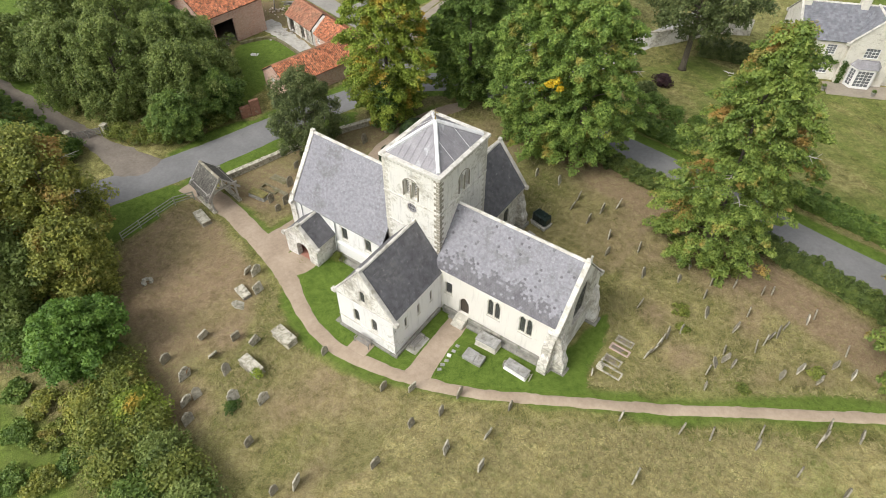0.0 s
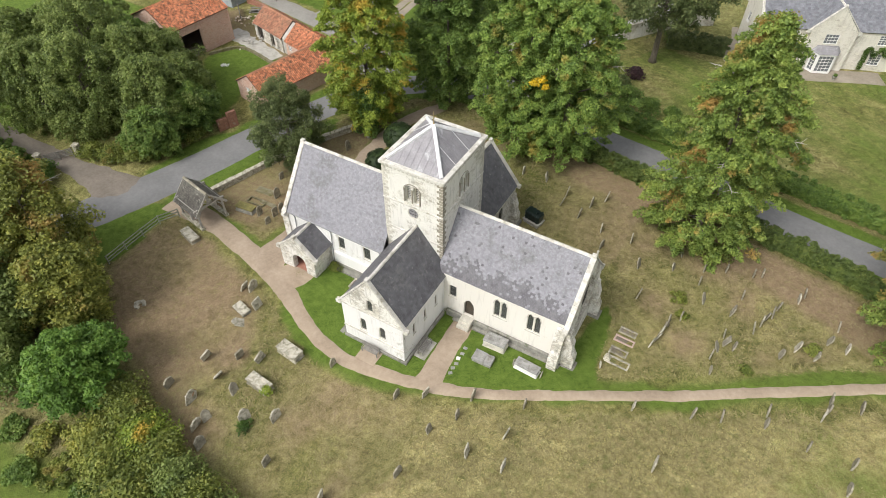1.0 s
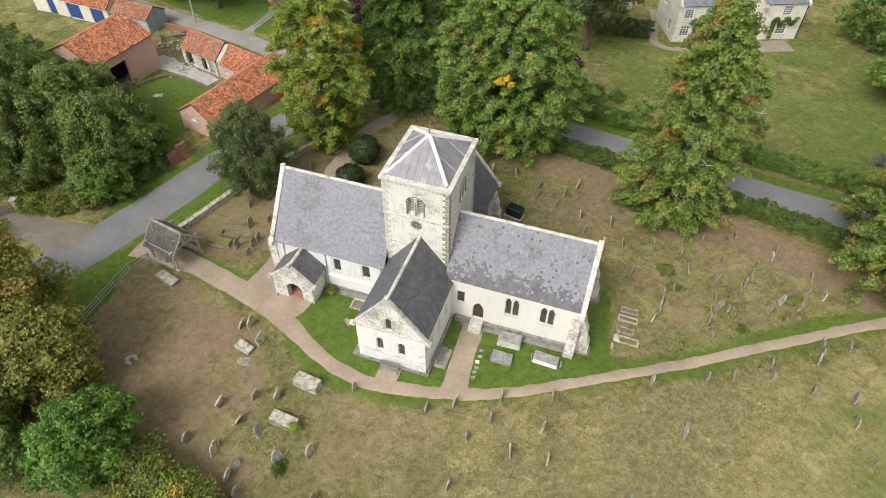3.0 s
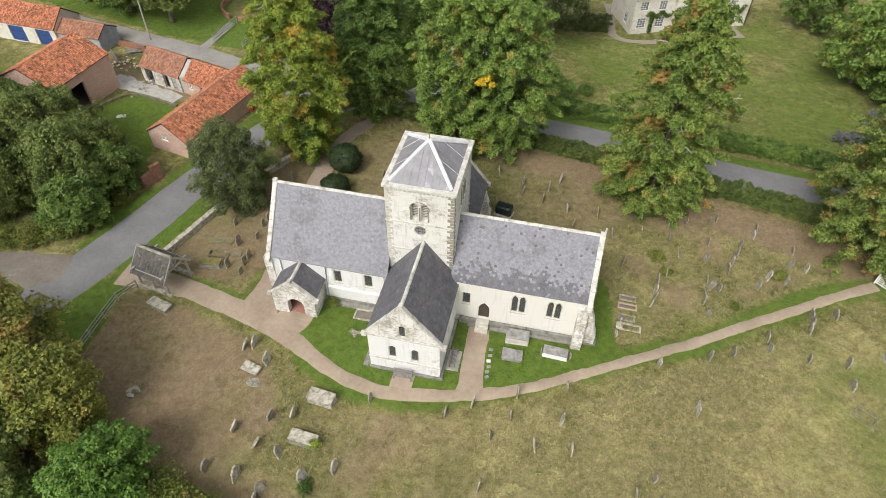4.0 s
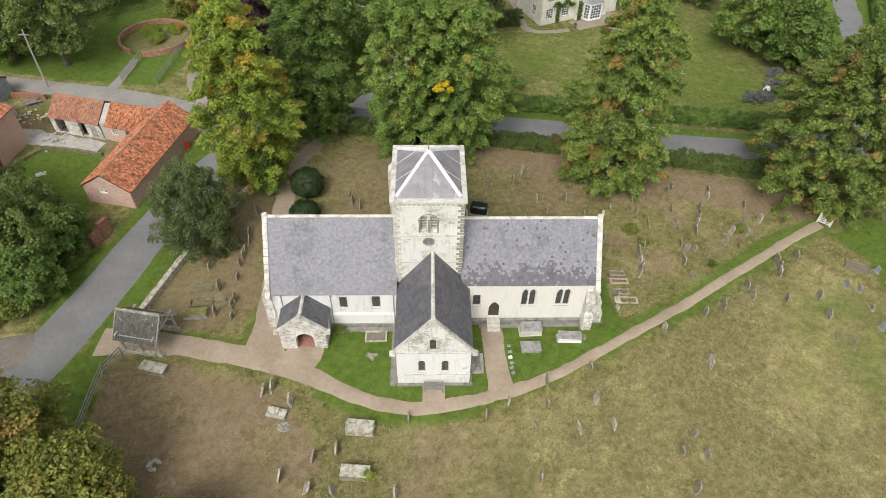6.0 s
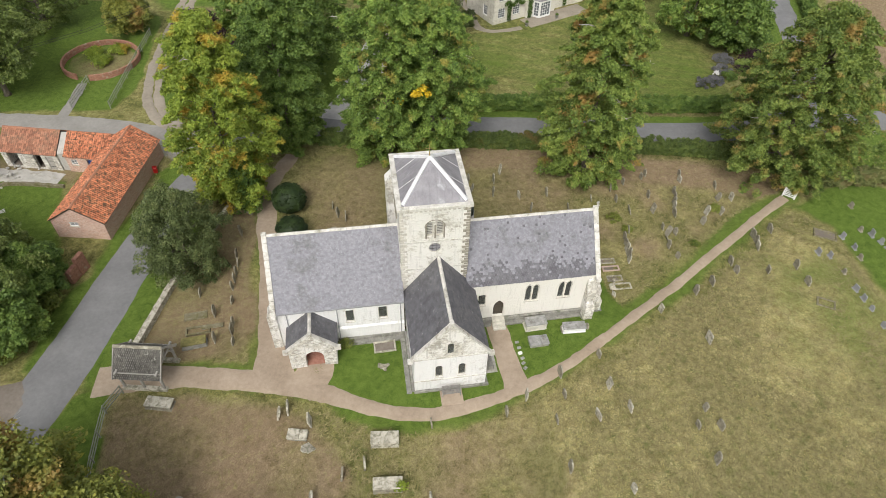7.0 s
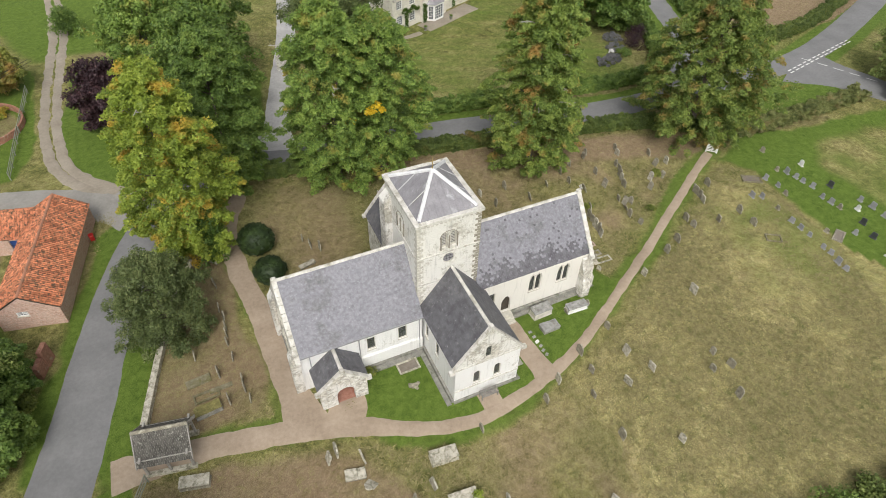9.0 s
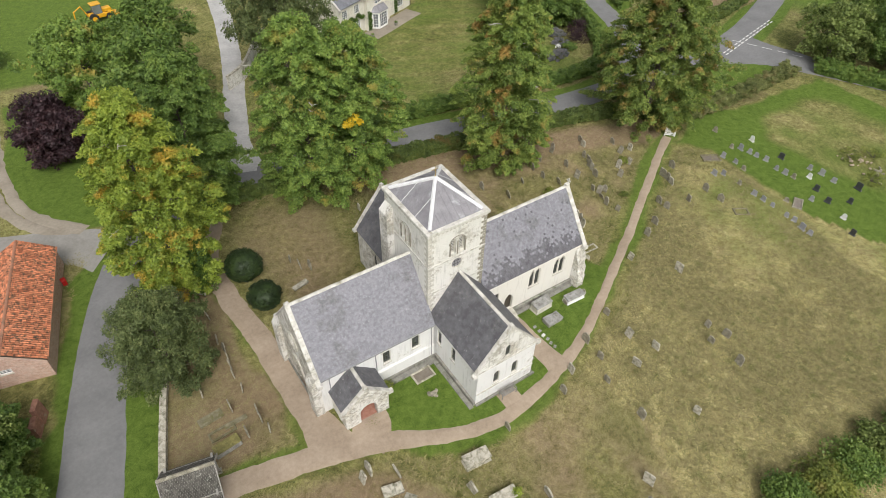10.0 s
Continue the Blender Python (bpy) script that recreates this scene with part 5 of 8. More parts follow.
# porch
PX0, PX1, PY, PE, PR, PCX = -12.45, -8.62, -6.75, 2.85, 4.62, -10.5
G_P = ((PX0, PY), (PX1, PY))
wall("porch_wall", church, LIMEWASH_WORN, *G_P, [(0, PE), (PCX - PX0, PR - 0.03), (PX1 - PX0, PE)], [arch("round", PCX - PX0 + 0.08, 0.0, 1.5, 2.42)], thick=0.55, base=-0.3)
wall("porch_wall", church, LIMEWASH_WORN, (PX1, PY), (PX1, NS), PE, [], thick=0.5, base=-0.3)
wall("porch_wall", church, LIMEWASH_WORN, (PX0, NS), (PX0, PY), PE, [], thick=0.5, base=-0.3)
part("porch_floor", box((PX0 + 0.4, PY + 0.05, -0.2), (PX1 - 0.4, NS, 0.42)), surface("red_floor_tile", (0.30, 0.13, 0.09), (0.46, 0.23, 0.17), 3, 20), church)
gable_roof(church, (PCX, NS + 0.1), (PCX, PY + 0.12), PCX - PX0, PX1 - PCX, PE + 0.02, PR, SLATE_DARK, over=0.22, seed=50, name="porch_roof")
coping(church, (PCX, PY, PR + 0.02), (PX0 - 0.12, PY, PE - 0.12), (PX1 + 0.12, PY, PE - 0.12), (0, -1, 0), width=0.36, thick=0.11, overlap=0.10)
part("floor", box((NW + 0.9, NS + 0.9, -0.1), (CE - 0.8, 2.3, 0.02)), INNER, church, "stone floor")


# ---- trees, hedges and shrubs ----
def leaf_cloud(name, centres, radii, per, leaf, mat, parent, rng, squash=0.62, droop=0.0, spread=0.6, label="", reach=0.0):
    """Many small leaves gathered in clumps, each leaf a blade of its own."""
    centres, radii = np.array(centres, float), np.array(radii, float)
    n = len(centres) * per
    which = np.repeat(np.arange(len(centres)), per)
    dirs = rng.normal(size=(n, 3))
    dirs[:, 2] += 0.25
    dirs /= np.linalg.norm(dirs, axis=1)[:, None]
    shell = radii[which] * (0.45 + 0.6 * rng.rand(n) ** 0.6)
    pos = centres[which] + dirs * shell[:, None] * np.array([1, 1, squash])
    if reach:
        out = centres[which] * np.array([1, 1, 0]) + rng.normal(size=(n, 3)) * 0.05
        out /= np.linalg.norm(out, axis=1)[:, None] + 1e-6
        u = rng.rand(n) ** 1.4
        pos = centres[which] + (pos - centres[which]) * (1 - 0.65 * u)[:, None] + (out - np.array([0, 0, 0.38])) * (u * reach * radii[which])[:, None]
    if droop:
        pos[:, 2] -= droop * rng.rand(n) ** 2 * radii[which]
    nrm = dirs * 0.6 + np.array([0, 0, 0.75]) + rng.normal(size=(n, 3)) * spread
    nrm /= np.linalg.norm(nrm, axis=1)[:, None]
    t = np.cross(nrm, rng.normal(size=(n, 3)) + np.array([0, 0, -droop * 3]))
    t /= np.linalg.norm(t, axis=1)[:, None] + 1e-9
    b = np.cross(nrm, t)
    if droop:
        t, b = b, t
    size = leaf * (0.65 + 0.7 * rng.rand(n))[:, None]
    v = np.stack([pos + t * size * 0.58 - nrm * size * 0.10, pos - t * size * 0.38 + b * size * 0.38, pos - t * size * 0.38 - b * size * 0.38], 1).reshape(-1, 3)
    me = bpy.data.meshes.new(name)
    me.vertices.add(3 * n)
    me.vertices.foreach_set("co", v.ravel())
    me.loops.add(3 * n)
    me.loops.foreach_set("vertex_index", np.arange(3 * n, dtype=np.int32))
    me.polygons.add(n)
    me.polygons.foreach_set("loop_start", np.arange(0, 3 * n, 3, dtype=np.int32))
    me.update(calc_edges=True)
    me.materials.append(mat)
    ob = new(name, me)
    ob.parent = parent
    if label:
        ob["label"] = label
    return ob


PROFILE = {
    "lime": lambda f: np.sin(np.pi * np.clip(0.07 + 0.91 * f, 0, 1) ** 0.80) ** 0.50,
    "ovoid": lambda f: np.sin(np.pi * np.clip(0.10 + 0.88 * f, 0, 1) ** 0.62) ** 0.62,
    "round": lambda f: np.sin(np.pi * np.clip(0.08 + 0.90 * f, 0, 1)) ** 0.55,
    "cone": lambda f: np.clip(1.12 - f, 0.1, 1) ** 0.75,
    "dome": lambda f: np.clip(1 - f ** 2.2, 0.02, 1) ** 0.5,
}


def tree(label, x, y, height, radius, mat, seed, shape="lime", skirt=1.0, clumps=150, per=190, leaf=0.30, droop=0.0, lobe=1.25, category="tree", dead=0, name="tree", group="", ragged=0.14, squash=0.62, reach=1.1):
    """A tapered trunk, limbs that reach into the crown, and a crown of leaf clumps with an uneven outline."""
    rng = np.random.RandomState(seed)
    ob = empty(name, label, category, pose(x, y, float(ground_z(x, y)) - 0.05), group)
    f = (np.arange(clumps) + rng.rand(clumps)) / clumps
    ang = np.arange(clumps) * 2.39996 + rng.rand(clumps) * 0.8
    env = radius * PROFILE[shape](f)
    lumps = 1 + ragged * (np.sin(3 * ang + 7 * f + seed) + 0.9 * np.sin(5 * ang - 13 * f + 2 * seed)) + 0.10 * rng.normal(size=clumps)
    rad = np.maximum(0.1, env * lumps - 0.6 * lobe) * np.where(rng.rand(clumps) < 0.72, 0.80 + 0.2 * rng.rand(clumps), 0.25 + 0.5 * rng.rand(clumps))
    z = skirt + lobe * 0.7 + f * (height - skirt - 1.5 * lobe)
    c = np.stack([rad * np.cos(ang), rad * np.sin(ang), z + rng.normal(size=clumps) * 0.35], 1)
    r = lobe * (0.65 + 0.6 * rng.rand(clumps))
    bm = bmesh.new()
    lean = rng.normal(size=2) * 0.25
    tr = max(0.12, radius * 0.058)
    spine = [Vector((lean[0] * t * t, lean[1] * t * t, t * height * 0.86)) for t in (0, 0.04, 0.15, 0.35, 0.6, 0.85, 1)]
    add_tube(bm, spine, [tr * 1.6, tr * 1.1, tr, tr * 0.8, tr * 0.5, tr * 0.25, tr * 0.08], 9)
    trunk = part("trunk", bm, BARK, ob, smooth=True)
    for i in rng.choice(clumps, min(clumps, 14), replace=False):
        end = Vector(c[i])
        s = spine[0].lerp(spine[-1], max(0.12, min(0.8, (end.z - rad[i] * 0.55) / (height * 0.9))))
        mid = s.lerp(end, 0.5) + Vector((0, 0, -0.06 * rad[i]))
        bm = bmesh.new()
        add_tube(bm, [s, mid, end], [tr * 0.34, tr * 0.2, tr * 0.05], 6)
        part("limb", bm, BARK, trunk, smooth=True)
    for k in range(dead):
        i = rng.choice(np.where((f > 0.35) & (f < 0.85))[0])
        end = Vector(c[i]) * 1.0
        out = Vector((math.cos(ang[i]), math.sin(ang[i]), 0.25))
        a = end - out * 0.4
        bm = bmesh.new()
        tip = end + out * (lobe * 1.35 + 0.5)
        add_tube(bm, [a, a.lerp(tip, 0.5) + Vector((0, 0, 0.15)), tip], [0.06, 0.045, 0.015], 5)
        for q in (0.45, 0.6, 0.75):
            st = a.lerp(tip, q)
            side = Vector((-out.y, out.x, 0.2)) * rng.uniform(-1, 1)
            add_tube(bm, [st, st + side * 0.8 + out * 0.35], [0.03, 0.01], 5)
        part("dead_branch", bm, DEAD_WOOD, ob, "bleached bare dead branch")
    leaf_cloud("crown", c, r, per, leaf, mat, ob, rng, droop=droop, squash=squash, reach=reach)
    return ob


def shrub(label, x, y, height, radius, mat, seed, clumps=14, per=130, leaf=0.22, category="shrub", name="shrub", spread=0.75, group=""):
    """A low bush: short stems and a mound of leaf clumps."""
    rng = np.random.RandomState(seed)
    ob = empty(name, label, category, pose(x, y, float(ground_z(x, y)) - 0.03), group)
    f = rng.rand(clumps) ** 0.7
    ang = np.arange(clumps) * 2.39996 + rng.rand() * 6
    lobe = max(0.35, 0.42 * min(height, radius * 1.3))
    rad = np.maximum(0, radius * np.sqrt(np.clip(1 - f * f, 0, 1)) * (0.8 + 0.35 * rng.rand(clumps)) - lobe * 0.6)
    c = np.stack([rad * np.cos(ang), rad * np.sin(ang), lobe * 0.5 + f * (height - lobe * 1.2)], 1)
    bm = bmesh.new()
    for i in range(5):
        e = Vector(c[i % clumps])
        add_tube(bm, [(0.05 * i - 0.1, 0.03 * i, -0.05), e * 0.5 + Vector((0, 0, 0.05)), e], [0.05, 0.035, 0.01], 5)
    part("stem", bm, BARK, ob)
    leaf_cloud("crown", c, lobe * (0.7 + 0.6 * rng.rand(clumps)), per, leaf, mat, ob, rng, spread=spread)
    return ob


def clipped_bush(label, x, y, height, radius, seed):
    """A clipped rounded yew: dense small leaves over a solid mound of twigs."""
    rng = np.random.RandomState(seed)
    ob = empty("topiary_bush", label, "topiary bush", pose(x, y, float(ground_z(x, y)) - 0.03), "clipped bushes by the path")
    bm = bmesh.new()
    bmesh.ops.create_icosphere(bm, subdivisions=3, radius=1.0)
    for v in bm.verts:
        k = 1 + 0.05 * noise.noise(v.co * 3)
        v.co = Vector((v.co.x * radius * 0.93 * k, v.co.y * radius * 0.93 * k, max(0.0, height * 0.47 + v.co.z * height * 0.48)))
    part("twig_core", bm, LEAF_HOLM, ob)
    n = 150
    d = rng.normal(size=(n, 3))
    d /= np.linalg.norm(d, axis=1)[:, None]
    c = d * np.array([radius * 0.9, radius * 0.9, height * 0.45]) + np.array([0, 0, height * 0.48])
    c[:, 2] = np.maximum(c[:, 2], 0.15)
    leaf_cloud("crown", c, np.full(n, 0.24), 70, 0.12, LEAF_HOLM, ob, rng)
    return ob


def hedge(label, line, width, height, mat, seed, per=130, leaf=0.19, category="hedge", wild=0.14):
    """A hedge along a line: leaf clumps over a core of twigs."""
    rng = np.random.RandomState(seed)
    p, s = along(line, 0.55)
    ob = empty("hedge", label, category, pose(*p[0], float(ground_z(*p[0]))))
    base = np.array([*p[0], float(ground_z(*p[0]))])
    d = np.gradient(p, axis=0)
    d /= np.hypot(*d.T)[:, None]
    nrm = np.stack([-d[:, 1], d[:, 0]], 1)
    g = ground_z(p[:, 0], p[:, 1])
    rings, faces = [], []
    for i in range(len(p)):
        w, h = width * 0.40 * (1 + 0.1 * rng.normal()), height * 0.82 * (1 + 0.05 * rng.normal())
        for o, z in ((-w, -0.05), (-w * 0.95, h * 0.9), (-w * 0.5, h), (w * 0.5, h), (w * 0.95, h * 0.9), (w, -0.05)):
            rings.append(np.r_[p[i] + nrm[i] * o, g[i] + z] - base)
    for i in range(len(p) - 1):
        faces += [(i * 6 + j, i * 6 + j + 1, i * 6 + 6 + j + 1, i * 6 + 6 + j) for j in range(5)]
    faces += [tuple(range(6)), tuple(range(len(p) * 6 - 1, len(p) * 6 - 7, -1))]
    link_mesh("twig_core", rings, faces, mat, ob)
    cs = []
    for i in range(len(p)):
        for o, z in ((-0.46, 0.3), (-0.46, 0.7), (-0.25, 0.98), (0.25, 0.98), (0.46, 0.7), (0.46, 0.3)):
            q = p[i] + nrm[i] * (o * width + rng.normal() * wild) + d[i] * rng.normal() * 0.15
            cs.append(np.r_[q, g[i] + z * height + rng.normal() * wild] - base)
    leaf_cloud("leaves", cs, np.full(len(cs), 0.34) * (0.8 + 0.5 * rng.rand(len(cs))), per, leaf, mat, ob, rng)
    return ob


# churchyard limes along the northern hedge
tree("tall lime tree with green and orange-tinged autumn leaves", 19.8, 15.8, 22.8, 4.95, LEAF_ORANGE, 3, "ovoid", clumps=640, per=190, leaf=0.23, skirt=0.3, dead=8, lobe=0.78, ragged=0.16, squash=0.46, reach=1.35)
turning = tree("broad lime tree turning yellow at the path's end", -18.6, 16.4, 21.0, 4.5, LEAF_TURNING, 4, clumps=520, per=190, leaf=0.235, skirt=0.6, dead=5, lobe=0.80, ragged=0.17, squash=0.46, reach=1.3)
tree("lime tree with dense green leaves above the hedge", -1.7, 22.0, 21.0, 5.0, LEAF_LIME, 5, clumps=520, per=190, leaf=0.235, skirt=0.5, dead=4, lobe=0.80, ragged=0.17, squash=0.46, reach=1.3)
sprayed = tree("lime tree with green leaves and a bright yellow spray", 3.3, 21.8, 19.5, 5.1, LEAF_LIME, 6, clumps=460, per=190, leaf=0.235, skirt=1.5, dead=2, lobe=0.80, ragged=0.17, squash=0.46, reach=1.3)
tree("dark green sycamore beside the lane", -13.0, 25.0, 19.0, 4.1, LEAF_GREEN, 7, clumps=400, per=190, leaf=0.235, skirt=1.0, lobe=0.80, ragged=0.17, squash=0.46, reach=1.3)
tree("lime tree with brown-tipped leaves beside the white gate", 41.4, 12.9, 19.0, 7.2, LEAF_TIPPED, 8, "ovoid", clumps=820, per=190, leaf=0.23, skirt=0.3, dead=3, lobe=0.80, ragged=0.15, squash=0.46, reach=1.35)
tree("dense dark yew tree beside the churchyard wall", -22.3, 6.4, 10.2, 3.6, LEAF_YEW, 9, "lime", skirt=0.2, clumps=190, per=260, leaf=0.17, droop=0.8, lobe=0.75)
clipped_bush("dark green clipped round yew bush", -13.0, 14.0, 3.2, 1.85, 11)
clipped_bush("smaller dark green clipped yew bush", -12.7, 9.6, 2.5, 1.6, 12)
leaf_cloud("yellow_spray", [(-2.0, -4.4, 11.2), (-1.5, -4.3, 11.6), (-2.4, -4.2, 10.9), (-1.1, -4.5, 11.0)], [0.6, 0.55, 0.5, 0.45], 110, 0.24, LEAF_YELLOW, sprayed, np.random.RandomState(77), label="spray of bright yellow leaves", reach=0.8)
leaf_cloud("ivy", [(1.5 + 0.9 * math.sin(2.4 * k), -2.7 + 0.5 * math.cos(1.7 * k), 0.7 + 0.26 * k) for k in range(24)], [0.75] * 24, 130, 0.20, IVY, turning, np.random.RandomState(79), label="dark ivy climbing the lower crown")
leaf_cloud("yellow_spray", [(-3.9, -3.0, 9.4), (-4.2, -2.6, 9.0)], [0.5, 0.4], 90, 0.24, LEAF_YELLOW, sprayed, np.random.RandomState(78), label="small spray of bright yellow leaves")
# a few large trees beyond the lane
tree("green lime tree beside the drive", -13.0, 38.5, 16, 5.4, LEAF_GREEN, 13, clumps=130, per=160, leaf=0.36, skirt=1.5)
tree("green maple tree beside the farm track", -18.5, 50.0, 14, 6.0, LEAF_LIME, 14, clumps=130, per=160, leaf=0.38)
tree("green lime tree beyond the lane", -10.0, 50.0, 15, 5.4, LEAF_GREEN, 15, clumps=120, per=160, leaf=0.38)
tree("dark spreading cedar on the house lawn", 6.0, 47.4, 16, 6.6, LEAF_YEW, 17, "round", clumps=170, per=170, leaf=0.30, skirt=6.0, droop=0.8)
tree("copper beech with dark purple leaves", -24.4, 43.6, 9, 3.3, LEAF_COPPER, 18, "round", clumps=110, per=170, leaf=0.32, skirt=0.4)
for i, (x, y, h, r) in enumerate(((46.5, 47.0, 12, 5.0), (50.5, 41.5, 10, 4.0), (54, 52, 13, 5.0), (44, 62, 13, 5))):
    tree("rounded green garden tree beyond the lawn", x, y, h, r, LEAF_GREEN if i % 2 else LEAF_LIME, 20 + i, "round", clumps=90, per=150, leaf=0.38, skirt=0.6, group="garden trees")
for i, (x, y, h, r) in enumerate(((77, 9.5, 9, 4.5), (83, 4.5, 10, 5), (80, -3, 8, 4.0), (88, 11, 10, 5.0), (91, 1, 10, 5))):
    tree("green roadside tree at the junction", x, y, h, r, LEAF_GREEN if i % 2 else LEAF_WILLOW, 30 + i, "round", clumps=90, per=150, leaf=0.36, skirt=0.2, group="junction trees")
for i, (x, y, h, r) in enumerate(((-49.8, 41.2, 14, 5.6), (-57.5, 43, 15, 6.0), (-64, 46, 14, 6.0), (-50, 60, 13, 6), (-37.2, 57.6, 6.5, 2.9), (-72, 52, 13, 6), (-60, 62, 13, 6))):
    tree("small autumn-brown tree behind the round garden" if i == 4 else "green tree behind the farm lane", x, y, h, r, LEAF_AUTUMN if i == 4 else LEAF_GREEN if i % 3 else LEAF_WILLOW, 40 + i, "round", clumps=150, per=160, leaf=0.32, skirt=2.4 if i == 0 else 0.8, lobe=1.1, ragged=0.2, group="farm trees")
# the wooded corner across the lane
for i, (x, y, h, r, m) in enumerate(((-38.4, 2.6, 10, 4.2, LEAF_WILLOW), (-43.6, 5.2, 11.2, 4.6, LEAF_WILLOW), (-45.5, -0.6, 12, 4.8, LEAF_WILLOW), (-51.5, 5.0, 13, 5.4, LEAF_WILLOW), (-39.6, 7.4, 7.4, 3.2, LEAF_WILLOW), (-44.8, 9.6, 8.6, 3.4, LEAF_WILLOW),
                                     (-52.0, -2.6, 11, 4.6, LEAF_WILLOW), (-49.0, 8.4, 9.0, 3.6, LEAF_GREEN), (-58, 9, 12.0, 5.2, LEAF_WILLOW), (-36.2, -0.4, 6.0, 2.8, LEAF_GREEN), (-35.6, 5.2, 6.0, 2.6, LEAF_GREEN))):
    tree("drooping olive-green willow across the lane" if m is LEAF_WILLOW else "dark green tree across the lane", x, y, h, r, m, 60 + i, "round", clumps=240, per=150, leaf=0.24, skirt=0.2, lobe=0.72, ragged=0.20, droop=1.8 if m is LEAF_WILLOW else 0.3, group="trees across the lane", dead=1 if i < 3 else 0)
for i, (x, y, h, r, m) in enumerate(((-43.4, -9.9, 2.4, 1.5, IVY), (-42.6, -12.0, 2.8, 2.0, LEAF_GREEN), (-46.4, -13.0, 3.4, 2.4, LEAF_AUTUMN), (-50.6, -12.4, 4.0, 2.6, LEAF_AUTUMN), (-40.6, -14.2, 2.6, 2.0, LEAF_BRAMBLE))):
    shrub("bushy green shrub beside the driveway gate", x, y, h, r, m, 420 + i, clumps=24, per=150, group="driveway bushes")
for i, (x, y, h, r, m) in enumerate(((4.3, 39.2, 1.7, 1.3, LEAF_YEW), (5.3, 42.2, 1.5, 1.2, LEAF_COPPER), (7.6, 54.5, 1.6, 2.0, LEAF_GREEN), (3.4, 37.6, 1.3, 1.0, LEAF_GREEN), (2.8, 40.8, 1.1, 1.0, LEAF_BRAMBLE))):
    shrub("rounded garden bush at the lawn's edge", x, y, h, r, m, 430 + i, clumps=16, per=130, group="lawn bushes")
for i, (x, y, h, r) in enumerate(((-39.6, -4.0, 1.6, 1.8), (-36.9, -2.8, 1.7, 1.6), (-35.2, 0.6, 1.6, 1.3), (-34.2, 3.4, 1.8, 1.3), (-41.8, -4.6, 1.8, 1.6))):
    shrub("tangled roadside bush of dull green leaves", x, y, h, r, LEAF_BRAMBLE, 80 + i, group="roadside bushes")
hedge("ivy-grown bank beside the driveway", [(-46.6, -10.4), (-52, -10.2), (-58, -10.2), (-66, -10.0)], 2.2, 2.2, LEAF_GREEN, 207, leaf=0.22, wild=0.25)
for i, (x, y, h, r) in enumerate(((-50, -15.5, 9, 4.0), (-57, -16, 10, 4.5), (-44.5, -15, 7, 3.0), (-64, -4.0, 9, 4.0), (-70, -15, 10, 5), (-62, 2, 10, 4.5))):
    tree("green garden tree beside the driveway", x, y, h, r, LEAF_WILLOW if i % 2 else LEAF_GREEN, 230 + i, "round", clumps=90, per=160, leaf=0.30, skirt=0.2, group="driveway trees")
# trees and thicket along the south-western edge
for i, (x, y, h, r, m) in enumerate(((-28.4, -18.2, 14.5, 3.5, LEAF_AUTUMN), (-31.2, -21.0, 14.0, 4.3, LEAF_AUTUMN), (-35.6, -22.0, 13, 4.5, LEAF_AUTUMN), (-23.6, -20.6, 9.5, 3.0, LEAF_AUTUMN), (-39, -29, 12, 4.6, LEAF_AUTUMN), (-27.0, -25.5, 10.5, 3.9, LEAF_WILLOW))):
    tree("tall hawthorn tree with yellowing autumn leaves" if m is LEAF_AUTUMN else "olive-green field maple at the yard's edge", x, y, h, r, m, 90 + i, "round", clumps=150, per=200, leaf=0.25, skirt=0.2, dead=3 if i < 2 else 0, group="boundary trees")
tree("bright green young sycamore at the yard's edge", -16.8, -25.0, 6.8, 3.4, LEAF_BRIGHT, 100, "round", clumps=170, per=190, leaf=0.24, skirt=0.1, lobe=0.8)
k = 0
for x, y, h, r, m in ((-20.6, -22.6, 3.2, 2.4, LEAF_BRAMBLE), (-13.4, -24.6, 2.9, 2.0, LEAF_BRAMBLE), (-11.2, -25.2, 3.0, 2.1, LEAF_BRAMBLE), (-9.0, -25.8, 3.0, 2.1, LEAF_TURNING), (-6.8, -26.4, 3.0, 2.1, LEAF_BRAMBLE), (-4.6, -26.9, 3.0, 2.1, LEAF_WILLOW), (-2.4, -27.3, 3.0, 2.1, LEAF_BRAMBLE), (-0.2, -27.9, 3.0, 2.1, LEAF_WILLOW),
                      (-12.4, -27.6, 2.4, 2.0, LEAF_AUTUMN), (-9.6, -28.6, 2.6, 2.2, LEAF_BRAMBLE), (-6.6, -29.4, 2.7, 2.3, LEAF_BRAMBLE), (-3.4, -30.0, 2.8, 2.3, LEAF_GREEN), (-0.2, -30.8, 2.8, 2.3, LEAF_GREEN), (-23.0, -27.4, 3.0, 2.4, LEAF_GREEN), (-25.5, -31, 3.2, 2.6, LEAF_WILLOW), (2.2, -29.6, 2.4, 1.8, LEAF_GREEN),
                      (11.6, -29.4, 2.2, 1.9, LEAF_GREEN), (14.8, -30.4, 2.3, 2.0, LEAF_BRAMBLE), (18.2, -30.6, 2.3, 2.1, LEAF_GREEN), (21.6, -31.0, 2.4, 2.1, LEAF_WILLOW), (25, -31.6, 2.4, 2.1, LEAF_GREEN)):
    k += 1
    shrub("tangled bramble and hawthorn bush at the yard's edge", x, y, h, r, m, 110 + k, clumps=30, per=170, leaf=0.21, group="boundary thicket")
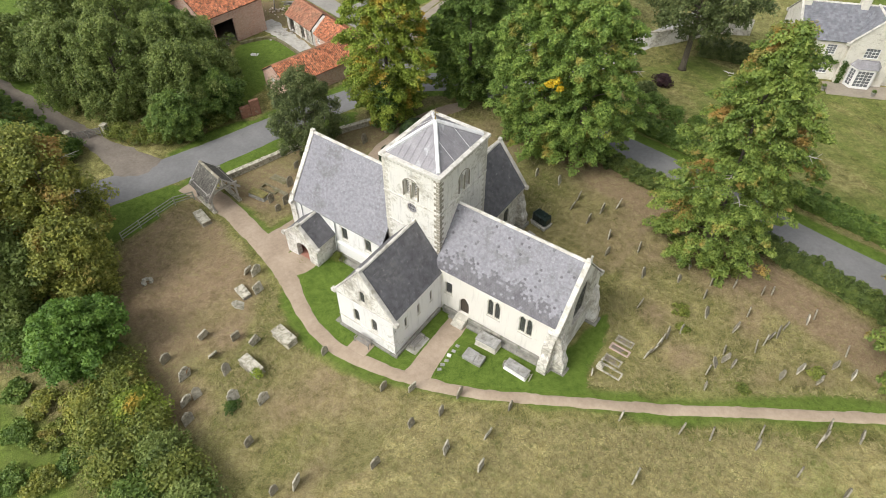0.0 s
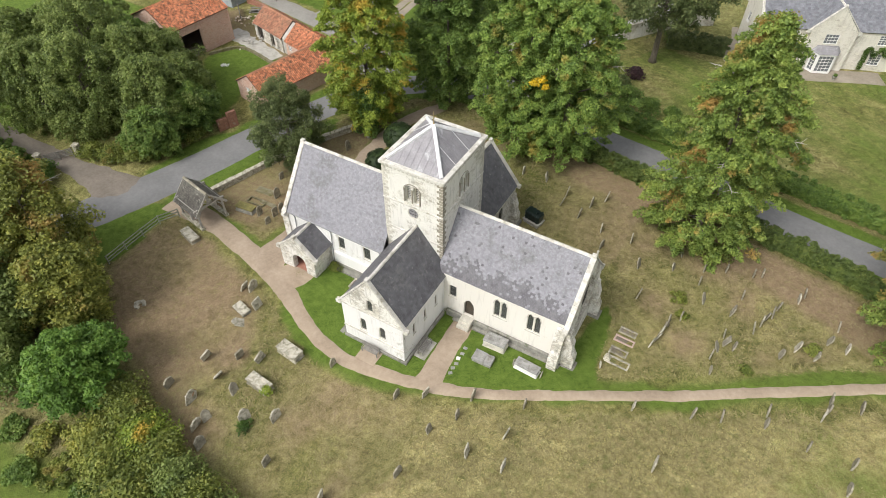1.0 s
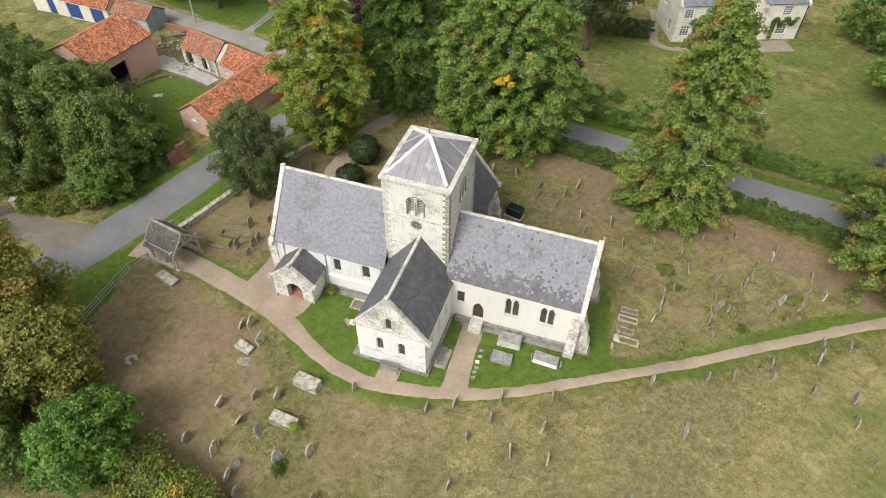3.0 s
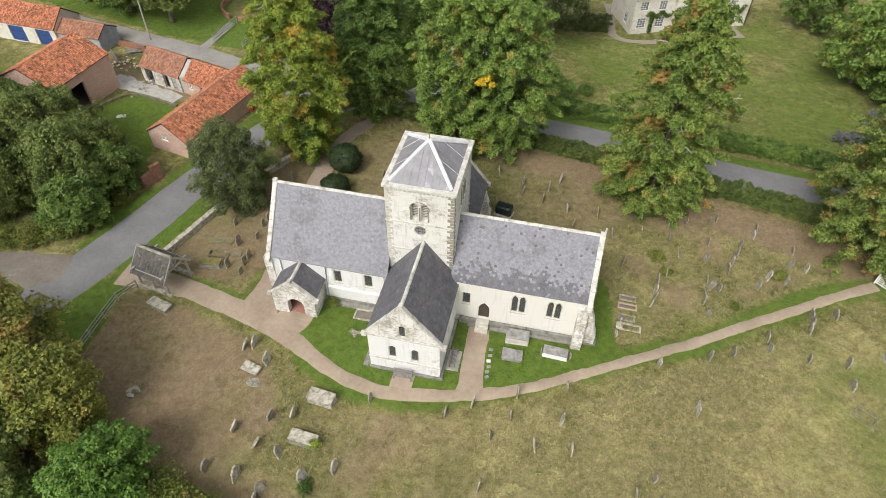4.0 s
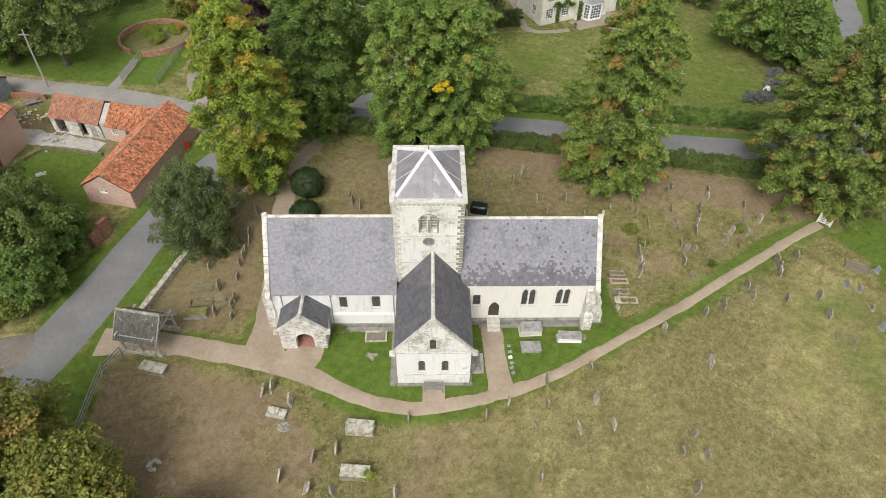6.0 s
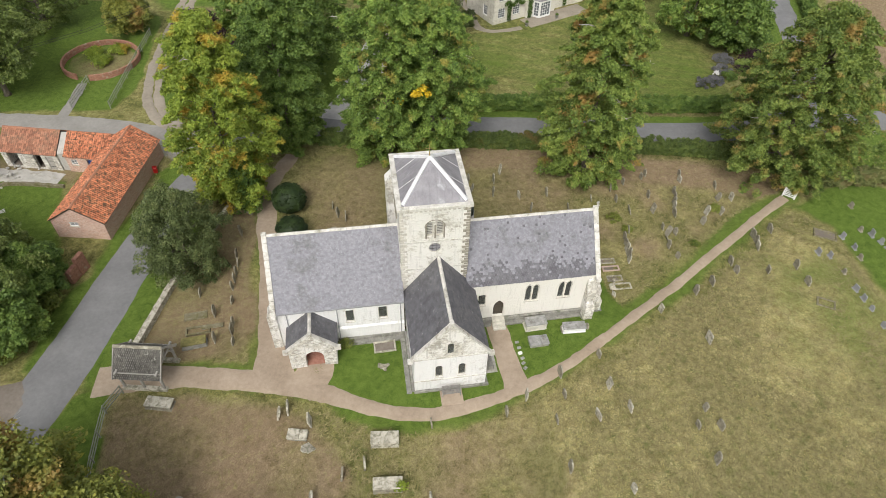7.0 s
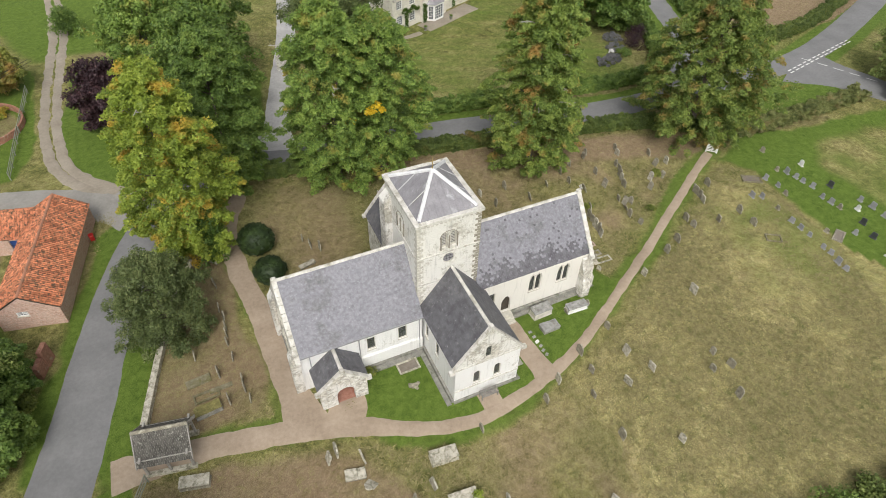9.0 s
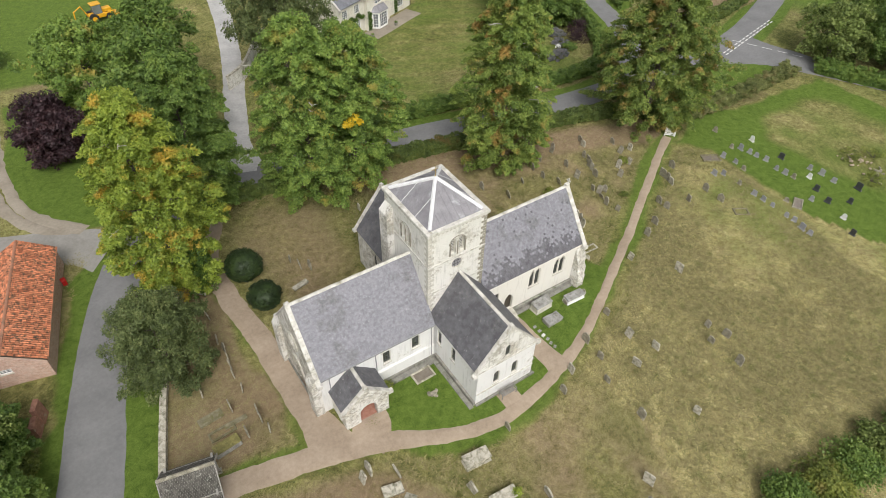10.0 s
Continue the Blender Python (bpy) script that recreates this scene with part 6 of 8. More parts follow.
for i, (x, y) in enumerate(((-18.8, -30.1), (-15.8, -29.5), (-15.0, -32.0), (-12.8, -30.5), (-12.0, -34.1), (-10.1, -32.8), (-9.9, -31.1))):
    shrub("low rough scrub in the field corner", x, y, 0.8 + 0.15 * (i % 3), 1.3 + 0.2 * (i % 2), LEAF_AUTUMN if i % 4 == 1 else LEAF_BRAMBLE if i % 2 else LEAF_GREEN, 440 + i, clumps=16, per=110, leaf=0.20, group="field corner scrub")
for i, (x, y, h, r) in enumerate(((54, 43.4, 2.6, 2.2), (9.2, 35.6, 1.8, 1.7), (6.2, 36.4, 2.2, 1.6), (12, 36, 1.2, 1.0))):
    shrub("dark flowering garden shrub in a border", x, y, h, r, LEAF_GREEN, 140 + i, group="garden shrubs")
LEAF_LAVENDER = foliage("lavender_leaf", (0.10, 0.11, 0.10), (0.18, 0.18, 0.18), (0.28, 0.27, 0.29))
for i, (x, y, h, r, m) in enumerate(((42.3, 31.9, 0.9, 1.5, LEAF_LAVENDER), (44.0, 32.4, 0.9, 1.3, LEAF_LAVENDER), (46.4, 33.0, 1.1, 1.3, LEAF_GREEN), (46.6, 35.4, 0.9, 1.5, LEAF_LAVENDER), (48.2, 38.4, 1.2, 1.6, LEAF_LAVENDER), (49.4, 34.8, 2.4, 1.7, LEAF_COPPER), (51.6, 36.8, 2.6, 1.8, LEAF_COPPER), (52.8, 40.4, 1.4, 1.3, LEAF_BRIGHT))):
    shrub("grey-green lavender bush in a garden bed" if m is LEAF_LAVENDER else "dark purple-leaved garden shrub in a bed" if m is LEAF_COPPER else "fresh green garden shrub in a bed", x, y, h, r, m, 400 + i, clumps=12, per=120, leaf=0.18, group="corner garden bed")
shrub("clump of white garden flowers in a bed", 45.1, 34.3, 0.8, 0.7, WHITE_PAINT, 410, clumps=6, per=18, leaf=0.20)
shrub("yellow-green shrub beside a chest tomb", -4.5, -18.2, 0.9, 0.7, LEAF_TURNING, 150, clumps=8, per=90, leaf=0.14)
shrub("low dark ivy round a leaning gravestone", -4.0, -21.3, 0.6, 0.7, IVY, 151, clumps=8, per=90, leaf=0.14)
shrub("weedy shrub beside the porch wall", -7.9, -5.0, 1.0, 0.6, LEAF_BRAMBLE, 152, clumps=7, per=80, leaf=0.14)
for i, (x, y, h, r) in enumerate(((20.6, 7.4, 0.9, 0.8), (27.4, 2.4, 0.6, 0.6), (31.6, 7.0, 0.7, 0.7), (23.0, 14.2, 0.8, 0.8), (55.5, -7.5, 1.0, 1.6), (53.4, -11.5, 0.9, 1.4), (57.0, -13, 1.2, 2.0), (58, -9, 1.2, 1.8), (21.4, 5.6, 0.7, 0.6))):
    shrub("rough clump of weeds and brambles among the graves", x, y, h, r, LEAF_BRAMBLE, 155 + i, clumps=8, per=70, leaf=0.15, group="weed clumps")

hedge("clipped mixed hedge between churchyard and lane", [(-9.5, 25.6), (-2, 25.0), (6, 23.4), (15, 21.6), (26, 18.6), (36, 16.0), (41, 12.5), (42, 10.6)], 1.5, 1.5, LEAF_HEDGE, 200)
hedge("clipped garden hedge along the lane", [(0.5, 33.0), (7, 31.6), (15, 30.2), (28, 27.6), (38, 25.2), (44.5, 25.2), (49.5, 29), (54, 36), (57.5, 45), (61, 55)], 1.7, 1.6, LEAF_GREEN, 201, leaf=0.19)
hedge("brown-green field hedge east of the gate", [(43.0, 9.4), (52, 9.2), (61, 9.4), (68, 9.6)], 1.8, 1.2, LEAF_MOSSY, 202, wild=0.2)
hedge("tall roadside hedge at the junction", [(71.8, 8.0), (74.5, 2.0), (80, -7), (90, -22)], 2.2, 1.8, LEAF_GREEN, 203)
hedge("field hedge beyond the junction", [(66, 27.5), (78, 28.2), (95, 35), (120, 47)], 2.0, 1.5, LEAF_HEDGE, 204, per=60, leaf=0.24)
hedge("roadside hedge along the side road", [(65.5, 40), (69, 50), (76, 66)], 2.0, 1.5, LEAF_GREEN, 205, per=60, leaf=0.24)
hedge("tall evergreen hedge behind the lawn", [(6.5, 52.5), (10, 53.5), (14, 54.0)], 1.8, 2.2, LEAF_YEW, 206)


# ---- rough grass ----
def grass_tufts(n, seed):
    rng = np.random.RandomState(seed)
    x, y = rng.uniform(-30, 60, n * 3), rng.uniform(-36, 26, n * 3)
    t = turf_at(x, y)
    wild = np.clip(1.15 - 1.5 * t[:, 0], 0.03, 1) * np.clip(1 - 2.2 * t[:, 1], 0, 1) * (0.75 + 0.25 * (vnoise(x, y, 1.1, 50) > -0.1))
    clear = inside(x, y, LAWN_CHURCH, 0.3) + near_line(x, y, PATH_MAIN, 1.6, 0.3) + near_line(x, y, PATH_NAVE, 2.0, 0.3) + near_line(x, y, ROAD_WEST, 3.6, 0.3) + near_line(x, y, PATH_DOOR, 1.6, 0.3) + inside(x, y, VERGE_WEST, 0.3) + 0.9 * inside(x, y, FIELD_SW, 1.5) + inside(x, y, MOWN_EAST, 0.8) + inside(x, y, VERGE_SW, 0.4) + inside(x, y, [(-14, -7), (15, -7), (15, 10), (-14, 10)], 0.1)
    keep = np.where((rng.rand(n * 3) < wild) & (clear < 0.4))[0][:n]
    x, y, t = x[keep], y[keep], t[keep]
    k = len(keep)
    g = ground_z(x, y) - 0.02
    blades = 3
    vs, fs = np.zeros((k, blades, 3, 3)), None
    for b in range(blades):
        a, h = rng.rand(k) * math.tau, rng.uniform(0.05, 0.16, k)
        w, lean = rng.uniform(0.02, 0.05, k), rng.uniform(0.2, 0.55, k)
        ox, oy = x + rng.normal(size=k) * 0.08, y + rng.normal(size=k) * 0.08
        vs[:, b, 0] = np.stack([ox - w * np.sin(a), oy + w * np.cos(a), g], 1)
        vs[:, b, 1] = np.stack([ox + w * np.sin(a), oy - w * np.cos(a), g], 1)
        vs[:, b, 2] = np.stack([ox + lean * np.cos(a), oy + lean * np.sin(a), g + h], 1)
    me = bpy.data.meshes.new("rough_grass")
    nv = k * blades * 3
    me.vertices.add(nv)
    me.vertices.foreach_set("co", vs.ravel())
    me.loops.add(nv)
    me.loops.foreach_set("vertex_index", np.arange(nv, dtype=np.int32))
    me.polygons.add(nv // 3)
    me.polygons.foreach_set("loop_start", np.arange(0, nv, 3, dtype=np.int32))
    me.update(calc_edges=True)
    me.materials.append(DRY_BLADES)
    tagged(new("rough_grass", me), "long dry grass in straw and olive tufts", "grass", kind="stuff")


grass_tufts(130000, 5)


# ---- graves ----
def stone_outline(style, w, h):
    r = w / 2
    if style == "round":
        return [(-r, 0), (r, 0)] + [(r * math.cos(a), h - r * 0.8 + r * 0.8 * math.sin(a)) for a in np.linspace(0, math.pi, 9)]
    if style == "shoulder":
        s = h - r * 0.62
        return [(-r, 0), (r, 0), (r, s), (r * 0.72, s + 0.02)] + [(r * 0.68 * math.cos(a), s + 0.04 + r * 0.62 * math.sin(a)) for a in np.linspace(0.1, math.pi - 0.1, 7)] + [(-r * 0.72, s + 0.02), (-r, s)]
    if style == "pointed":
        return [(-r, 0), (r, 0), (r, h * 0.72), (r * 0.62, h * 0.88), (0, h), (-r * 0.62, h * 0.88), (-r, h * 0.72)]
    return [(-r, 0), (r, 0), (r, h - 0.05), (r * 0.6, h), (-r * 0.6, h), (-r, h - 0.05)]


def headstone(style, w, h, thick, mat, label, group, plinth=False):
    """An upright gravestone with a shaped head; its face looks along x."""
    ob = empty("gravestone", label, "gravestone", None, group)
    bm = bmesh.new()
    prism(bm, [(-thick / 2, y, z - 0.12) for y, z in stone_outline(style, w, h + 0.12)], (thick, 0, 0))
    bmesh.ops.bevel(bm, geom=[e for e in bm.edges], offset=0.012, segments=1, affect='EDGES')
    part("slab", bm, mat, ob)
    if plinth:
        part("plinth", box((-0.16, -w / 2 - 0.1, -0.1), (0.16, w / 2 + 0.1, 0.10), None, 0.015), mat, ob)
    return ob


KINDS = [("round", GRAVESTONE, "weathered grey round-topped gravestone in rough grass"), ("shoulder", GRAVESTONE, "lichened shouldered gravestone in rough grass"),
         ("flat", GRAVESTONE, "plain grey square-topped gravestone in rough grass"), ("pointed", GRAVESTONE, "weathered grey pointed gravestone in rough grass"),
         ("shoulder", GRAVESTONE_PALE, "pale shouldered gravestone leaning in dry grass"), ("round", GRAVESTONE_PALE, "pale round-topped gravestone in dry grass"), ("flat", GRAVESTONE_PALE, "pale square-topped gravestone in dry grass")]
grave_rng = random.Random(7)


def set_stones(places, kinds, group, scale=(0.9, 1.25), lean=7.0, turn=0.0, size=(0.62, 0.95, 0.11), plinth=False):
    """Upright stones at places, each from the kind nearest to hand, with its own lean."""
    masters = {}
    for x, y in places:
        k = grave_rng.choice(kinds)
        s = grave_rng.uniform(*scale)
        m = pose(x, y, float(ground_z(x, y)) - 0.03, grave_rng.gauss(0, lean * 0.5), grave_rng.gauss(0, lean), turn + grave_rng.gauss(0, 6))
        if k not in masters:
            masters[k] = headstone(KINDS[k][0] if k < 7 else ("flat" if k % 2 else "round"), size[0], size[1], size[2],
                                   KINDS[k][1] if k < 7 else (GRANITE_DARK if k in (7, 11) else GRANITE_GREY if k in (8, 9) else MARBLE),
                                   KINDS[k][2] if k < 7 else ("low polished dark granite headstone on mown grass" if k in (7, 11) else "low grey granite headstone on mown grass" if k in (8, 9) else "white marble headstone on mown grass"), group, plinth)
            ob = masters[k]
            ob.matrix_world = m
        else:
            ob = copy_thing(masters[k], m)
        ob.scale = (1, s * grave_rng.uniform(0.9, 1.1), s)


set_stones([(-12.7, -10.7), (-13.5, -11.1), (-10.9, -12.0), (-11.0, -18.1), (-8.7, -16.7), (-7.0, -16.0), (-9.0, -19.0), (-11.6, -21.5), (-9.1, -21.7), (-7.2, -23.1), (-6.9, -22.2), (-4.3, -20.8), (-2.4, -19.5), (-6.7, -19.4), (-5.7, -24.0)], [4, 2, 4, 3, 6], "gravestones in the south yard", lean=20, size=(0.82, 0.98, 0.15))
set_stones([(4.4, -13.3), (6.3, -12.1), (9.6, -10.4), (-1.6, -13.5), (13.2, -12.1), (11.5, -14.8), (14.2, -14.5), (13.4, -9.1), (20.6, -5.1), (24.7, -3.5), (26.7, -2.7), (29.6, -0.6), (33.2, 0.9), (33.5, 2.5), (33.4, 1.7), (35.6, 3.0), (8.0, -18.6), (4.4, -22.9), (3.5, -24.1), (23.4, -9.0), (35.5, -2.1), (32.6, -2.2), (29.6, -1.7), (35.4, -4.3)], [0, 1, 2, 3, 6], "gravestones beside the path", lean=6, size=(0.72, 0.95, 0.12))
set_stones([(20.1, -15.3), (18.9, -16.7), (20.6, -17.0), (19.0, -19.6), (12.0, -20.9), (9.4, -12.5), (8.2, -14.6), (-0.6, -22.6)], [0, 1, 5], "gravestones in the dry grass", lean=6)
set_stones([(17.4, 6.1), (20.0, 1.4), (20.2, 2.2), (20.3, 2.9), (20.5, 3.6), (20.7, 4.3), (25.0, 3.6), (24.6, 2.6), (25.1, 5.2), (25.2, 4.4), (24.9, 1.1), (27.1, 7.0), (27.5, 8.0), (27.7, 8.8), (28.4, 10.4), (29.8, 12.1), (29.4, 5.3), (30.4, 6.6), (31.9, 6.4), (34.0, 8.3)], [0, 1, 2, 3, 5], "gravestones in the east yard", lean=9)
set_stones([(14.7, 12.5), (16.4, 9.6), (19.3, 10.8), (19.5, 13.0), (23.5, 12.8), (23.9, 15.4), (25.8, 13.4), (25.5, 10.3), (26.5, 13.9), (22.7, 8.2), (21.8, 10.2), (21.8, 12.1), (20.4, 14.2), (16.8, 15.6), (15.1, 16.4), (32.6, 8.6), (26.0, 4.3), (30.2, 13.0), (28.2, 9.3), (33.2, 10.4), (21.5, 5.4), (25.0, 7.9)], [0, 1, 2, 3], "gravestones in the east yard", lean=9)
set_stones([(9.4, 15.6), (10.4, 17.2), (6.5, 16.1), (6.6, 14.4), (3.8, 17.2), (1.1, 17.0), (8.9, 13.5), (11.6, 12.6), (-8.6, 13.6), (-7.3, 11.6), (-8.0, 12.2), (12.4, 10.4)], [0, 1, 3, 5], "gravestones north of the church", lean=7)
set_stones([(-18.2, 7.6), (-18.0, 6.4), (-18.0, 5.2), (-18.1, 4.4), (-18.2, 3.4), (-18.1, 1.6), (-17.8, -1.0), (-17.8, -1.9), (-21.1, 2.9), (-17.9, 10.8), (-19.5, 0.4), (-19.2, -2.6), (-17.6, -3.2)], [2, 1, 0], "gravestones west of the nave", lean=5)
set_stones([(44.9, 1.7), (45.6, 0.9), (45.9, -0.2), (46.0, -1.1), (46.2, -2.3), (45.7, -4.1), (45.8, -5.2), (46.0, -6.2), (42.4, 1.0), (42.7, -0.6), (42.4, -2.0), (39.6, -1.3), (38.7, -0.7), (39.7, -3.5), (39.4, -5.7), (39.4, -6.9), (39.4, -8.1), (41.5, -8.4), (39.2, -10.0), (39.3, -10.9), (38.9, -12.1), (38.9, -13.1), (46.1, 5.2)], [8, 9, 9, 0], "headstones in the mown east ground", scale=(0.75, 1.0), lean=3, size=(0.62, 0.80, 0.10), plinth=True)
set_stones([(48.3, 1.3), (47.6, -7.2), (49.2, -6.2), (49.4, -7.6), (49.3, -9.2), (46.2, -9.0), (44.2, -13.6), (47.4, -12.4), (45.3, -11.0), (44.1, -9.8)], [8, 7, 10, 9], "headstones in the mown east ground", scale=(0.75, 1.0), lean=2, size=(0.62, 0.80, 0.10), plinth=True)
set_stones([(48.2, -3.0), (50.5, -11.5), (42.6, -15.6)], [7, 11], "headstones in the mown east ground", scale=(0.85, 1.05), lean=2, size=(0.66, 0.85, 0.10), plinth=True)


ob = headstone("round", 0.55, 0.72, 0.14, surface("orange_lichened_stone", (0.22, 0.11, 0.05), (0.40, 0.22, 0.10), 3.0, 24, (0.16, 0.12, 0.07), 2.4), "small orange-lichened gravestone in the brown yard", "gravestones in the south yard")
ob.matrix_world = pose(-9.3, -21.2, float(ground_z(-9.3, -21.2)) - 0.03, 4, 12, 20)


def at_ground(x, y, turn=0.0, lean=0.0):
    return pose(x, y, float(ground_z(x, y)) - 0.02, 0, lean, turn)


def chest_tomb(x, y, turn, L, W, H, mat, label, top=None, broken=False):
    """A stone box tomb: plinth, side and end panels, an overhanging lid."""
    ob = empty("chest_tomb", label, "tomb", at_ground(x, y, turn))
    part("plinth", box((-L / 2 - 0.06, -W / 2 - 0.06, -0.1), (L / 2 + 0.06, W / 2 + 0.06, 0.10), None, 0.02), mat, ob)
    for s in (-1, 1):
        part("side_panel", box((-L / 2 + 0.12, s * (W / 2 - 0.07) - 0.05, 0.10), (L / 2 - 0.12, s * (W / 2 - 0.07) + 0.05, H - 0.12), None, 0.01), mat, ob)
        part("end_panel", box((s * (L / 2 - 0.07) - 0.05, -W / 2 + 0.13, 0.10), (s * (L / 2 - 0.07) + 0.05, W / 2 - 0.13, H - 0.12), None, 0.01), mat, ob)
    for sx in (-1, 1):
        for sy in (-1, 1):
            part("corner_pier", box((sx * (L / 2 - 0.07) - 0.07, sy * (W / 2 - 0.07) - 0.07, 0.10), (sx * (L / 2 - 0.07) + 0.07, sy * (W / 2 - 0.07) + 0.07, H - 0.12), None, 0.012), mat, ob)
    part("lid", box((-L / 2 - 0.05, -W / 2 - 0.05, H - 0.12), (L / 2 + 0.05, W / 2 + 0.05, H + 0.02), None, 0.035), top or mat, ob)
    return ob


def ledger(x, y, turn, L, W, H, mat, label, crack=False):
    """A low slab over a grave, with a bevelled edge on a rough bed."""
    ob = empty("ledger_stone", label, "grave slab", at_ground(x, y, turn))
    part("bed", box((-L / 2 + 0.05, -W / 2 + 0.05, -0.15), (L / 2 - 0.05, W / 2 - 0.05, H * 0.55), None, 0.02), PLINTH, ob)
    if crack:
        part("slab", box((-L / 2, -W / 2, H * 0.55), (L * 0.08, W / 2, H), pose(0, 0, 0, 0, 3, 0), 0.03), mat, ob)
        part("slab", box((L * 0.11, -W / 2, H * 0.5), (L / 2, W / 2 - 0.06, H * 0.95), pose(0, 0, 0, 2, -4, 3), 0.03), mat, ob)
    else:
        part("slab", box((-L / 2, -W / 2, H * 0.55), (L / 2, W / 2, H), None, 0.03), mat, ob)
    return ob


def kerb_grave(x, y, turn, L, W, mat, label, fill=True, cross=False, head=False):
    """A grave edged with four kerbs."""
    ob = empty("kerbed_grave", label, "grave", at_ground(x, y, turn))
    for lo, hi in (((-L / 2, -W / 2, -0.1), (L / 2, -W / 2 + 0.14, 0.16)), ((-L / 2, W / 2 - 0.14, -0.1), (L / 2, W / 2, 0.16)), ((-L / 2, -W / 2 + 0.143, -0.1), (-L / 2 + 0.14, W / 2 - 0.143, 0.16)), ((L / 2 - 0.14, -W / 2 + 0.143, -0.1), (L / 2, W / 2 - 0.143, 0.16))):
        part("kerb", box(lo, hi, None, 0.02), mat, ob)
    if fill:
        part("gravel_bed", box((-L / 2 + 0.145, -W / 2 + 0.145, -0.08), (L / 2 - 0.145, W / 2 - 0.145, 0.06)), DRIVE, ob)
    if cross:
        for lo, hi in (((-L / 2 - 0.12, -0.3, 0.0), (-L / 2 + 0.42, 0.3, 0.22)), ((-L / 2, -0.2, 0.22), (-L / 2 + 0.3, 0.2, 0.42))):
            part("step", box(lo, hi, None, 0.02), mat, ob)
        bm = box((-L / 2 + 0.08, -0.08, 0.42), (-L / 2 + 0.22, 0.08, 1.15), None, 0.015)
        add_box(bm, (-L / 2 + 0.09, -0.30, 0.78), (-L / 2 + 0.21, 0.30, 0.92), None, 0.015)
        part("cross", bm, mat, ob)
    return ob


chest_tomb(8.85, -5.1, 2, 1.85, 0.95, 0.85, DRESSED, "grey stone chest tomb against the chancel wall", top=TOMB_GREY)
ledger(8.68, -6.95, 1, 1.75, 1.05, 0.42, TOMB_GREY, "cracked grey slab tomb on the lawn", crack=True)
chest_tomb(12.15, -6.0, -3, 1.95, 0.75, 0.62, MARBLE, "white-sided coped tomb with a lichened lid", top=TOMB_GREY)
for s, x in ((0, 11.05), (1, 13.35)):
    ob = headstone("shoulder", 0.55, 0.55, 0.09, GRAVESTONE, "small lichened stone at a tomb's end", "tomb end stones")
    ob.matrix_world = at_ground(x, -6.0, 6 * s, -8 + 16 * s)
chest_tomb(-5.32, -14.38, -6, 2.05, 0.95, 0.72, GRAVESTONE_PALE, "pale stone table tomb beside the path")
chest_tomb(-5.4, -17.95, -5, 2.05, 0.85, 0.70, GRAVESTONE, "lichened chest tomb with shrubs at its foot", top=GRAVESTONE_PALE)
ledger(-11.9, -13.0, -12, 1.6, 0.9, 0.35, GRAVESTONE_PALE, "broken pale slab lying in the brown yard", crack=True)
ob = headstone("shoulder", 0.85, 0.95, 0.12, GRAVESTONE_PALE, "pale shouldered gravestone fallen backwards", "gravestones in the south yard")
ob.matrix_world = at_ground(-10.9, -14.0, 40, -60)
chest_tomb(-22.85, -8.55, -14, 2.1, 0.85, 0.55, GRAVESTONE, "broken-topped stone tomb beside the lychgate", top=GRAVESTONE_PALE)
chest_tomb(-20.9, -2.8, 6, 2.0, 0.8, 0.55, PLINTH, "mossy low chest tomb beside the lychgate", top=surface("mossy_slab", (0.10, 0.095, 0.03), (0.24, 0.21, 0.07), 4, 25, (0.36, 0.32, 0.14), 2.5, (0.55, 0.7)))
ledger(-19.6, -1.0, 4, 1.9, 0.45, 0.12, MOSSY_STONE, "long pale coffin-shaped stone in brown grass")
ledger(-21.2, 0.4, 5, 2.0, 0.9, 0.06, MOSSY_STONE, "flat grey ledger stone sunk in brown grass")
kerb_grave(-20.8, -1.3, 4, 2.1, 0.9, MOSSY_STONE, "sunken grave edged with thin kerbs", fill=False)
ledger(-9.1, 9.9, 14, 1.7, 0.55, 0.3, GRAVESTONE_PALE, "long pale stone lying north of the nave")
ledger(-17.6, 14.2, -50, 1.5, 0.45, 0.3, GRAVESTONE_PALE, "pale stone lying beside the gravel path")
kerb_grave(-4.6, -5.55, 1, 1.9, 1.15, GRAVESTONE_PALE, "grave with pale kerbs on the lawn")
kerb_grave(18.0, 1.75, -3, 1.5, 0.7, GRAVESTONE, "weathered kerbed grave east of the chancel")
kerb_grave(18.0, 0.75, -3, 1.7, 0.7, surface("pink_granite", (0.36, 0.26, 0.22), (0.50, 0.38, 0.33), 20, 60, rough=0.6), "pinkish kerbed grave east of the chancel")
kerb_grave(17.95, -0.55, -3, 1.5, 0.75, GRAVESTONE, "grey kerbed grave east of the chancel")
kerb_grave(18.2, -1.6, -3, 2.0, 0.8, GRAVESTONE_PALE, "white marble kerbed grave with a stepped cross", fill=False, cross=True)
ob = headstone("round", 0.5, 0.6, 0.09, GRAVESTONE_PALE, "small white footstone by a kerbed grave", "tomb end stones")
ob.matrix_world = at_ground(17.1, -2.6, 20)
kerb_grave(35.8, -6.8, -32, 1.6, 1.1, MOSSY_STONE, "kerbed grave with rotting edging in dry grass", fill=False)
kerb_grave(40.9, 1.6, -30, 2.2, 1.3, MOSSY_STONE, "grave plot edged with mossy kerbs and bare gravel")
kerb_grave(42.2, -9.4, 28, 1.9, 1.0, GRAVESTONE, "grey kerbed grave on mown grass")
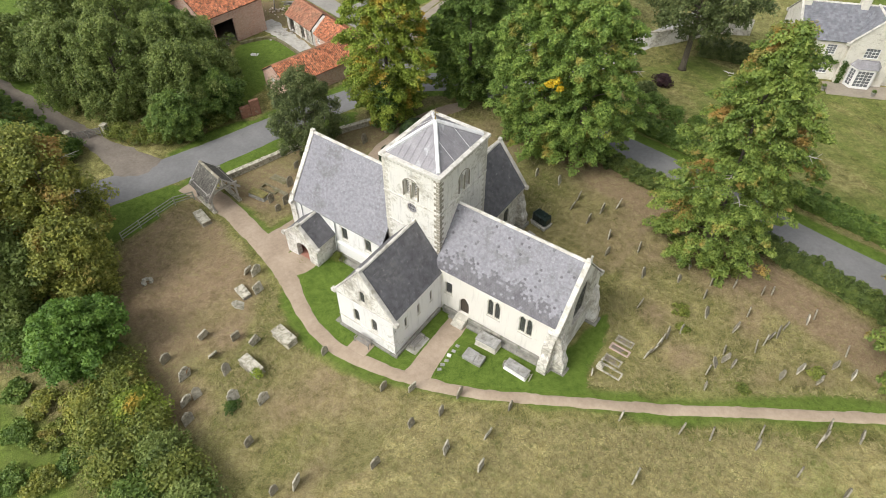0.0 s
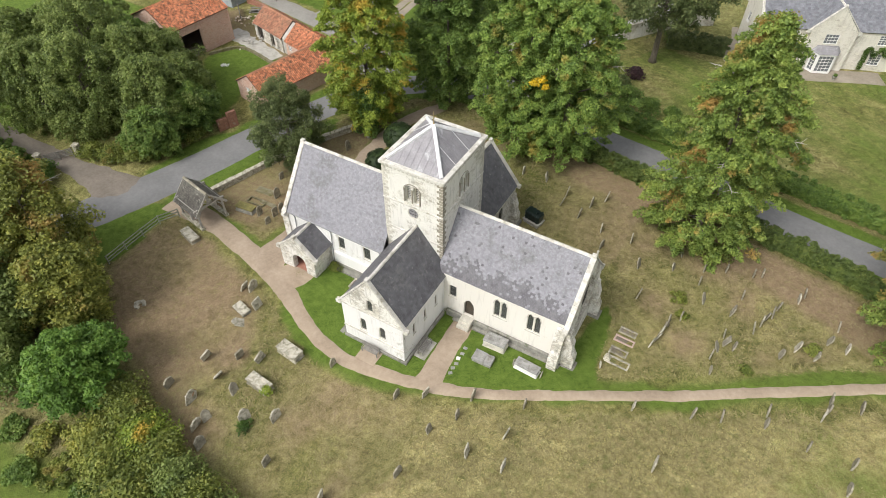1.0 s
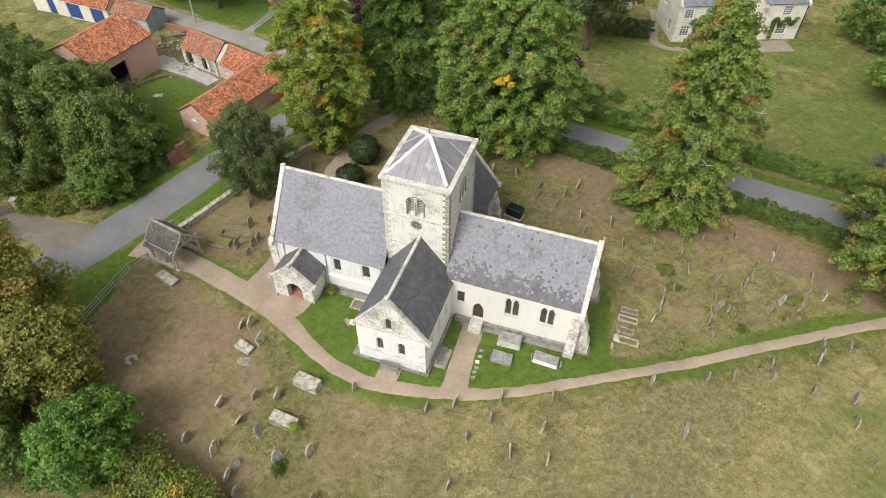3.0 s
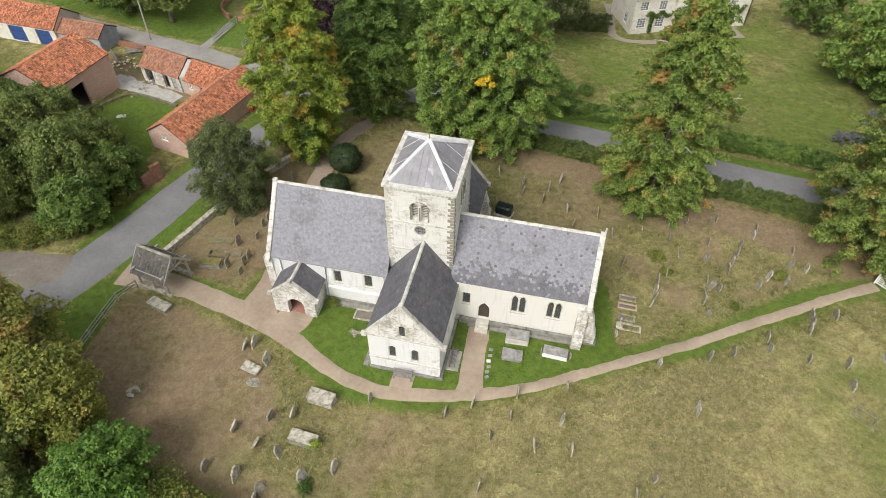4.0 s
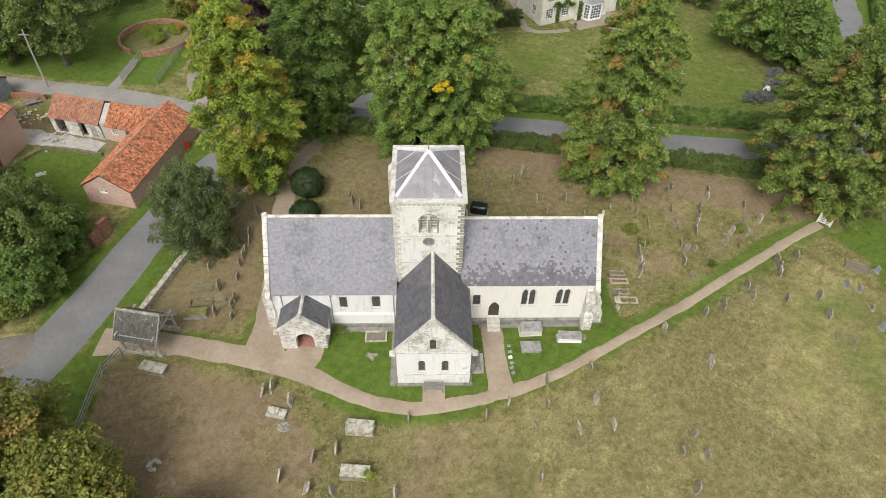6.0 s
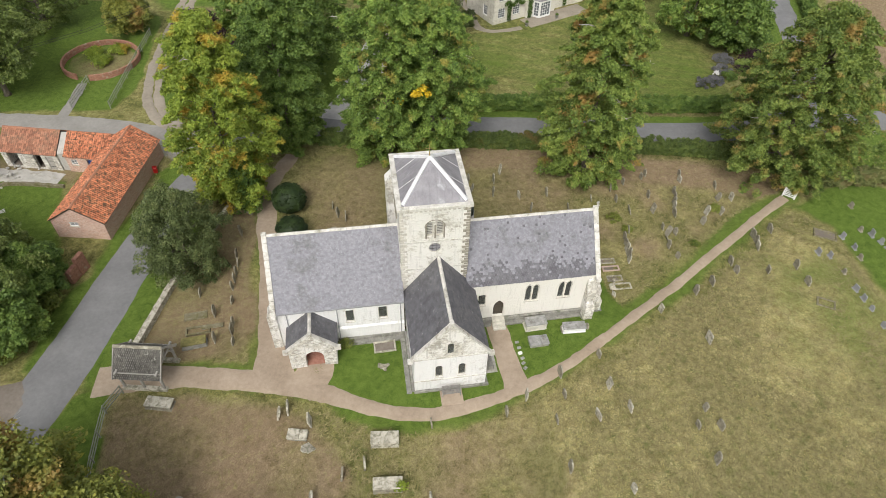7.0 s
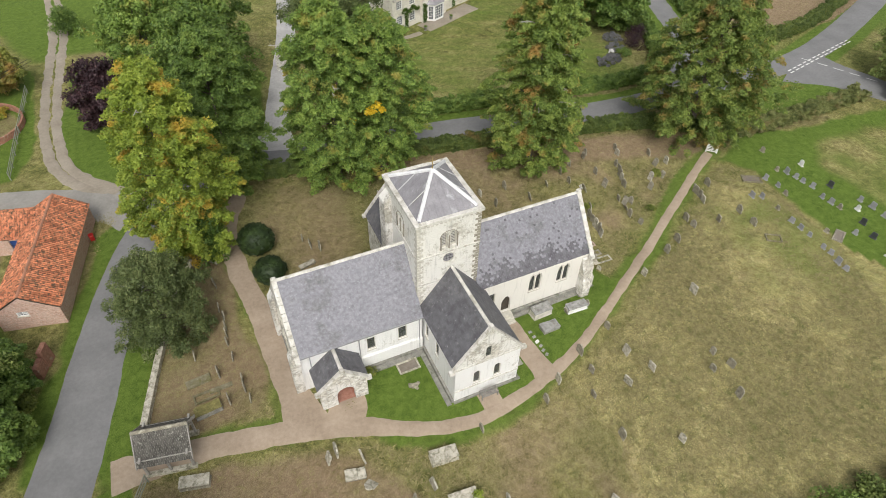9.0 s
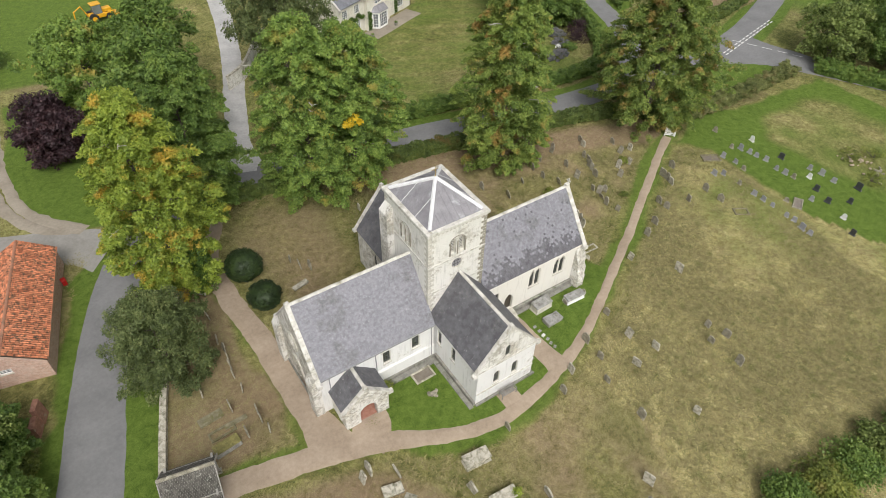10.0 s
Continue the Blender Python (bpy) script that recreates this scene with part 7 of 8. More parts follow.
for i, (x, y) in enumerate(((6.85, -6.65), (6.9, -7.25), (6.85, -7.85), (6.95, -8.35), (6.9, -8.85), (6.95, -9.35))):
    tagged(part("memorial_tablet", box((-0.17, -0.13, -0.05), (0.17, 0.13, 0.06 if i != 2 else 0.16), at_ground(x, y, 8 * i), 0.02), MARBLE if i == 2 else TOMB_GREY, None), "small flat memorial tablet set in the lawn" if i != 2 else "small white cremation tablet in the lawn", "tablet", "memorial tablets")
bm = bmesh.new()
for k in range(9):
    a = math.radians(30 + k * 32)
    add_box(bm, (-0.16, -0.13, -0.05), (0.16, 0.13, 0.16 + 0.05 * (k % 3)), pose(0.36 * math.cos(a), 0.36 * math.sin(a), 0, 0, 0, math.degrees(a)), 0.03)
ob = part("stone_ring", bm, GRAVESTONE_PALE, None)
ob.matrix_world = at_ground(-20.3, -17.0)
tagged(ob, "small ring of pale stones in the brown yard", "stone ring")
bm = bmesh.new()
for k, (dx, dy, s) in enumerate(((0, 0, 0.3), (0.35, 0.1, 0.2), (-0.3, 0.15, 0.22), (0.1, -0.28, 0.18))):
    add_box(bm, (-s, -s * 0.7, -0.05), (s, s * 0.7, s * 0.7), pose(dx, dy, 0, 8, 5, 40 * k), s * 0.25)
ob = part("rockery_stone", bm, GRAVESTONE, None)
ob.matrix_world = at_ground(-4.9, -7.6)
tagged(ob, "low heap of grey stones on the lawn", "stones")


# ---- churchyard furniture ----
def bench(x, y, turn, label):
    """A slatted garden bench; it faces its own -y."""
    ob = empty("bench", label, "bench", at_ground(x, y, turn))
    for sx in (-0.72, 0.72):
        part("leg", box((sx - 0.035, -0.50, 0), (sx + 0.035, -0.43, 0.62), None, 0.006), BENCH_WOOD, ob)
        part("leg", box((sx - 0.035, -0.06, 0), (sx + 0.035, 0.01, 0.95), None, 0.006), BENCH_WOOD, ob)
        part("armrest", box((sx - 0.04, -0.52, 0.62), (sx + 0.04, 0.0, 0.66), None, 0.006), BENCH_WOOD, ob)
    for k in range(5):
        part("seat_slat", box((-0.68, -0.48 + 0.09 * k, 0.42), (0.68, -0.41 + 0.09 * k, 0.445), None, 0.004), BENCH_WOOD, ob)
    for k in range(4):
        part("back_slat", box((-0.68, -0.035, 0.52 + 0.11 * k), (0.68, -0.01, 0.59 + 0.11 * k), None, 0.004), BENCH_WOOD, ob)
    return ob


bench(0.35, -10.72, 0, "grey weathered slatted bench against the transept gable")
bench(3.75, -8.4, 90, "grey weathered slatted bench against the transept side wall")
tagged(part("pavement", box((-0.55, -11.95, 0.3), (1.25, -10.58, 0.455), None, 0.01), GRAVEL, None), "worn gravel patch under a bench", "paving", kind="structure")
tagged(part("pavement", box((3.5, -9.4, 0.3), (4.55, -7.4, 0.46), None, 0.01), CONCRETE, None), "concrete slab under a bench", "paving", kind="structure")


def oil_tank(x, y, turn):
    """A ribbed plastic heating-oil tank on a block bed."""
    ob = empty("oil_tank", "dark green plastic oil tank on pale concrete blocks", "oil tank", at_ground(x, y, turn))
    for k in range(4):
        part("block", box((-0.85 + 0.45 * k, -0.55, -0.05), (-0.50 + 0.45 * k, 0.55, 0.40), None, 0.02), CONCRETE, ob)
    part("bed", box((-0.95, -0.62, 0.40), (0.95, 0.62, 0.50), None, 0.02), CONCRETE, ob)
    body = part("body", box((-0.88, -0.52, 0.50), (0.88, 0.52, 1.55), None, 0.16), TANK_PLASTIC, ob, smooth=False)
    for k in range(4):
        part("rib", box((-0.72 + 0.42 * k, -0.55, 0.58), (-0.52 + 0.42 * k, 0.55, 1.50), None, 0.05), TANK_PLASTIC, body)
    bm = bmesh.new()
    add_tube(bm, [(0.4, 0, 1.5), (0.4, 0, 1.68)], [0.16, 0.15], 12)
    part("filler_cap", bm, TANK_PLASTIC, body)
    return ob


oil_tank(5.25, 10.4, -12)
tagged(part("pavement", box((-0.8, -0.7, -0.1), (0.8, 0.7, 0.05), at_ground(4.6, 8.4, -12), 0.01), CONCRETE, None), "pale concrete slab beside the oil tank", "paving", kind="structure")


def lychgate(x, y, turn):
    """An oak lychgate: two long sills, curved braces, a steep shingled roof on four posts."""
    ob = empty("lychgate", "silvered oak lychgate with a mossy shingle roof over the path", "lychgate", at_ground(x, y, turn))
    L, W, E, R = 3.5, 2.8, 2.15, 3.95
    for sy in (-1, 1):
        part("sill_wall", box((-L / 2 - 0.1, sy * W / 2 - 0.2, -0.1), (L / 2 + 0.1, sy * W / 2 + 0.2, 0.28), None, 0.03), GRAVESTONE_PALE, ob)
        for sx in (-1, 0, 1):
            part("post", box((sx * (L / 2 - 0.12) - 0.09, sy * W / 2 - 0.09, 0.28), (sx * (L / 2 - 0.12) + 0.09, sy * W / 2 + 0.09, E), None, 0.015), OAK_GREY, ob)
        part("wall_plate", box((-L / 2 - 0.2, sy * W / 2 - 0.09, E), (L / 2 + 0.2, sy * W / 2 + 0.09, E + 0.17), None, 0.015), OAK_GREY, ob)
    for sx in (-1, 1):
        x0 = sx * (L / 2 - 0.12)
        part("tie_beam", box((x0 - 0.08, -W / 2 - 0.3, E + 0.17), (x0 + 0.08, W / 2 + 0.3, E + 0.36), None, 0.015), OAK_GREY, ob)
        part("king_post", box((x0 - 0.07, -0.08, E + 0.36), (x0 + 0.07, 0.08, R - 0.1), None, 0.01), OAK_GREY, ob)
        for sy in (-1, 1):
            bm = bmesh.new()
            pts = [Vector((x0, sy * W / 2 * (1 - 0.62 * t ** 1.6), 1.15 + (E - 0.98) * (1 - (1 - t) ** 1.6))) for t in np.linspace(0, 1, 6)]
            add_tube(bm, pts, [0.075] * 6, 5)
            part("brace", bm, OAK_GREY, ob)
            bm = bmesh.new()
            add_tube(bm, [(x0, sy * 0.08, E + 0.5), (x0, sy * 0.72, E + 0.9)], [0.06, 0.06], 5)
            part("strut", bm, OAK_GREY, ob)
            bm = bmesh.new()
            a, b = Vector((sx * (L / 2 + 0.22), sy * (W / 2 + 0.42), E - 0.12)), Vector((sx * (L / 2 + 0.22), 0, R + 0.02))
            prism(bm, [a, b, b + Vector((0, 0, -0.22)), a + Vector((0, 0, -0.22))], (-sx * 0.07, 0, 0))
            part("bargeboard", bm, OAK_GREY, ob)
    gable_roof(ob, (-L / 2 - 0.2, 0), (L / 2 + 0.2, 0), W / 2, W / 2, E + 0.15, R, SHINGLE, over=0.55, course=0.2, piece=0.16, seed=60, slab_mat=OAK_GREY, ridge_mat=GRAVESTONE)
    return ob


lychgate(-24.0, -5.45, -11)


def rail_fence(label, line, mat, height=1.15, rails=3, gap=1.9, posts=0.10):
    """Posts with horizontal rails between them."""
    p, s = along(line, 0.2)
    n = max(1, int(round(s[-1] / gap)))
    at = [(np.interp(s[-1] * k / n, s, p[:, 0]), np.interp(s[-1] * k / n, s, p[:, 1])) for k in range(n + 1)]
    ob = empty("fence", label, "fence", pose(at[0][0], at[0][1], float(ground_z(*at[0]))))
    o = ob.matrix_world.inverted()
    for x, y in at:
        part("post", box((-posts / 2, -posts / 2, -0.2), (posts / 2, posts / 2, height), o @ pose(x, y, float(ground_z(x, y)), 0, 0, 20), 0.012), mat, ob)
    for (x0, y0), (x1, y1) in zip(at, at[1:]):
        for r in range(rails):
            z = height * (0.32 + 0.6 * r / max(1, rails - 1))
            a, b = Vector((x0, y0, float(ground_z(x0, y0)) + z)), Vector((x1, y1, float(ground_z(x1, y1)) + z))
            bm = bmesh.new()
            side = (b - a).cross(Vector((0, 0, 1))).normalized() * 0.025
            prism(bm, [a - side + Vector((0, 0, -0.05)), a + side + Vector((0, 0, -0.05)), a + side + Vector((0, 0, 0.05)), a - side + Vector((0, 0, 0.05))], b - a)
            bmesh.ops.transform(bm, matrix=o, verts=bm.verts)
            part("rail", bm, mat, ob)
    return ob


rail_fence("grey-green post and rail fence beside the lychgate", [(-26.0, -7.0), (-26.7, -7.4), (-26.95, -8.6), (-26.9, -12), (-26.8, -15)], TIMBER_RAIL)
rail_fence("weathered post and rail fence by the farm lane", [(-36.0, 36.2), (-35.4, 44), (-34.4, 56)], TIMBER_RAIL, gap=2.4)
rail_fence("weathered rail fence beside the garden steps", [(-40.9, 37.0), (-40.2, 43.0)], TIMBER_RAIL, gap=1.6)


def low_wall(label, line, height, width, mat, cap=True):
    """A low rubble wall with coping stones on top."""
    p, s = along(line, 0.65)
    ob = empty("boundary_wall", label, "wall", pose(*p[0], float(ground_z(*p[0]))))
    o = ob.matrix_world.inverted()
    rng = random.Random(3)
    for (x0, y0), (x1, y1) in zip(p, p[1:]):
        a, b = Vector((x0, y0, float(ground_z(x0, y0)))), Vector((x1, y1, float(ground_z(x1, y1))))
        side = (b - a).cross(Vector((0, 0, 1))).normalized() * (width / 2)
        h = height + rng.uniform(-0.03, 0.03)
        bm = bmesh.new()
        prism(bm, [a - side + Vector((0, 0, -0.2)), a + side + Vector((0, 0, -0.2)), a + side * 0.92 + Vector((0, 0, h)), a - side * 0.92 + Vector((0, 0, h))], b - a)
        bmesh.ops.transform(bm, matrix=o, verts=bm.verts)
        part("wall_length", bm, mat, ob)
        if cap:
            bm = bmesh.new()
            k = 1.16
            q = (b - a) * 0.985
            prism(bm, [a - side * k + Vector((0, 0, h + 0.004)), a + side * k + Vector((0, 0, h + 0.004)), a + side * k + Vector((0, 0, h + 0.10)), a + Vector((0, 0, h + 0.12)), a - side * k + Vector((0, 0, h + 0.10))], q)
            bmesh.ops.transform(bm, matrix=o, verts=bm.verts)
            part("coping_stone", bm, GRAVESTONE_PALE, ob)
    return ob


low_wall("low limestone churchyard wall with flat coping", [(-25.9, -3.2), (-25.2, -0.6), (-23.4, 5.4), (-21.6, 10.5), (-19.4, 14.6)], 0.55, 0.46, GRAVESTONE_PALE)
low_wall("short broken red brick wall beside the lane", [(-33.1, 5.9), (-32.7, 7.0)], 1.45, 0.45, BRICK_OLD, cap=False)
low_wall("taller stepped end of a broken red brick wall", [(-32.6, 7.05), (-32.2, 8.1)], 2.0, 0.45, BRICK_OLD, cap=False)
low_wall("tall white-limewashed garden wall behind the lawn", [(-2.2, 49.0), (1.2, 51.2), (6.2, 59.6), (10.5, 62.0)], 2.1, 0.35, LIMEWASH_WORN)
low_wall("low pale retaining wall of the farm yard", [(-47.0, 18.2), (-45.6, 21.0), (-44.2, 22.2), (-37.6, 20.7)], 0.35, 0.35, MOSSY_STONE, cap=False)


def picket_gate(x, y, turn):
    """A small white five-barred wicket gate between two posts."""
    ob = empty("white_gate", "small white-painted wooden wicket gate at the path's end", "gate", at_ground(x, y, turn) @ Matrix.Diagonal((0.72, 0.9, 0.85, 1)))
    for sx in (-0.85, 0.85):
        part("post", box((sx - 0.09, -0.09, -0.2), (sx + 0.09, 0.09, 1.45), None, 0.02), WHITE_PAINT, ob)
    leaf = part("gate_frame", box((-0.72, -0.03, 0.15), (0.72, 0.03, 0.27), None, 0.01), WHITE_PAINT, ob)
    for z in (0.42, 0.66, 0.90, 1.14):
        part("bar", box((-0.72, -0.03, z), (0.72, 0.03, z + 0.10), None, 0.01), WHITE_PAINT, leaf)
    for sx in (-0.66, 0, 0.66):
        part("stile", box((sx - 0.06, -0.045, 0.12), (sx + 0.06, -0.031, 1.28), None, 0.004), WHITE_PAINT, leaf)


picket_gate(40.3, 7.6, -42)


def gate_pillar(x, y):
    ob = empty("gate_pillar", "square pale stone gate pillar with a cap beside the driveway", "gate pillar", at_ground(x, y, 20), "driveway pillars")
    part("shaft", box((-0.28, -0.28, -0.2), (0.28, 0.28, 1.35), None, 0.03), GRAVESTONE_PALE, ob)
    part("cap", box((-0.36, -0.36, 1.354), (0.36, 0.36, 1.52), None, 0.05), GRAVESTONE_PALE, ob)


gate_pillar(-43.4, -5.4)
gate_pillar(-45.5, -8.7)
rail_fence("dark weathered field gate between two stone pillars", [(-43.7, -5.9), (-45.2, -8.2)], BENCH_WOOD, height=1.2, rails=5, gap=1.4, posts=0.12)
ob = empty("utility_pole", "slim grey wooden telegraph pole beside the farm lane", "pole", at_ground(-50.0, 35.4))
bm = bmesh.new()
add_tube(bm, [(0, 0, -0.3), (0.1, 0, 4), (0.25, 0.1, 8)], [0.13, 0.11, 0.09], 8)
part("mast", bm, OAK_GREY, ob)
part("crossarm", box((-0.5, -0.04, 7.3), (0.9, 0.04, 7.4)), OAK_GREY, ob)


for line in (((-49.75, 35.4, 7.45), (-44.5, 39.2, 6.9), (-38, 43.6, 6.9), (-31, 48.6, 7.6)), ((-50.3, 35.5, 7.45), (-45.0, 39.6, 6.9), (-38.4, 44.2, 6.9), (-31.4, 49.2, 7.6)), ((-50.2, 35.3, 7.45), (-54.5, 31.0, 7.2), (-60, 26.0, 7.3))):
    bm = bmesh.new()
    add_tube(bm, line, [0.022] * len(line), 5)
    tagged(part("overhead_cable", bm, RUBBER, None), "thin black overhead cable strung from the pole", "cable", "overhead cables")


# ---- farm buildings ----
def barn(name, label, origin, heading, length, depth, eave, ridge, brick, tiles, front=(), back=(), end0=(), end1=(), seed=0, hang=0.08, course=0.30, piece=0.24, ridge_stone=None):
    """A long low barn: its front wall runs from origin along heading, and its body lies to the left of that way."""
    ob = empty(name, label, "barn")
    d = Vector((math.cos(radians(heading)), math.sin(radians(heading)), 0))
    n = Vector((-d.y, d.x, 0))
    a, b = Vector((*origin, 0)), Vector((*origin, 0)) + d * length
    c, e = b + n * depth, a + n * depth
    peak = [(0, eave), (depth / 2, ridge), (depth, eave)]
    for (p, q), top, holes in (((a, b), eave, front), ((b, c), peak, end0), ((c, e), eave, back), ((e, a), peak, end1)):
        wall("brick_wall", ob, brick, p.xy, q.xy, top, [arch(*h[:5]) for h in holes], thick=0.32, base=-0.3)
        for h in holes:
            if h[5] == "window":
                window(ob, p.xy, q.xy, *h[:5], depth=0.12, frame_mat=WHITE_PAINT, pane_mat=GLASS_CLEAR, bars=(2, 3), sill=True, sill_mat=DRESSED)
            elif h[5] != "open":
                door_leaf(ob, p.xy, q.xy, *h[:5], h[5], depth=0.14)
    m = a + n * depth / 2
    gable_roof(ob, m.xy, (m + d * length).xy, depth / 2, depth / 2, eave + 0.04, ridge + 0.06, tiles, over=0.22, seed=seed, hang=hang, curve=0.045, course=course, piece=piece, slab_mat=OAK_DARK, ridge_mat=ridge_stone or tiles, thick=0.03)
    floor_z = 0.03
    bm = bmesh.new()
    prism(bm, [a + d * 0.3 + n * 0.3 + Vector((0, 0, -0.1)), b - d * 0.3 + n * 0.3 + Vector((0, 0, -0.1)), c - d * 0.3 - n * 0.3 + Vector((0, 0, -0.1)), e + d * 0.3 - n * 0.3 + Vector((0, 0, -0.1))], (0, 0, 0.1 + floor_z))
    part("floor", bm, DRIVE, ob)
    return ob


barn("barn", "long red-brick barn with orange pantile roof beside the lane", (-30.80, 11.58), 77.6, 14.0, 5.4, 2.3, 4.0, BRICK_PINK, PANTILE,
     end1=[("square", 2.3, 1.6, 0.95, 0.55, "window")], back=[("square", 5.6, 0.0, 1.0, 1.9, BLUE_PAINT)], seed=300, ridge_stone=PANTILE_PALE)
barn("barn", "white-walled pantiled cowshed with dark open doorways", (-44.9, 25.5), -14.6, 6.6, 4.4, 2.2, 3.85, LIMEWASH_WORN, PANTILE_PALE,
     front=[("square", 1.3, 0.0, 1.3, 1.9, "open"), ("square", 4.2, 0.0, 0.9, 1.9, "open"), ("square", 5.6, 0.0, 0.8, 1.8, OAK_GREY)], seed=310)
barn("barn", "small brick cowshed with orange pantiles in the farm yard", (-37.6, 23.6), -14.6, 6.3, 4.4, 2.2, 3.85, BRICK_PINK, PANTILE,
     front=[("square", 0.9, 1.0, 0.8, 0.7, "window"), ("square", 2.9, 0.0, 0.9, 1.8, BLUE_PAINT)], seed=320)
bm = bmesh.new()
prism(bm, [(-0.40, 0.1, -0.1), (-0.40, 0.1, 2.25), (-0.40, 2.2, 3.72), (-0.40, 4.3, 2.25), (-0.40, 4.3, -0.1)], (0.82, 0, 0))
bmesh.ops.transform(bm, matrix=pose(-38.05, 23.75, 0, 0, 0, -14.6), verts=bm.verts)
tagged(part("link_building", bm, CONCRETE, None), "pale rendered link between two cowsheds", "link building")
barn("barn", "large brick barn with orange pantile roof and dark opening", (-48.3, 14.2), 83.0, 9.3, 8.2, 4.7, 6.7, BRICK_PINK, PANTILE,
     front=[("square", 2.9, 0.0, 3.0, 3.5, "open")], seed=330)
barn("barn", "long farm range with orange pantiles and blue doors", (-75.5, 31.2), -3.0, 14.6, 5.2, 2.7, 4.6, HOUSE_STONE, PANTILE,
     front=[("square", 3.6, 0.0, 1.4, 2.2, BLUE_PAINT), ("square", 8.0, 0.0, 2.6, 2.3, BLUE_PAINT), ("square", 12.5, 0.0, 2.4, 2.3, BLUE_PAINT)], seed=340)
barn("barn", "low pantiled shed with blue-grey sheeted gable", (-60.85, 30.75), -3.0, 6.7, 3.8, 2.2, 3.3, surface("blue_grey_sheeting", (0.24, 0.275, 0.31), (0.38, 0.42, 0.46), 1.5, 18, (0.46, 0.46, 0.44), 1.0, (0.55, 0.7), rough=0.6, relief=0.15), PANTILE_PALE,
     front=[("square", 2.6, 0.0, 2.6, 1.9, "open")], seed=350)
ob = empty("wheelie_bin", "red plastic wheeled bin against the barn wall", "bin", at_ground(-28.2, 22.2, 10) @ Matrix.Scale(0.75, 4))
bm = box((-0.28, -0.30, 0.08), (0.28, 0.30, 0.95), None, 0.03)
part("body", bm, RED_PAINT, ob)
part("lid", box((-0.31, -0.34, 0.954), (0.31, 0.33, 1.03), None, 0.03), RED_PAINT, ob)


def rubble_heap(label, x, y, n, spread, mat, seed):
    ob = empty("rubble_heap", label, "rubble heap", at_ground(x, y))
    rng = random.Random(seed)
    for k in range(n):
        s = rng.uniform(0.07, 0.22)
        px, py = rng.gauss(0, spread), rng.gauss(0, spread)
        part("stone", box((-s, -s * 0.7, -s * 0.5), (s, s * 0.7, s * 0.5), pose(px, py, s * 0.25 + max(0, 0.35 - 0.15 * math.hypot(px, py)), rng.uniform(-25, 25), rng.uniform(-25, 25), rng.uniform(0, 180)), s * 0.22), mat, ob)


rubble_heap("heap of broken brick and stone in the farm yard", -49.6, 28.6, 34, 1.2, BRICK_PINK, 1)
rubble_heap("scattered stone rubble by the cowshed", -44.2, 23.6, 24, 1.0, CONCRETE, 2)
rubble_heap("heap of pale soil clods and stones in weeds", 55.3, -8.8, 22, 0.9, surface("pale_clod", (0.30, 0.24, 0.17), (0.46, 0.38, 0.29), 4, 20), 3)
rubble_heap("second heap of pale soil clods in weeds", 55.0, -11.6, 18, 0.8, GRAVESTONE, 4)


low_wall("ruined low red brick wall beside the farm lane", [(-53.4, 32.9), (-51.2, 32.9), (-48.9, 32.5)], 0.75, 0.35, BRICK_OLD, cap=False)
rail_fence("dark weathered wooden gate beside the farm barn", [(-52.7, 30.2), (-50.3, 28.1)], BENCH_WOOD, height=1.15, rails=5, gap=1.6, posts=0.11)


def timber_pile(x, y, turn):
    """Old boards thrown in a loose heap."""
    ob = empty("timber_pile", "loose pile of grey boards in the farm yard", "timber pile", at_ground(x, y, turn))
    rng = random.Random(12)
    for k in range(13):
        length = rng.uniform(1.1, 2.4)
        part("board", box((-length / 2, -0.09, 0.0), (length / 2, 0.09, 0.05), pose(rng.gauss(0, 0.3), rng.gauss(0, 0.4), 0.02 + 0.055 * k * 0.7, rng.uniform(-5, 5), rng.uniform(-4, 4), rng.gauss(0, 16)), 0.008), BENCH_WOOD, ob)


def crumpled_sheet(x, y, turn):
    """A small white sheet lying in folds on the grass."""
    bm = bmesh.new()
    grid = [[bm.verts.new((0.11 * i - 0.55, 0.10 * j - 0.35, 0.05 + 0.05 * math.sin(1.9 * i + 0.7 * j) + 0.04 * math.cos(2.3 * j - i))) for j in range(8)] for i in range(11)]
    for i in range(10):
        for j in range(7):
            bm.faces.new((grid[i][j], grid[i + 1][j], grid[i + 1][j + 1], grid[i][j + 1]))
    bmesh.ops.solidify(bm, geom=bm.faces[:], thickness=0.015)
    bmesh.ops.transform(bm, matrix=at_ground(x, y, turn), verts=bm.verts)
    tagged(part("plastic_sheet", bm, WHITE_PAINT, None, smooth=True), "crumpled white plastic sheet lying on the farm grass", "plastic sheet")


timber_pile(-50.3, 31.4, 30)
crumpled_sheet(-43.2, 17.3, 25)
bm = box((-0.35, -0.5, -0.03), (0.35, 0.5, 0.04), pose(-33.28, 24.85, 3.24, 31, 0, -14.6), 0.015)
tagged(part("roof_light", bm, GLASS_CLEAR, None), "small pale glazed rooflight among the pantiles", "rooflight")
tree("small dark sapling beside the farm track", -28.9, 72.4, 4.6, 1.5, LEAF_GREEN, 260, "round", clumps=40, per=120, leaf=0.26, skirt=0.6)

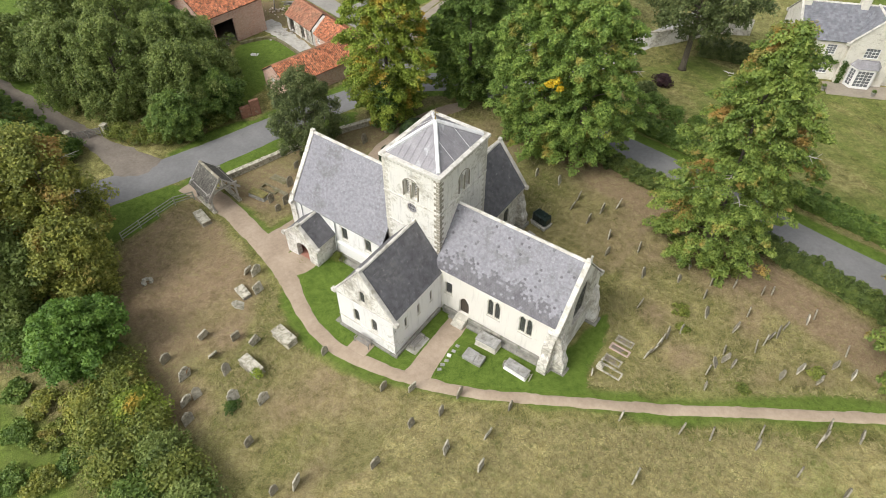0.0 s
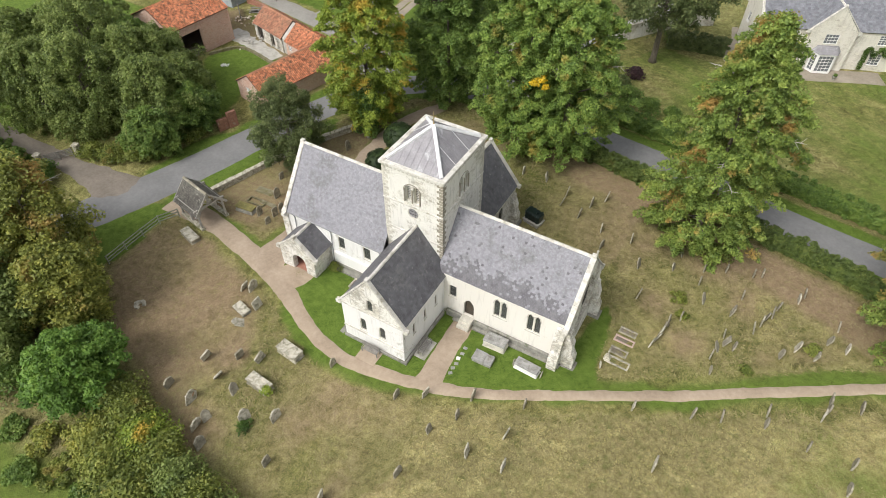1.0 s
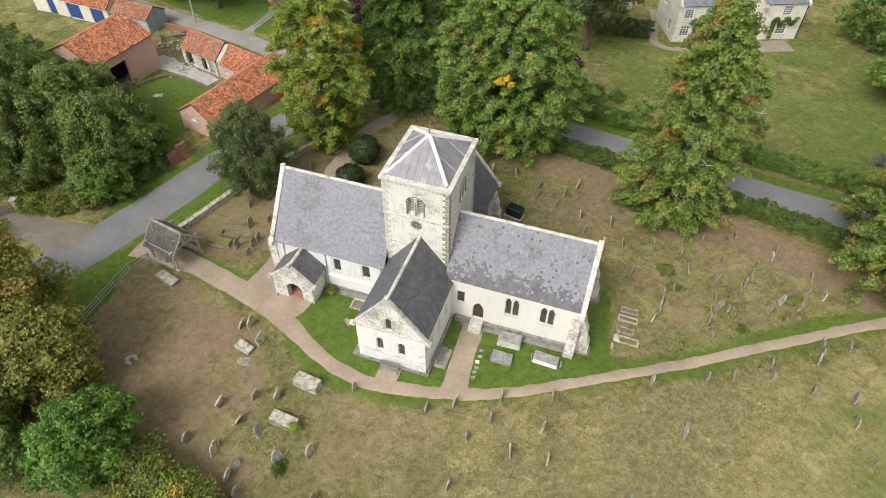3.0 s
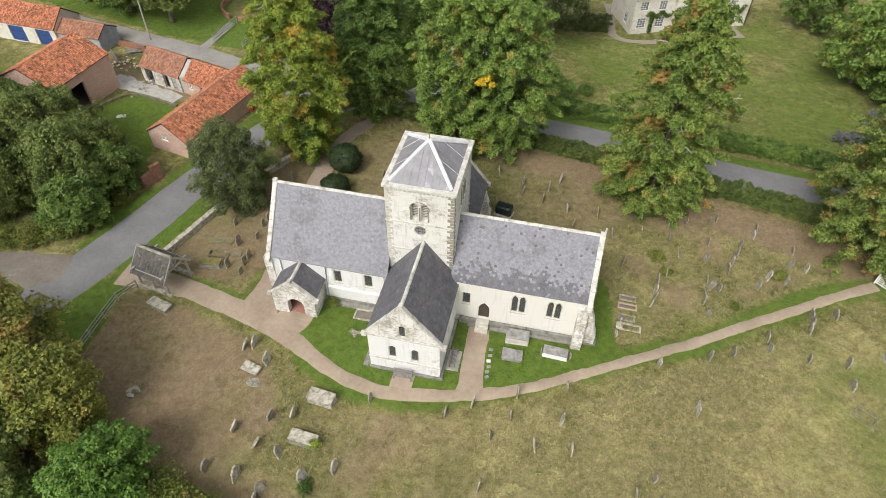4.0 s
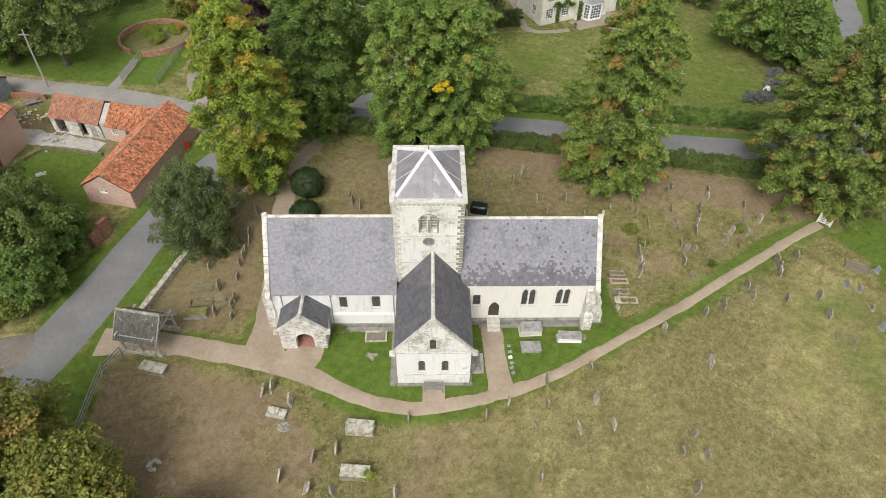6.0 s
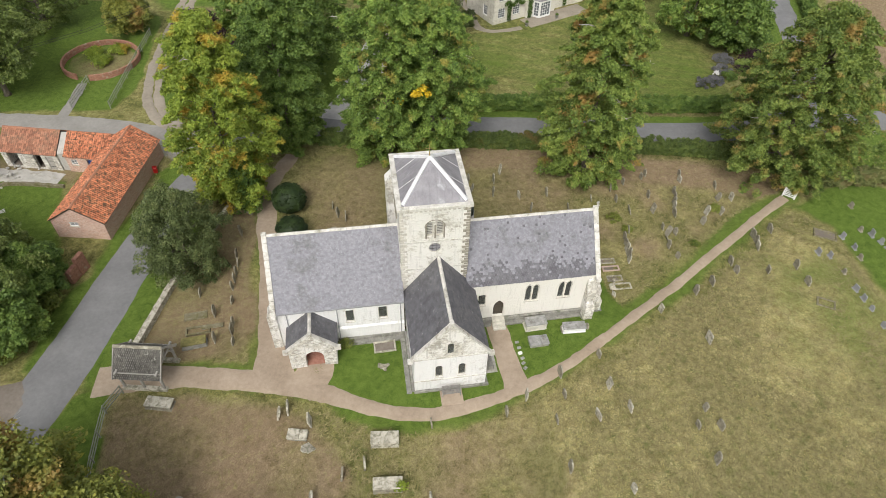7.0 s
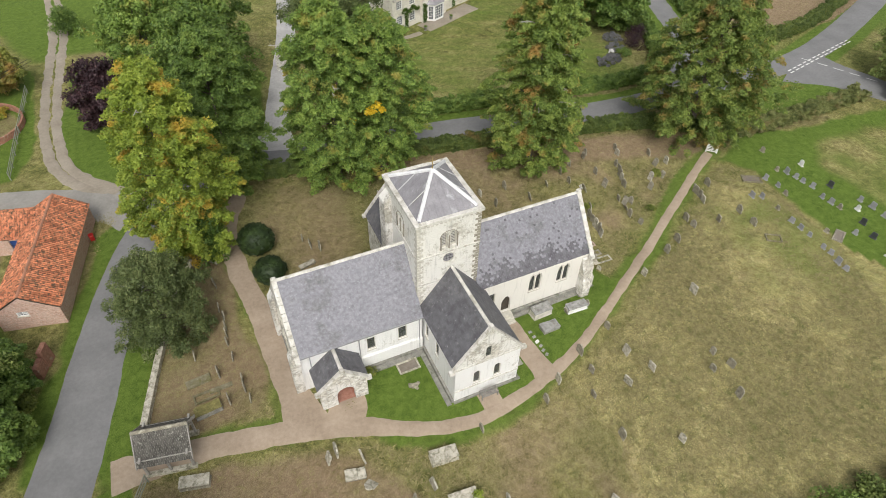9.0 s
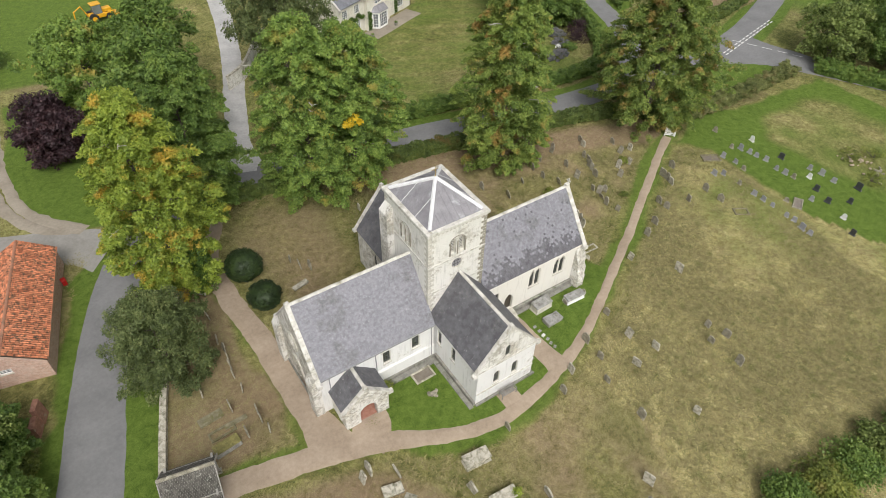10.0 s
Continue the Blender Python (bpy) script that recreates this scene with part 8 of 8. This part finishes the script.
# ---- round brick garden by the farm lane ----
ob = empty("round_garden", "round red-brick walled garden bed with weeds", "garden wall", at_ground(-39.8, 48.7))
for k in range(36):
    a = math.tau * k / 36
    if 25 <= k <= 26:
        continue
    part("wall_length", box((-0.45, -0.14, -0.1), (0.45, 0.14, 0.80), pose(5.0 * math.cos(a), 5.0 * math.sin(a), 0, 0, 0, math.degrees(a) + 90), 0.03), BRICK_OLD, ob)
for i, (x, y) in enumerate(((-41, 50.5), (-38, 51), (-39.5, 48))):
    shrub("yellow-green weedy shrub inside the round garden", x, y, 1.4, 1.4, LEAF_TURNING, 170 + i, group="round garden weeds")

# ---- the stone house ----
house = empty("house", "pale stone country house with slate roofs and white windows", "house", pose(17.2, 53.4, 0, 0, 0, 23.0))


def house_part(obs):
    for o in obs:
        o.parent = house


before = set(bpy.data.objects)
F = ((0, 0), (18.3, 0))
wins = [("square", 1.5, 0.9, 1.3, 1.5), ("square", 4.35, 0.9, 1.3, 1.5), ("square", 1.5, 3.5, 1.2, 1.3), ("square", 4.35, 3.5, 1.2, 1.3), ("square", 15.6, 0.8, 1.5, 1.6), ("square", 15.6, 3.6, 1.3, 1.3), ("square", 8.9, 3.7, 1.7, 1.3)]
G = ((6.1, -0.6), (11.7, -0.6))
wall("wall", None, HOUSE_STONE, (0, 0), (6.1, 0), 5.5, [arch(*w) for w in wins[:4]], thick=0.5)
wall("wall", None, HOUSE_STONE, (11.7, 0), (18.3, 0), 5.5, [arch(w[0], w[1] - 11.7, *w[2:]) for w in wins[4:6]], thick=0.5)
wall("wall", None, HOUSE_STONE, *G, [(0, 5.5), (2.8, 8.6), (5.6, 5.5)], [arch("square", 2.8, 3.7, 1.7, 1.3), arch("square", 2.8, 0.2, 2.2, 2.3)], thick=0.5)
wall("wall", None, HOUSE_STONE, (18.3, 0), (18.3, 7.5), [(0, 5.5), (3.75, 8.4), (7.5, 5.5)], [], thick=0.5)
wall("wall", None, HOUSE_STONE, (0, 7.5), (0, 0), [(0, 5.5), (3.75, 8.4), (7.5, 5.5)], [arch("square", 2.2, 3.4, 1.1, 1.3), arch("square", 5.2, 0.9, 1.1, 1.5)], thick=0.5)
wall("wall", None, HOUSE_STONE, (18.3, 7.5), (0, 7.5), 5.5, [], thick=0.5)
wall("wall", None, HOUSE_STONE, (6.1, 1.0), (6.1, -0.6), 5.5, [], thick=0.45)
wall("wall", None, HOUSE_STONE, (11.7, -0.6), (11.7, 1.0), 5.5, [], thick=0.45)
for w in wins[:4]:
    window(None, (0, 0), (6.1, 0), *w, frame_mat=WHITE_PAINT, pane_mat=GLASS_CLEAR, bars=(3, 4), sill_mat=DRESSED)
for w in wins[4:6]:
    window(None, (11.7, 0), (18.3, 0), w[0], w[1] - 11.7, *w[2:], frame_mat=WHITE_PAINT, pane_mat=GLASS_CLEAR, bars=(3, 4), sill_mat=DRESSED)
window(None, *G, "square", 2.8, 3.7, 1.7, 1.3, frame_mat=WHITE_PAINT, pane_mat=GLASS_CLEAR, bars=(4, 3), sill_mat=DRESSED)
window(None, (0, 7.5), (0, 0), "square", 2.2, 3.4, 1.1, 1.3, frame_mat=WHITE_PAINT, pane_mat=GLASS_CLEAR, bars=(3, 4))
window(None, (0, 7.5), (0, 0), "square", 5.2, 0.9, 1.1, 1.5, frame_mat=WHITE_PAINT, pane_mat=GLASS_CLEAR, bars=(3, 4))
for p, q, w in (((7.2, -0.6), (7.8, -1.6), 0.85), ((7.8, -1.6), (10.0, -1.6), 1.9), ((10.0, -1.6), (10.6, -0.6), 0.85)):   # canted bay
    Lb = math.dist(p, q)
    wall("bay_wall", None, WHITE_PAINT, p, q, 2.75, [arch("square", Lb / 2, 0.3, w, 2.2)], thick=0.16)
    window(None, p, q, "square", Lb / 2, 0.3, w, 2.2, depth=0.08, frame_mat=WHITE_PAINT, pane_mat=GLASS_CLEAR, bars=(4 if w > 1 else 2, 5), sill=False, name="bay_window")
bm = bmesh.new()
lo = [(7.05, -0.6, 2.754), (7.7, -1.75, 2.754), (10.1, -1.75, 2.754), (10.75, -0.6, 2.754)]
up = [(7.6, -0.6, 3.5), (8.05, -0.95, 3.5), (9.75, -0.95, 3.5), (10.2, -0.6, 3.5)]
va, vb = [bm.verts.new(p) for p in lo], [bm.verts.new(p) for p in up]
for i in range(4):
    j = (i + 1) % 4
    bm.faces.new((va[i], va[j], vb[j], vb[i]))
bm.faces.new(va[::-1])
bm.faces.new(vb)
part("bay_roof", bm, LEAD, None)
gable_roof(None, (0.1, 3.75), (18.2, 3.75), 3.75, 3.75, 5.52, 8.5, SLATE_HOUSE, over=0.3, seed=400, course=0.26, piece=0.34)
gable_roof(None, (8.9, 3.9), (8.9, -0.45), 2.8, 2.8, 5.52, 8.62, SLATE_HOUSE, over=0.2, seed=410, course=0.26, piece=0.34)
coping(None, (8.9, -0.6, 8.64), (5.9, -0.6, 5.4), (11.9, -0.6, 5.4), (0, -1, 0), width=0.36, overlap=0.1)
coping(None, (18.3, 3.75, 8.5), (18.3, -0.25, 5.4), (18.3, 7.75, 5.4), (1, 0, 0), width=0.36, overlap=0.1)
coping(None, (0, 3.75, 8.5), (0, -0.25, 5.4), (0, 7.75, 5.4), (-1, 0, 0), width=0.36, overlap=0.1)
for x, y in ((0.6, 3.75), (7.2, 3.75), (17.6, 3.75)):
    bm = box((x - 0.45, y - 0.6, 7.6), (x + 0.45, y + 0.6, 10.0), None, 0.04)
    add_box(bm, (x - 0.52, y - 0.67, 9.9), (x + 0.52, y + 0.67, 10.1), None, 0.03)
    for k in (-0.3, 0.3):
        add_tube(bm, [(x, y + k, 10.1), (x, y + k, 10.55)], [0.16, 0.13], 9)
    part("chimney", bm, HOUSE_STONE, None)
bm = bmesh.new()
add_tube(bm, [(18.2, -0.12, 5.3), (18.2, -0.12, 0.1)], [0.06, 0.06], 7)
part("downpipe", bm, BLACK_IRON, None)
leaf_rng = np.random.RandomState(9)
leaf_cloud("ivy", [(14.0 + 0.22 * k, -0.12, 2.75 + 0.5 * math.sin(k * 0.9)) for k in range(16)] + [(6.4 + 0.1 * (k % 3), -0.75, 0.3 + 0.3 * k) for k in range(10)] + [(14.1, -0.1, 0.4 + 0.3 * k) for k in range(9)] + [(2.2 + 0.22 * k, -0.14, 2.9 + 0.35 * math.sin(k * 0.8)) for k in range(16)] + [(2.9, -0.12, 0.4 + 0.3 * k) for k in range(8)], np.full(59, 0.36), 90, 0.16, IVY, None, leaf_rng, label="green creeper on the wall")
house_part([o for o in bpy.data.objects if o not in before and o.parent is None])
tagged(part("terrace", box((5.4, -3.7, -0.1), (17.2, -0.65, 0.08), pose(16.6, 53.3, 0, 0, 0, 23.0), 0.02), TRACK, None), "pale stone terrace before the house", "terrace", kind="structure")
tagged(ribbon("pavement", [(13.8, 63), (14.6, 57.5), (14.4, 52.4), (17.5, 51.2), (21.5, 52.2)], 1.3, 0.03, TRACK, "curved pale stone path round the house", "path"), kind="structure")


def urn(x, y):
    ob = empty("garden_urn", "dark stone planter urn with a clipped plant on the terrace", "urn", at_ground(x, y), "terrace urns")
    bm = bmesh.new()
    add_tube(bm, [(0, 0, 0.0), (0, 0, 0.12), (0, 0, 0.2), (0, 0, 0.45), (0, 0, 0.6)], [0.22, 0.2, 0.1, 0.26, 0.30], 12)
    part("bowl", bm, PLINTH, ob)
    leaf_cloud("plant", [(0, 0, 0.78)], [0.28], 160, 0.12, LEAF_GREEN, ob, np.random.RandomState(4))


urn(22.4, 52.6)
urn(27.8, 54.6)

# ---- road markings at the junction ----
for row, off in ((0, 0.0), (1, 0.55)):
    for k in range(13):
        t = (k + 0.5) / 13
        x, y = 64.0 + 17.0 * t, 17.9 + 3.9 * t + off
        tagged(part("road_marking", box((-0.42, -0.10, 0), (0.42, 0.10, 0.012), pose(x, y, float(ground_z(x, y)) + 0.075, 0, 0, 13)), ROAD_PAINT, None), "short worn white dash of a give-way line", "road marking", "give-way lines", "structure")
for k in range(5):
    x, y = 69.5 + 1.0 * k, 20.0 - 2.0 * k
    tagged(part("road_marking", box((-0.75, -0.06, 0), (0.75, 0.06, 0.012), pose(x, y, float(ground_z(x, y)) + 0.085, 0, 0, -62)), ROAD_PAINT, None), "thin worn white centre line dash", "road marking", "centre lines", "structure")


def digger(x, y, turn):
    """A small yellow backhoe: chassis, cab, four wheels, front bucket and rear arm."""
    ob = empty("digger", "yellow backhoe digger parked in the far field", "digger", at_ground(x, y, turn))
    part("chassis", box((-1.7, -0.7, 0.6), (1.7, 0.7, 1.25), None, 0.08), YELLOW_PAINT, ob)
    part("bonnet", box((0.5, -0.55, 1.25), (1.9, 0.55, 1.85), None, 0.1), YELLOW_PAINT, ob)
    part("cab", box((-0.9, -0.7, 1.25), (0.45, 0.7, 2.7), None, 0.1), GLASS_CLEAR, ob)
    part("cab_roof", box((-1.0, -0.78, 2.704), (0.55, 0.78, 2.82), None, 0.04), YELLOW_PAINT, ob)
    for sx, r in ((-1.1, 0.75), (1.3, 0.55)):
        for sy in (-0.85, 0.85):
            bm = bmesh.new()
            add_tube(bm, [(sx, sy - 0.2, r), (sx, sy + 0.2, r)], [r, r], 18)
            wheel = part("wheel", bm, RUBBER, ob)
            bm = bmesh.new()
            add_tube(bm, [(sx, sy - 0.21, r), (sx, sy + 0.21, r)], [r * 0.5, r * 0.5], 14)
            part("rim", bm, YELLOW_PAINT, wheel)
    part("bucket", box((2.3, -1.0, 0.15), (2.9, 1.0, 0.75), None, 0.08), YELLOW_PAINT, ob)
    bm = bmesh.new()
    for sy in (-0.6, 0.6):
        add_tube(bm, [(0.9, sy, 1.5), (2.1, sy, 1.2), (2.5, sy, 0.6)], [0.1, 0.1, 0.08], 6)
    part("loader_arm", bm, YELLOW_PAINT, ob)
    bm = bmesh.new()
    add_tube(bm, [(-1.7, 0, 1.1), (-2.4, 0, 2.8), (-3.6, 0, 2.2), (-3.7, 0, 0.8)], [0.16, 0.14, 0.12, 0.09], 6)
    part("rear_arm", bm, YELLOW_PAINT, ob)


digger(-12.2, 81.3, 8)
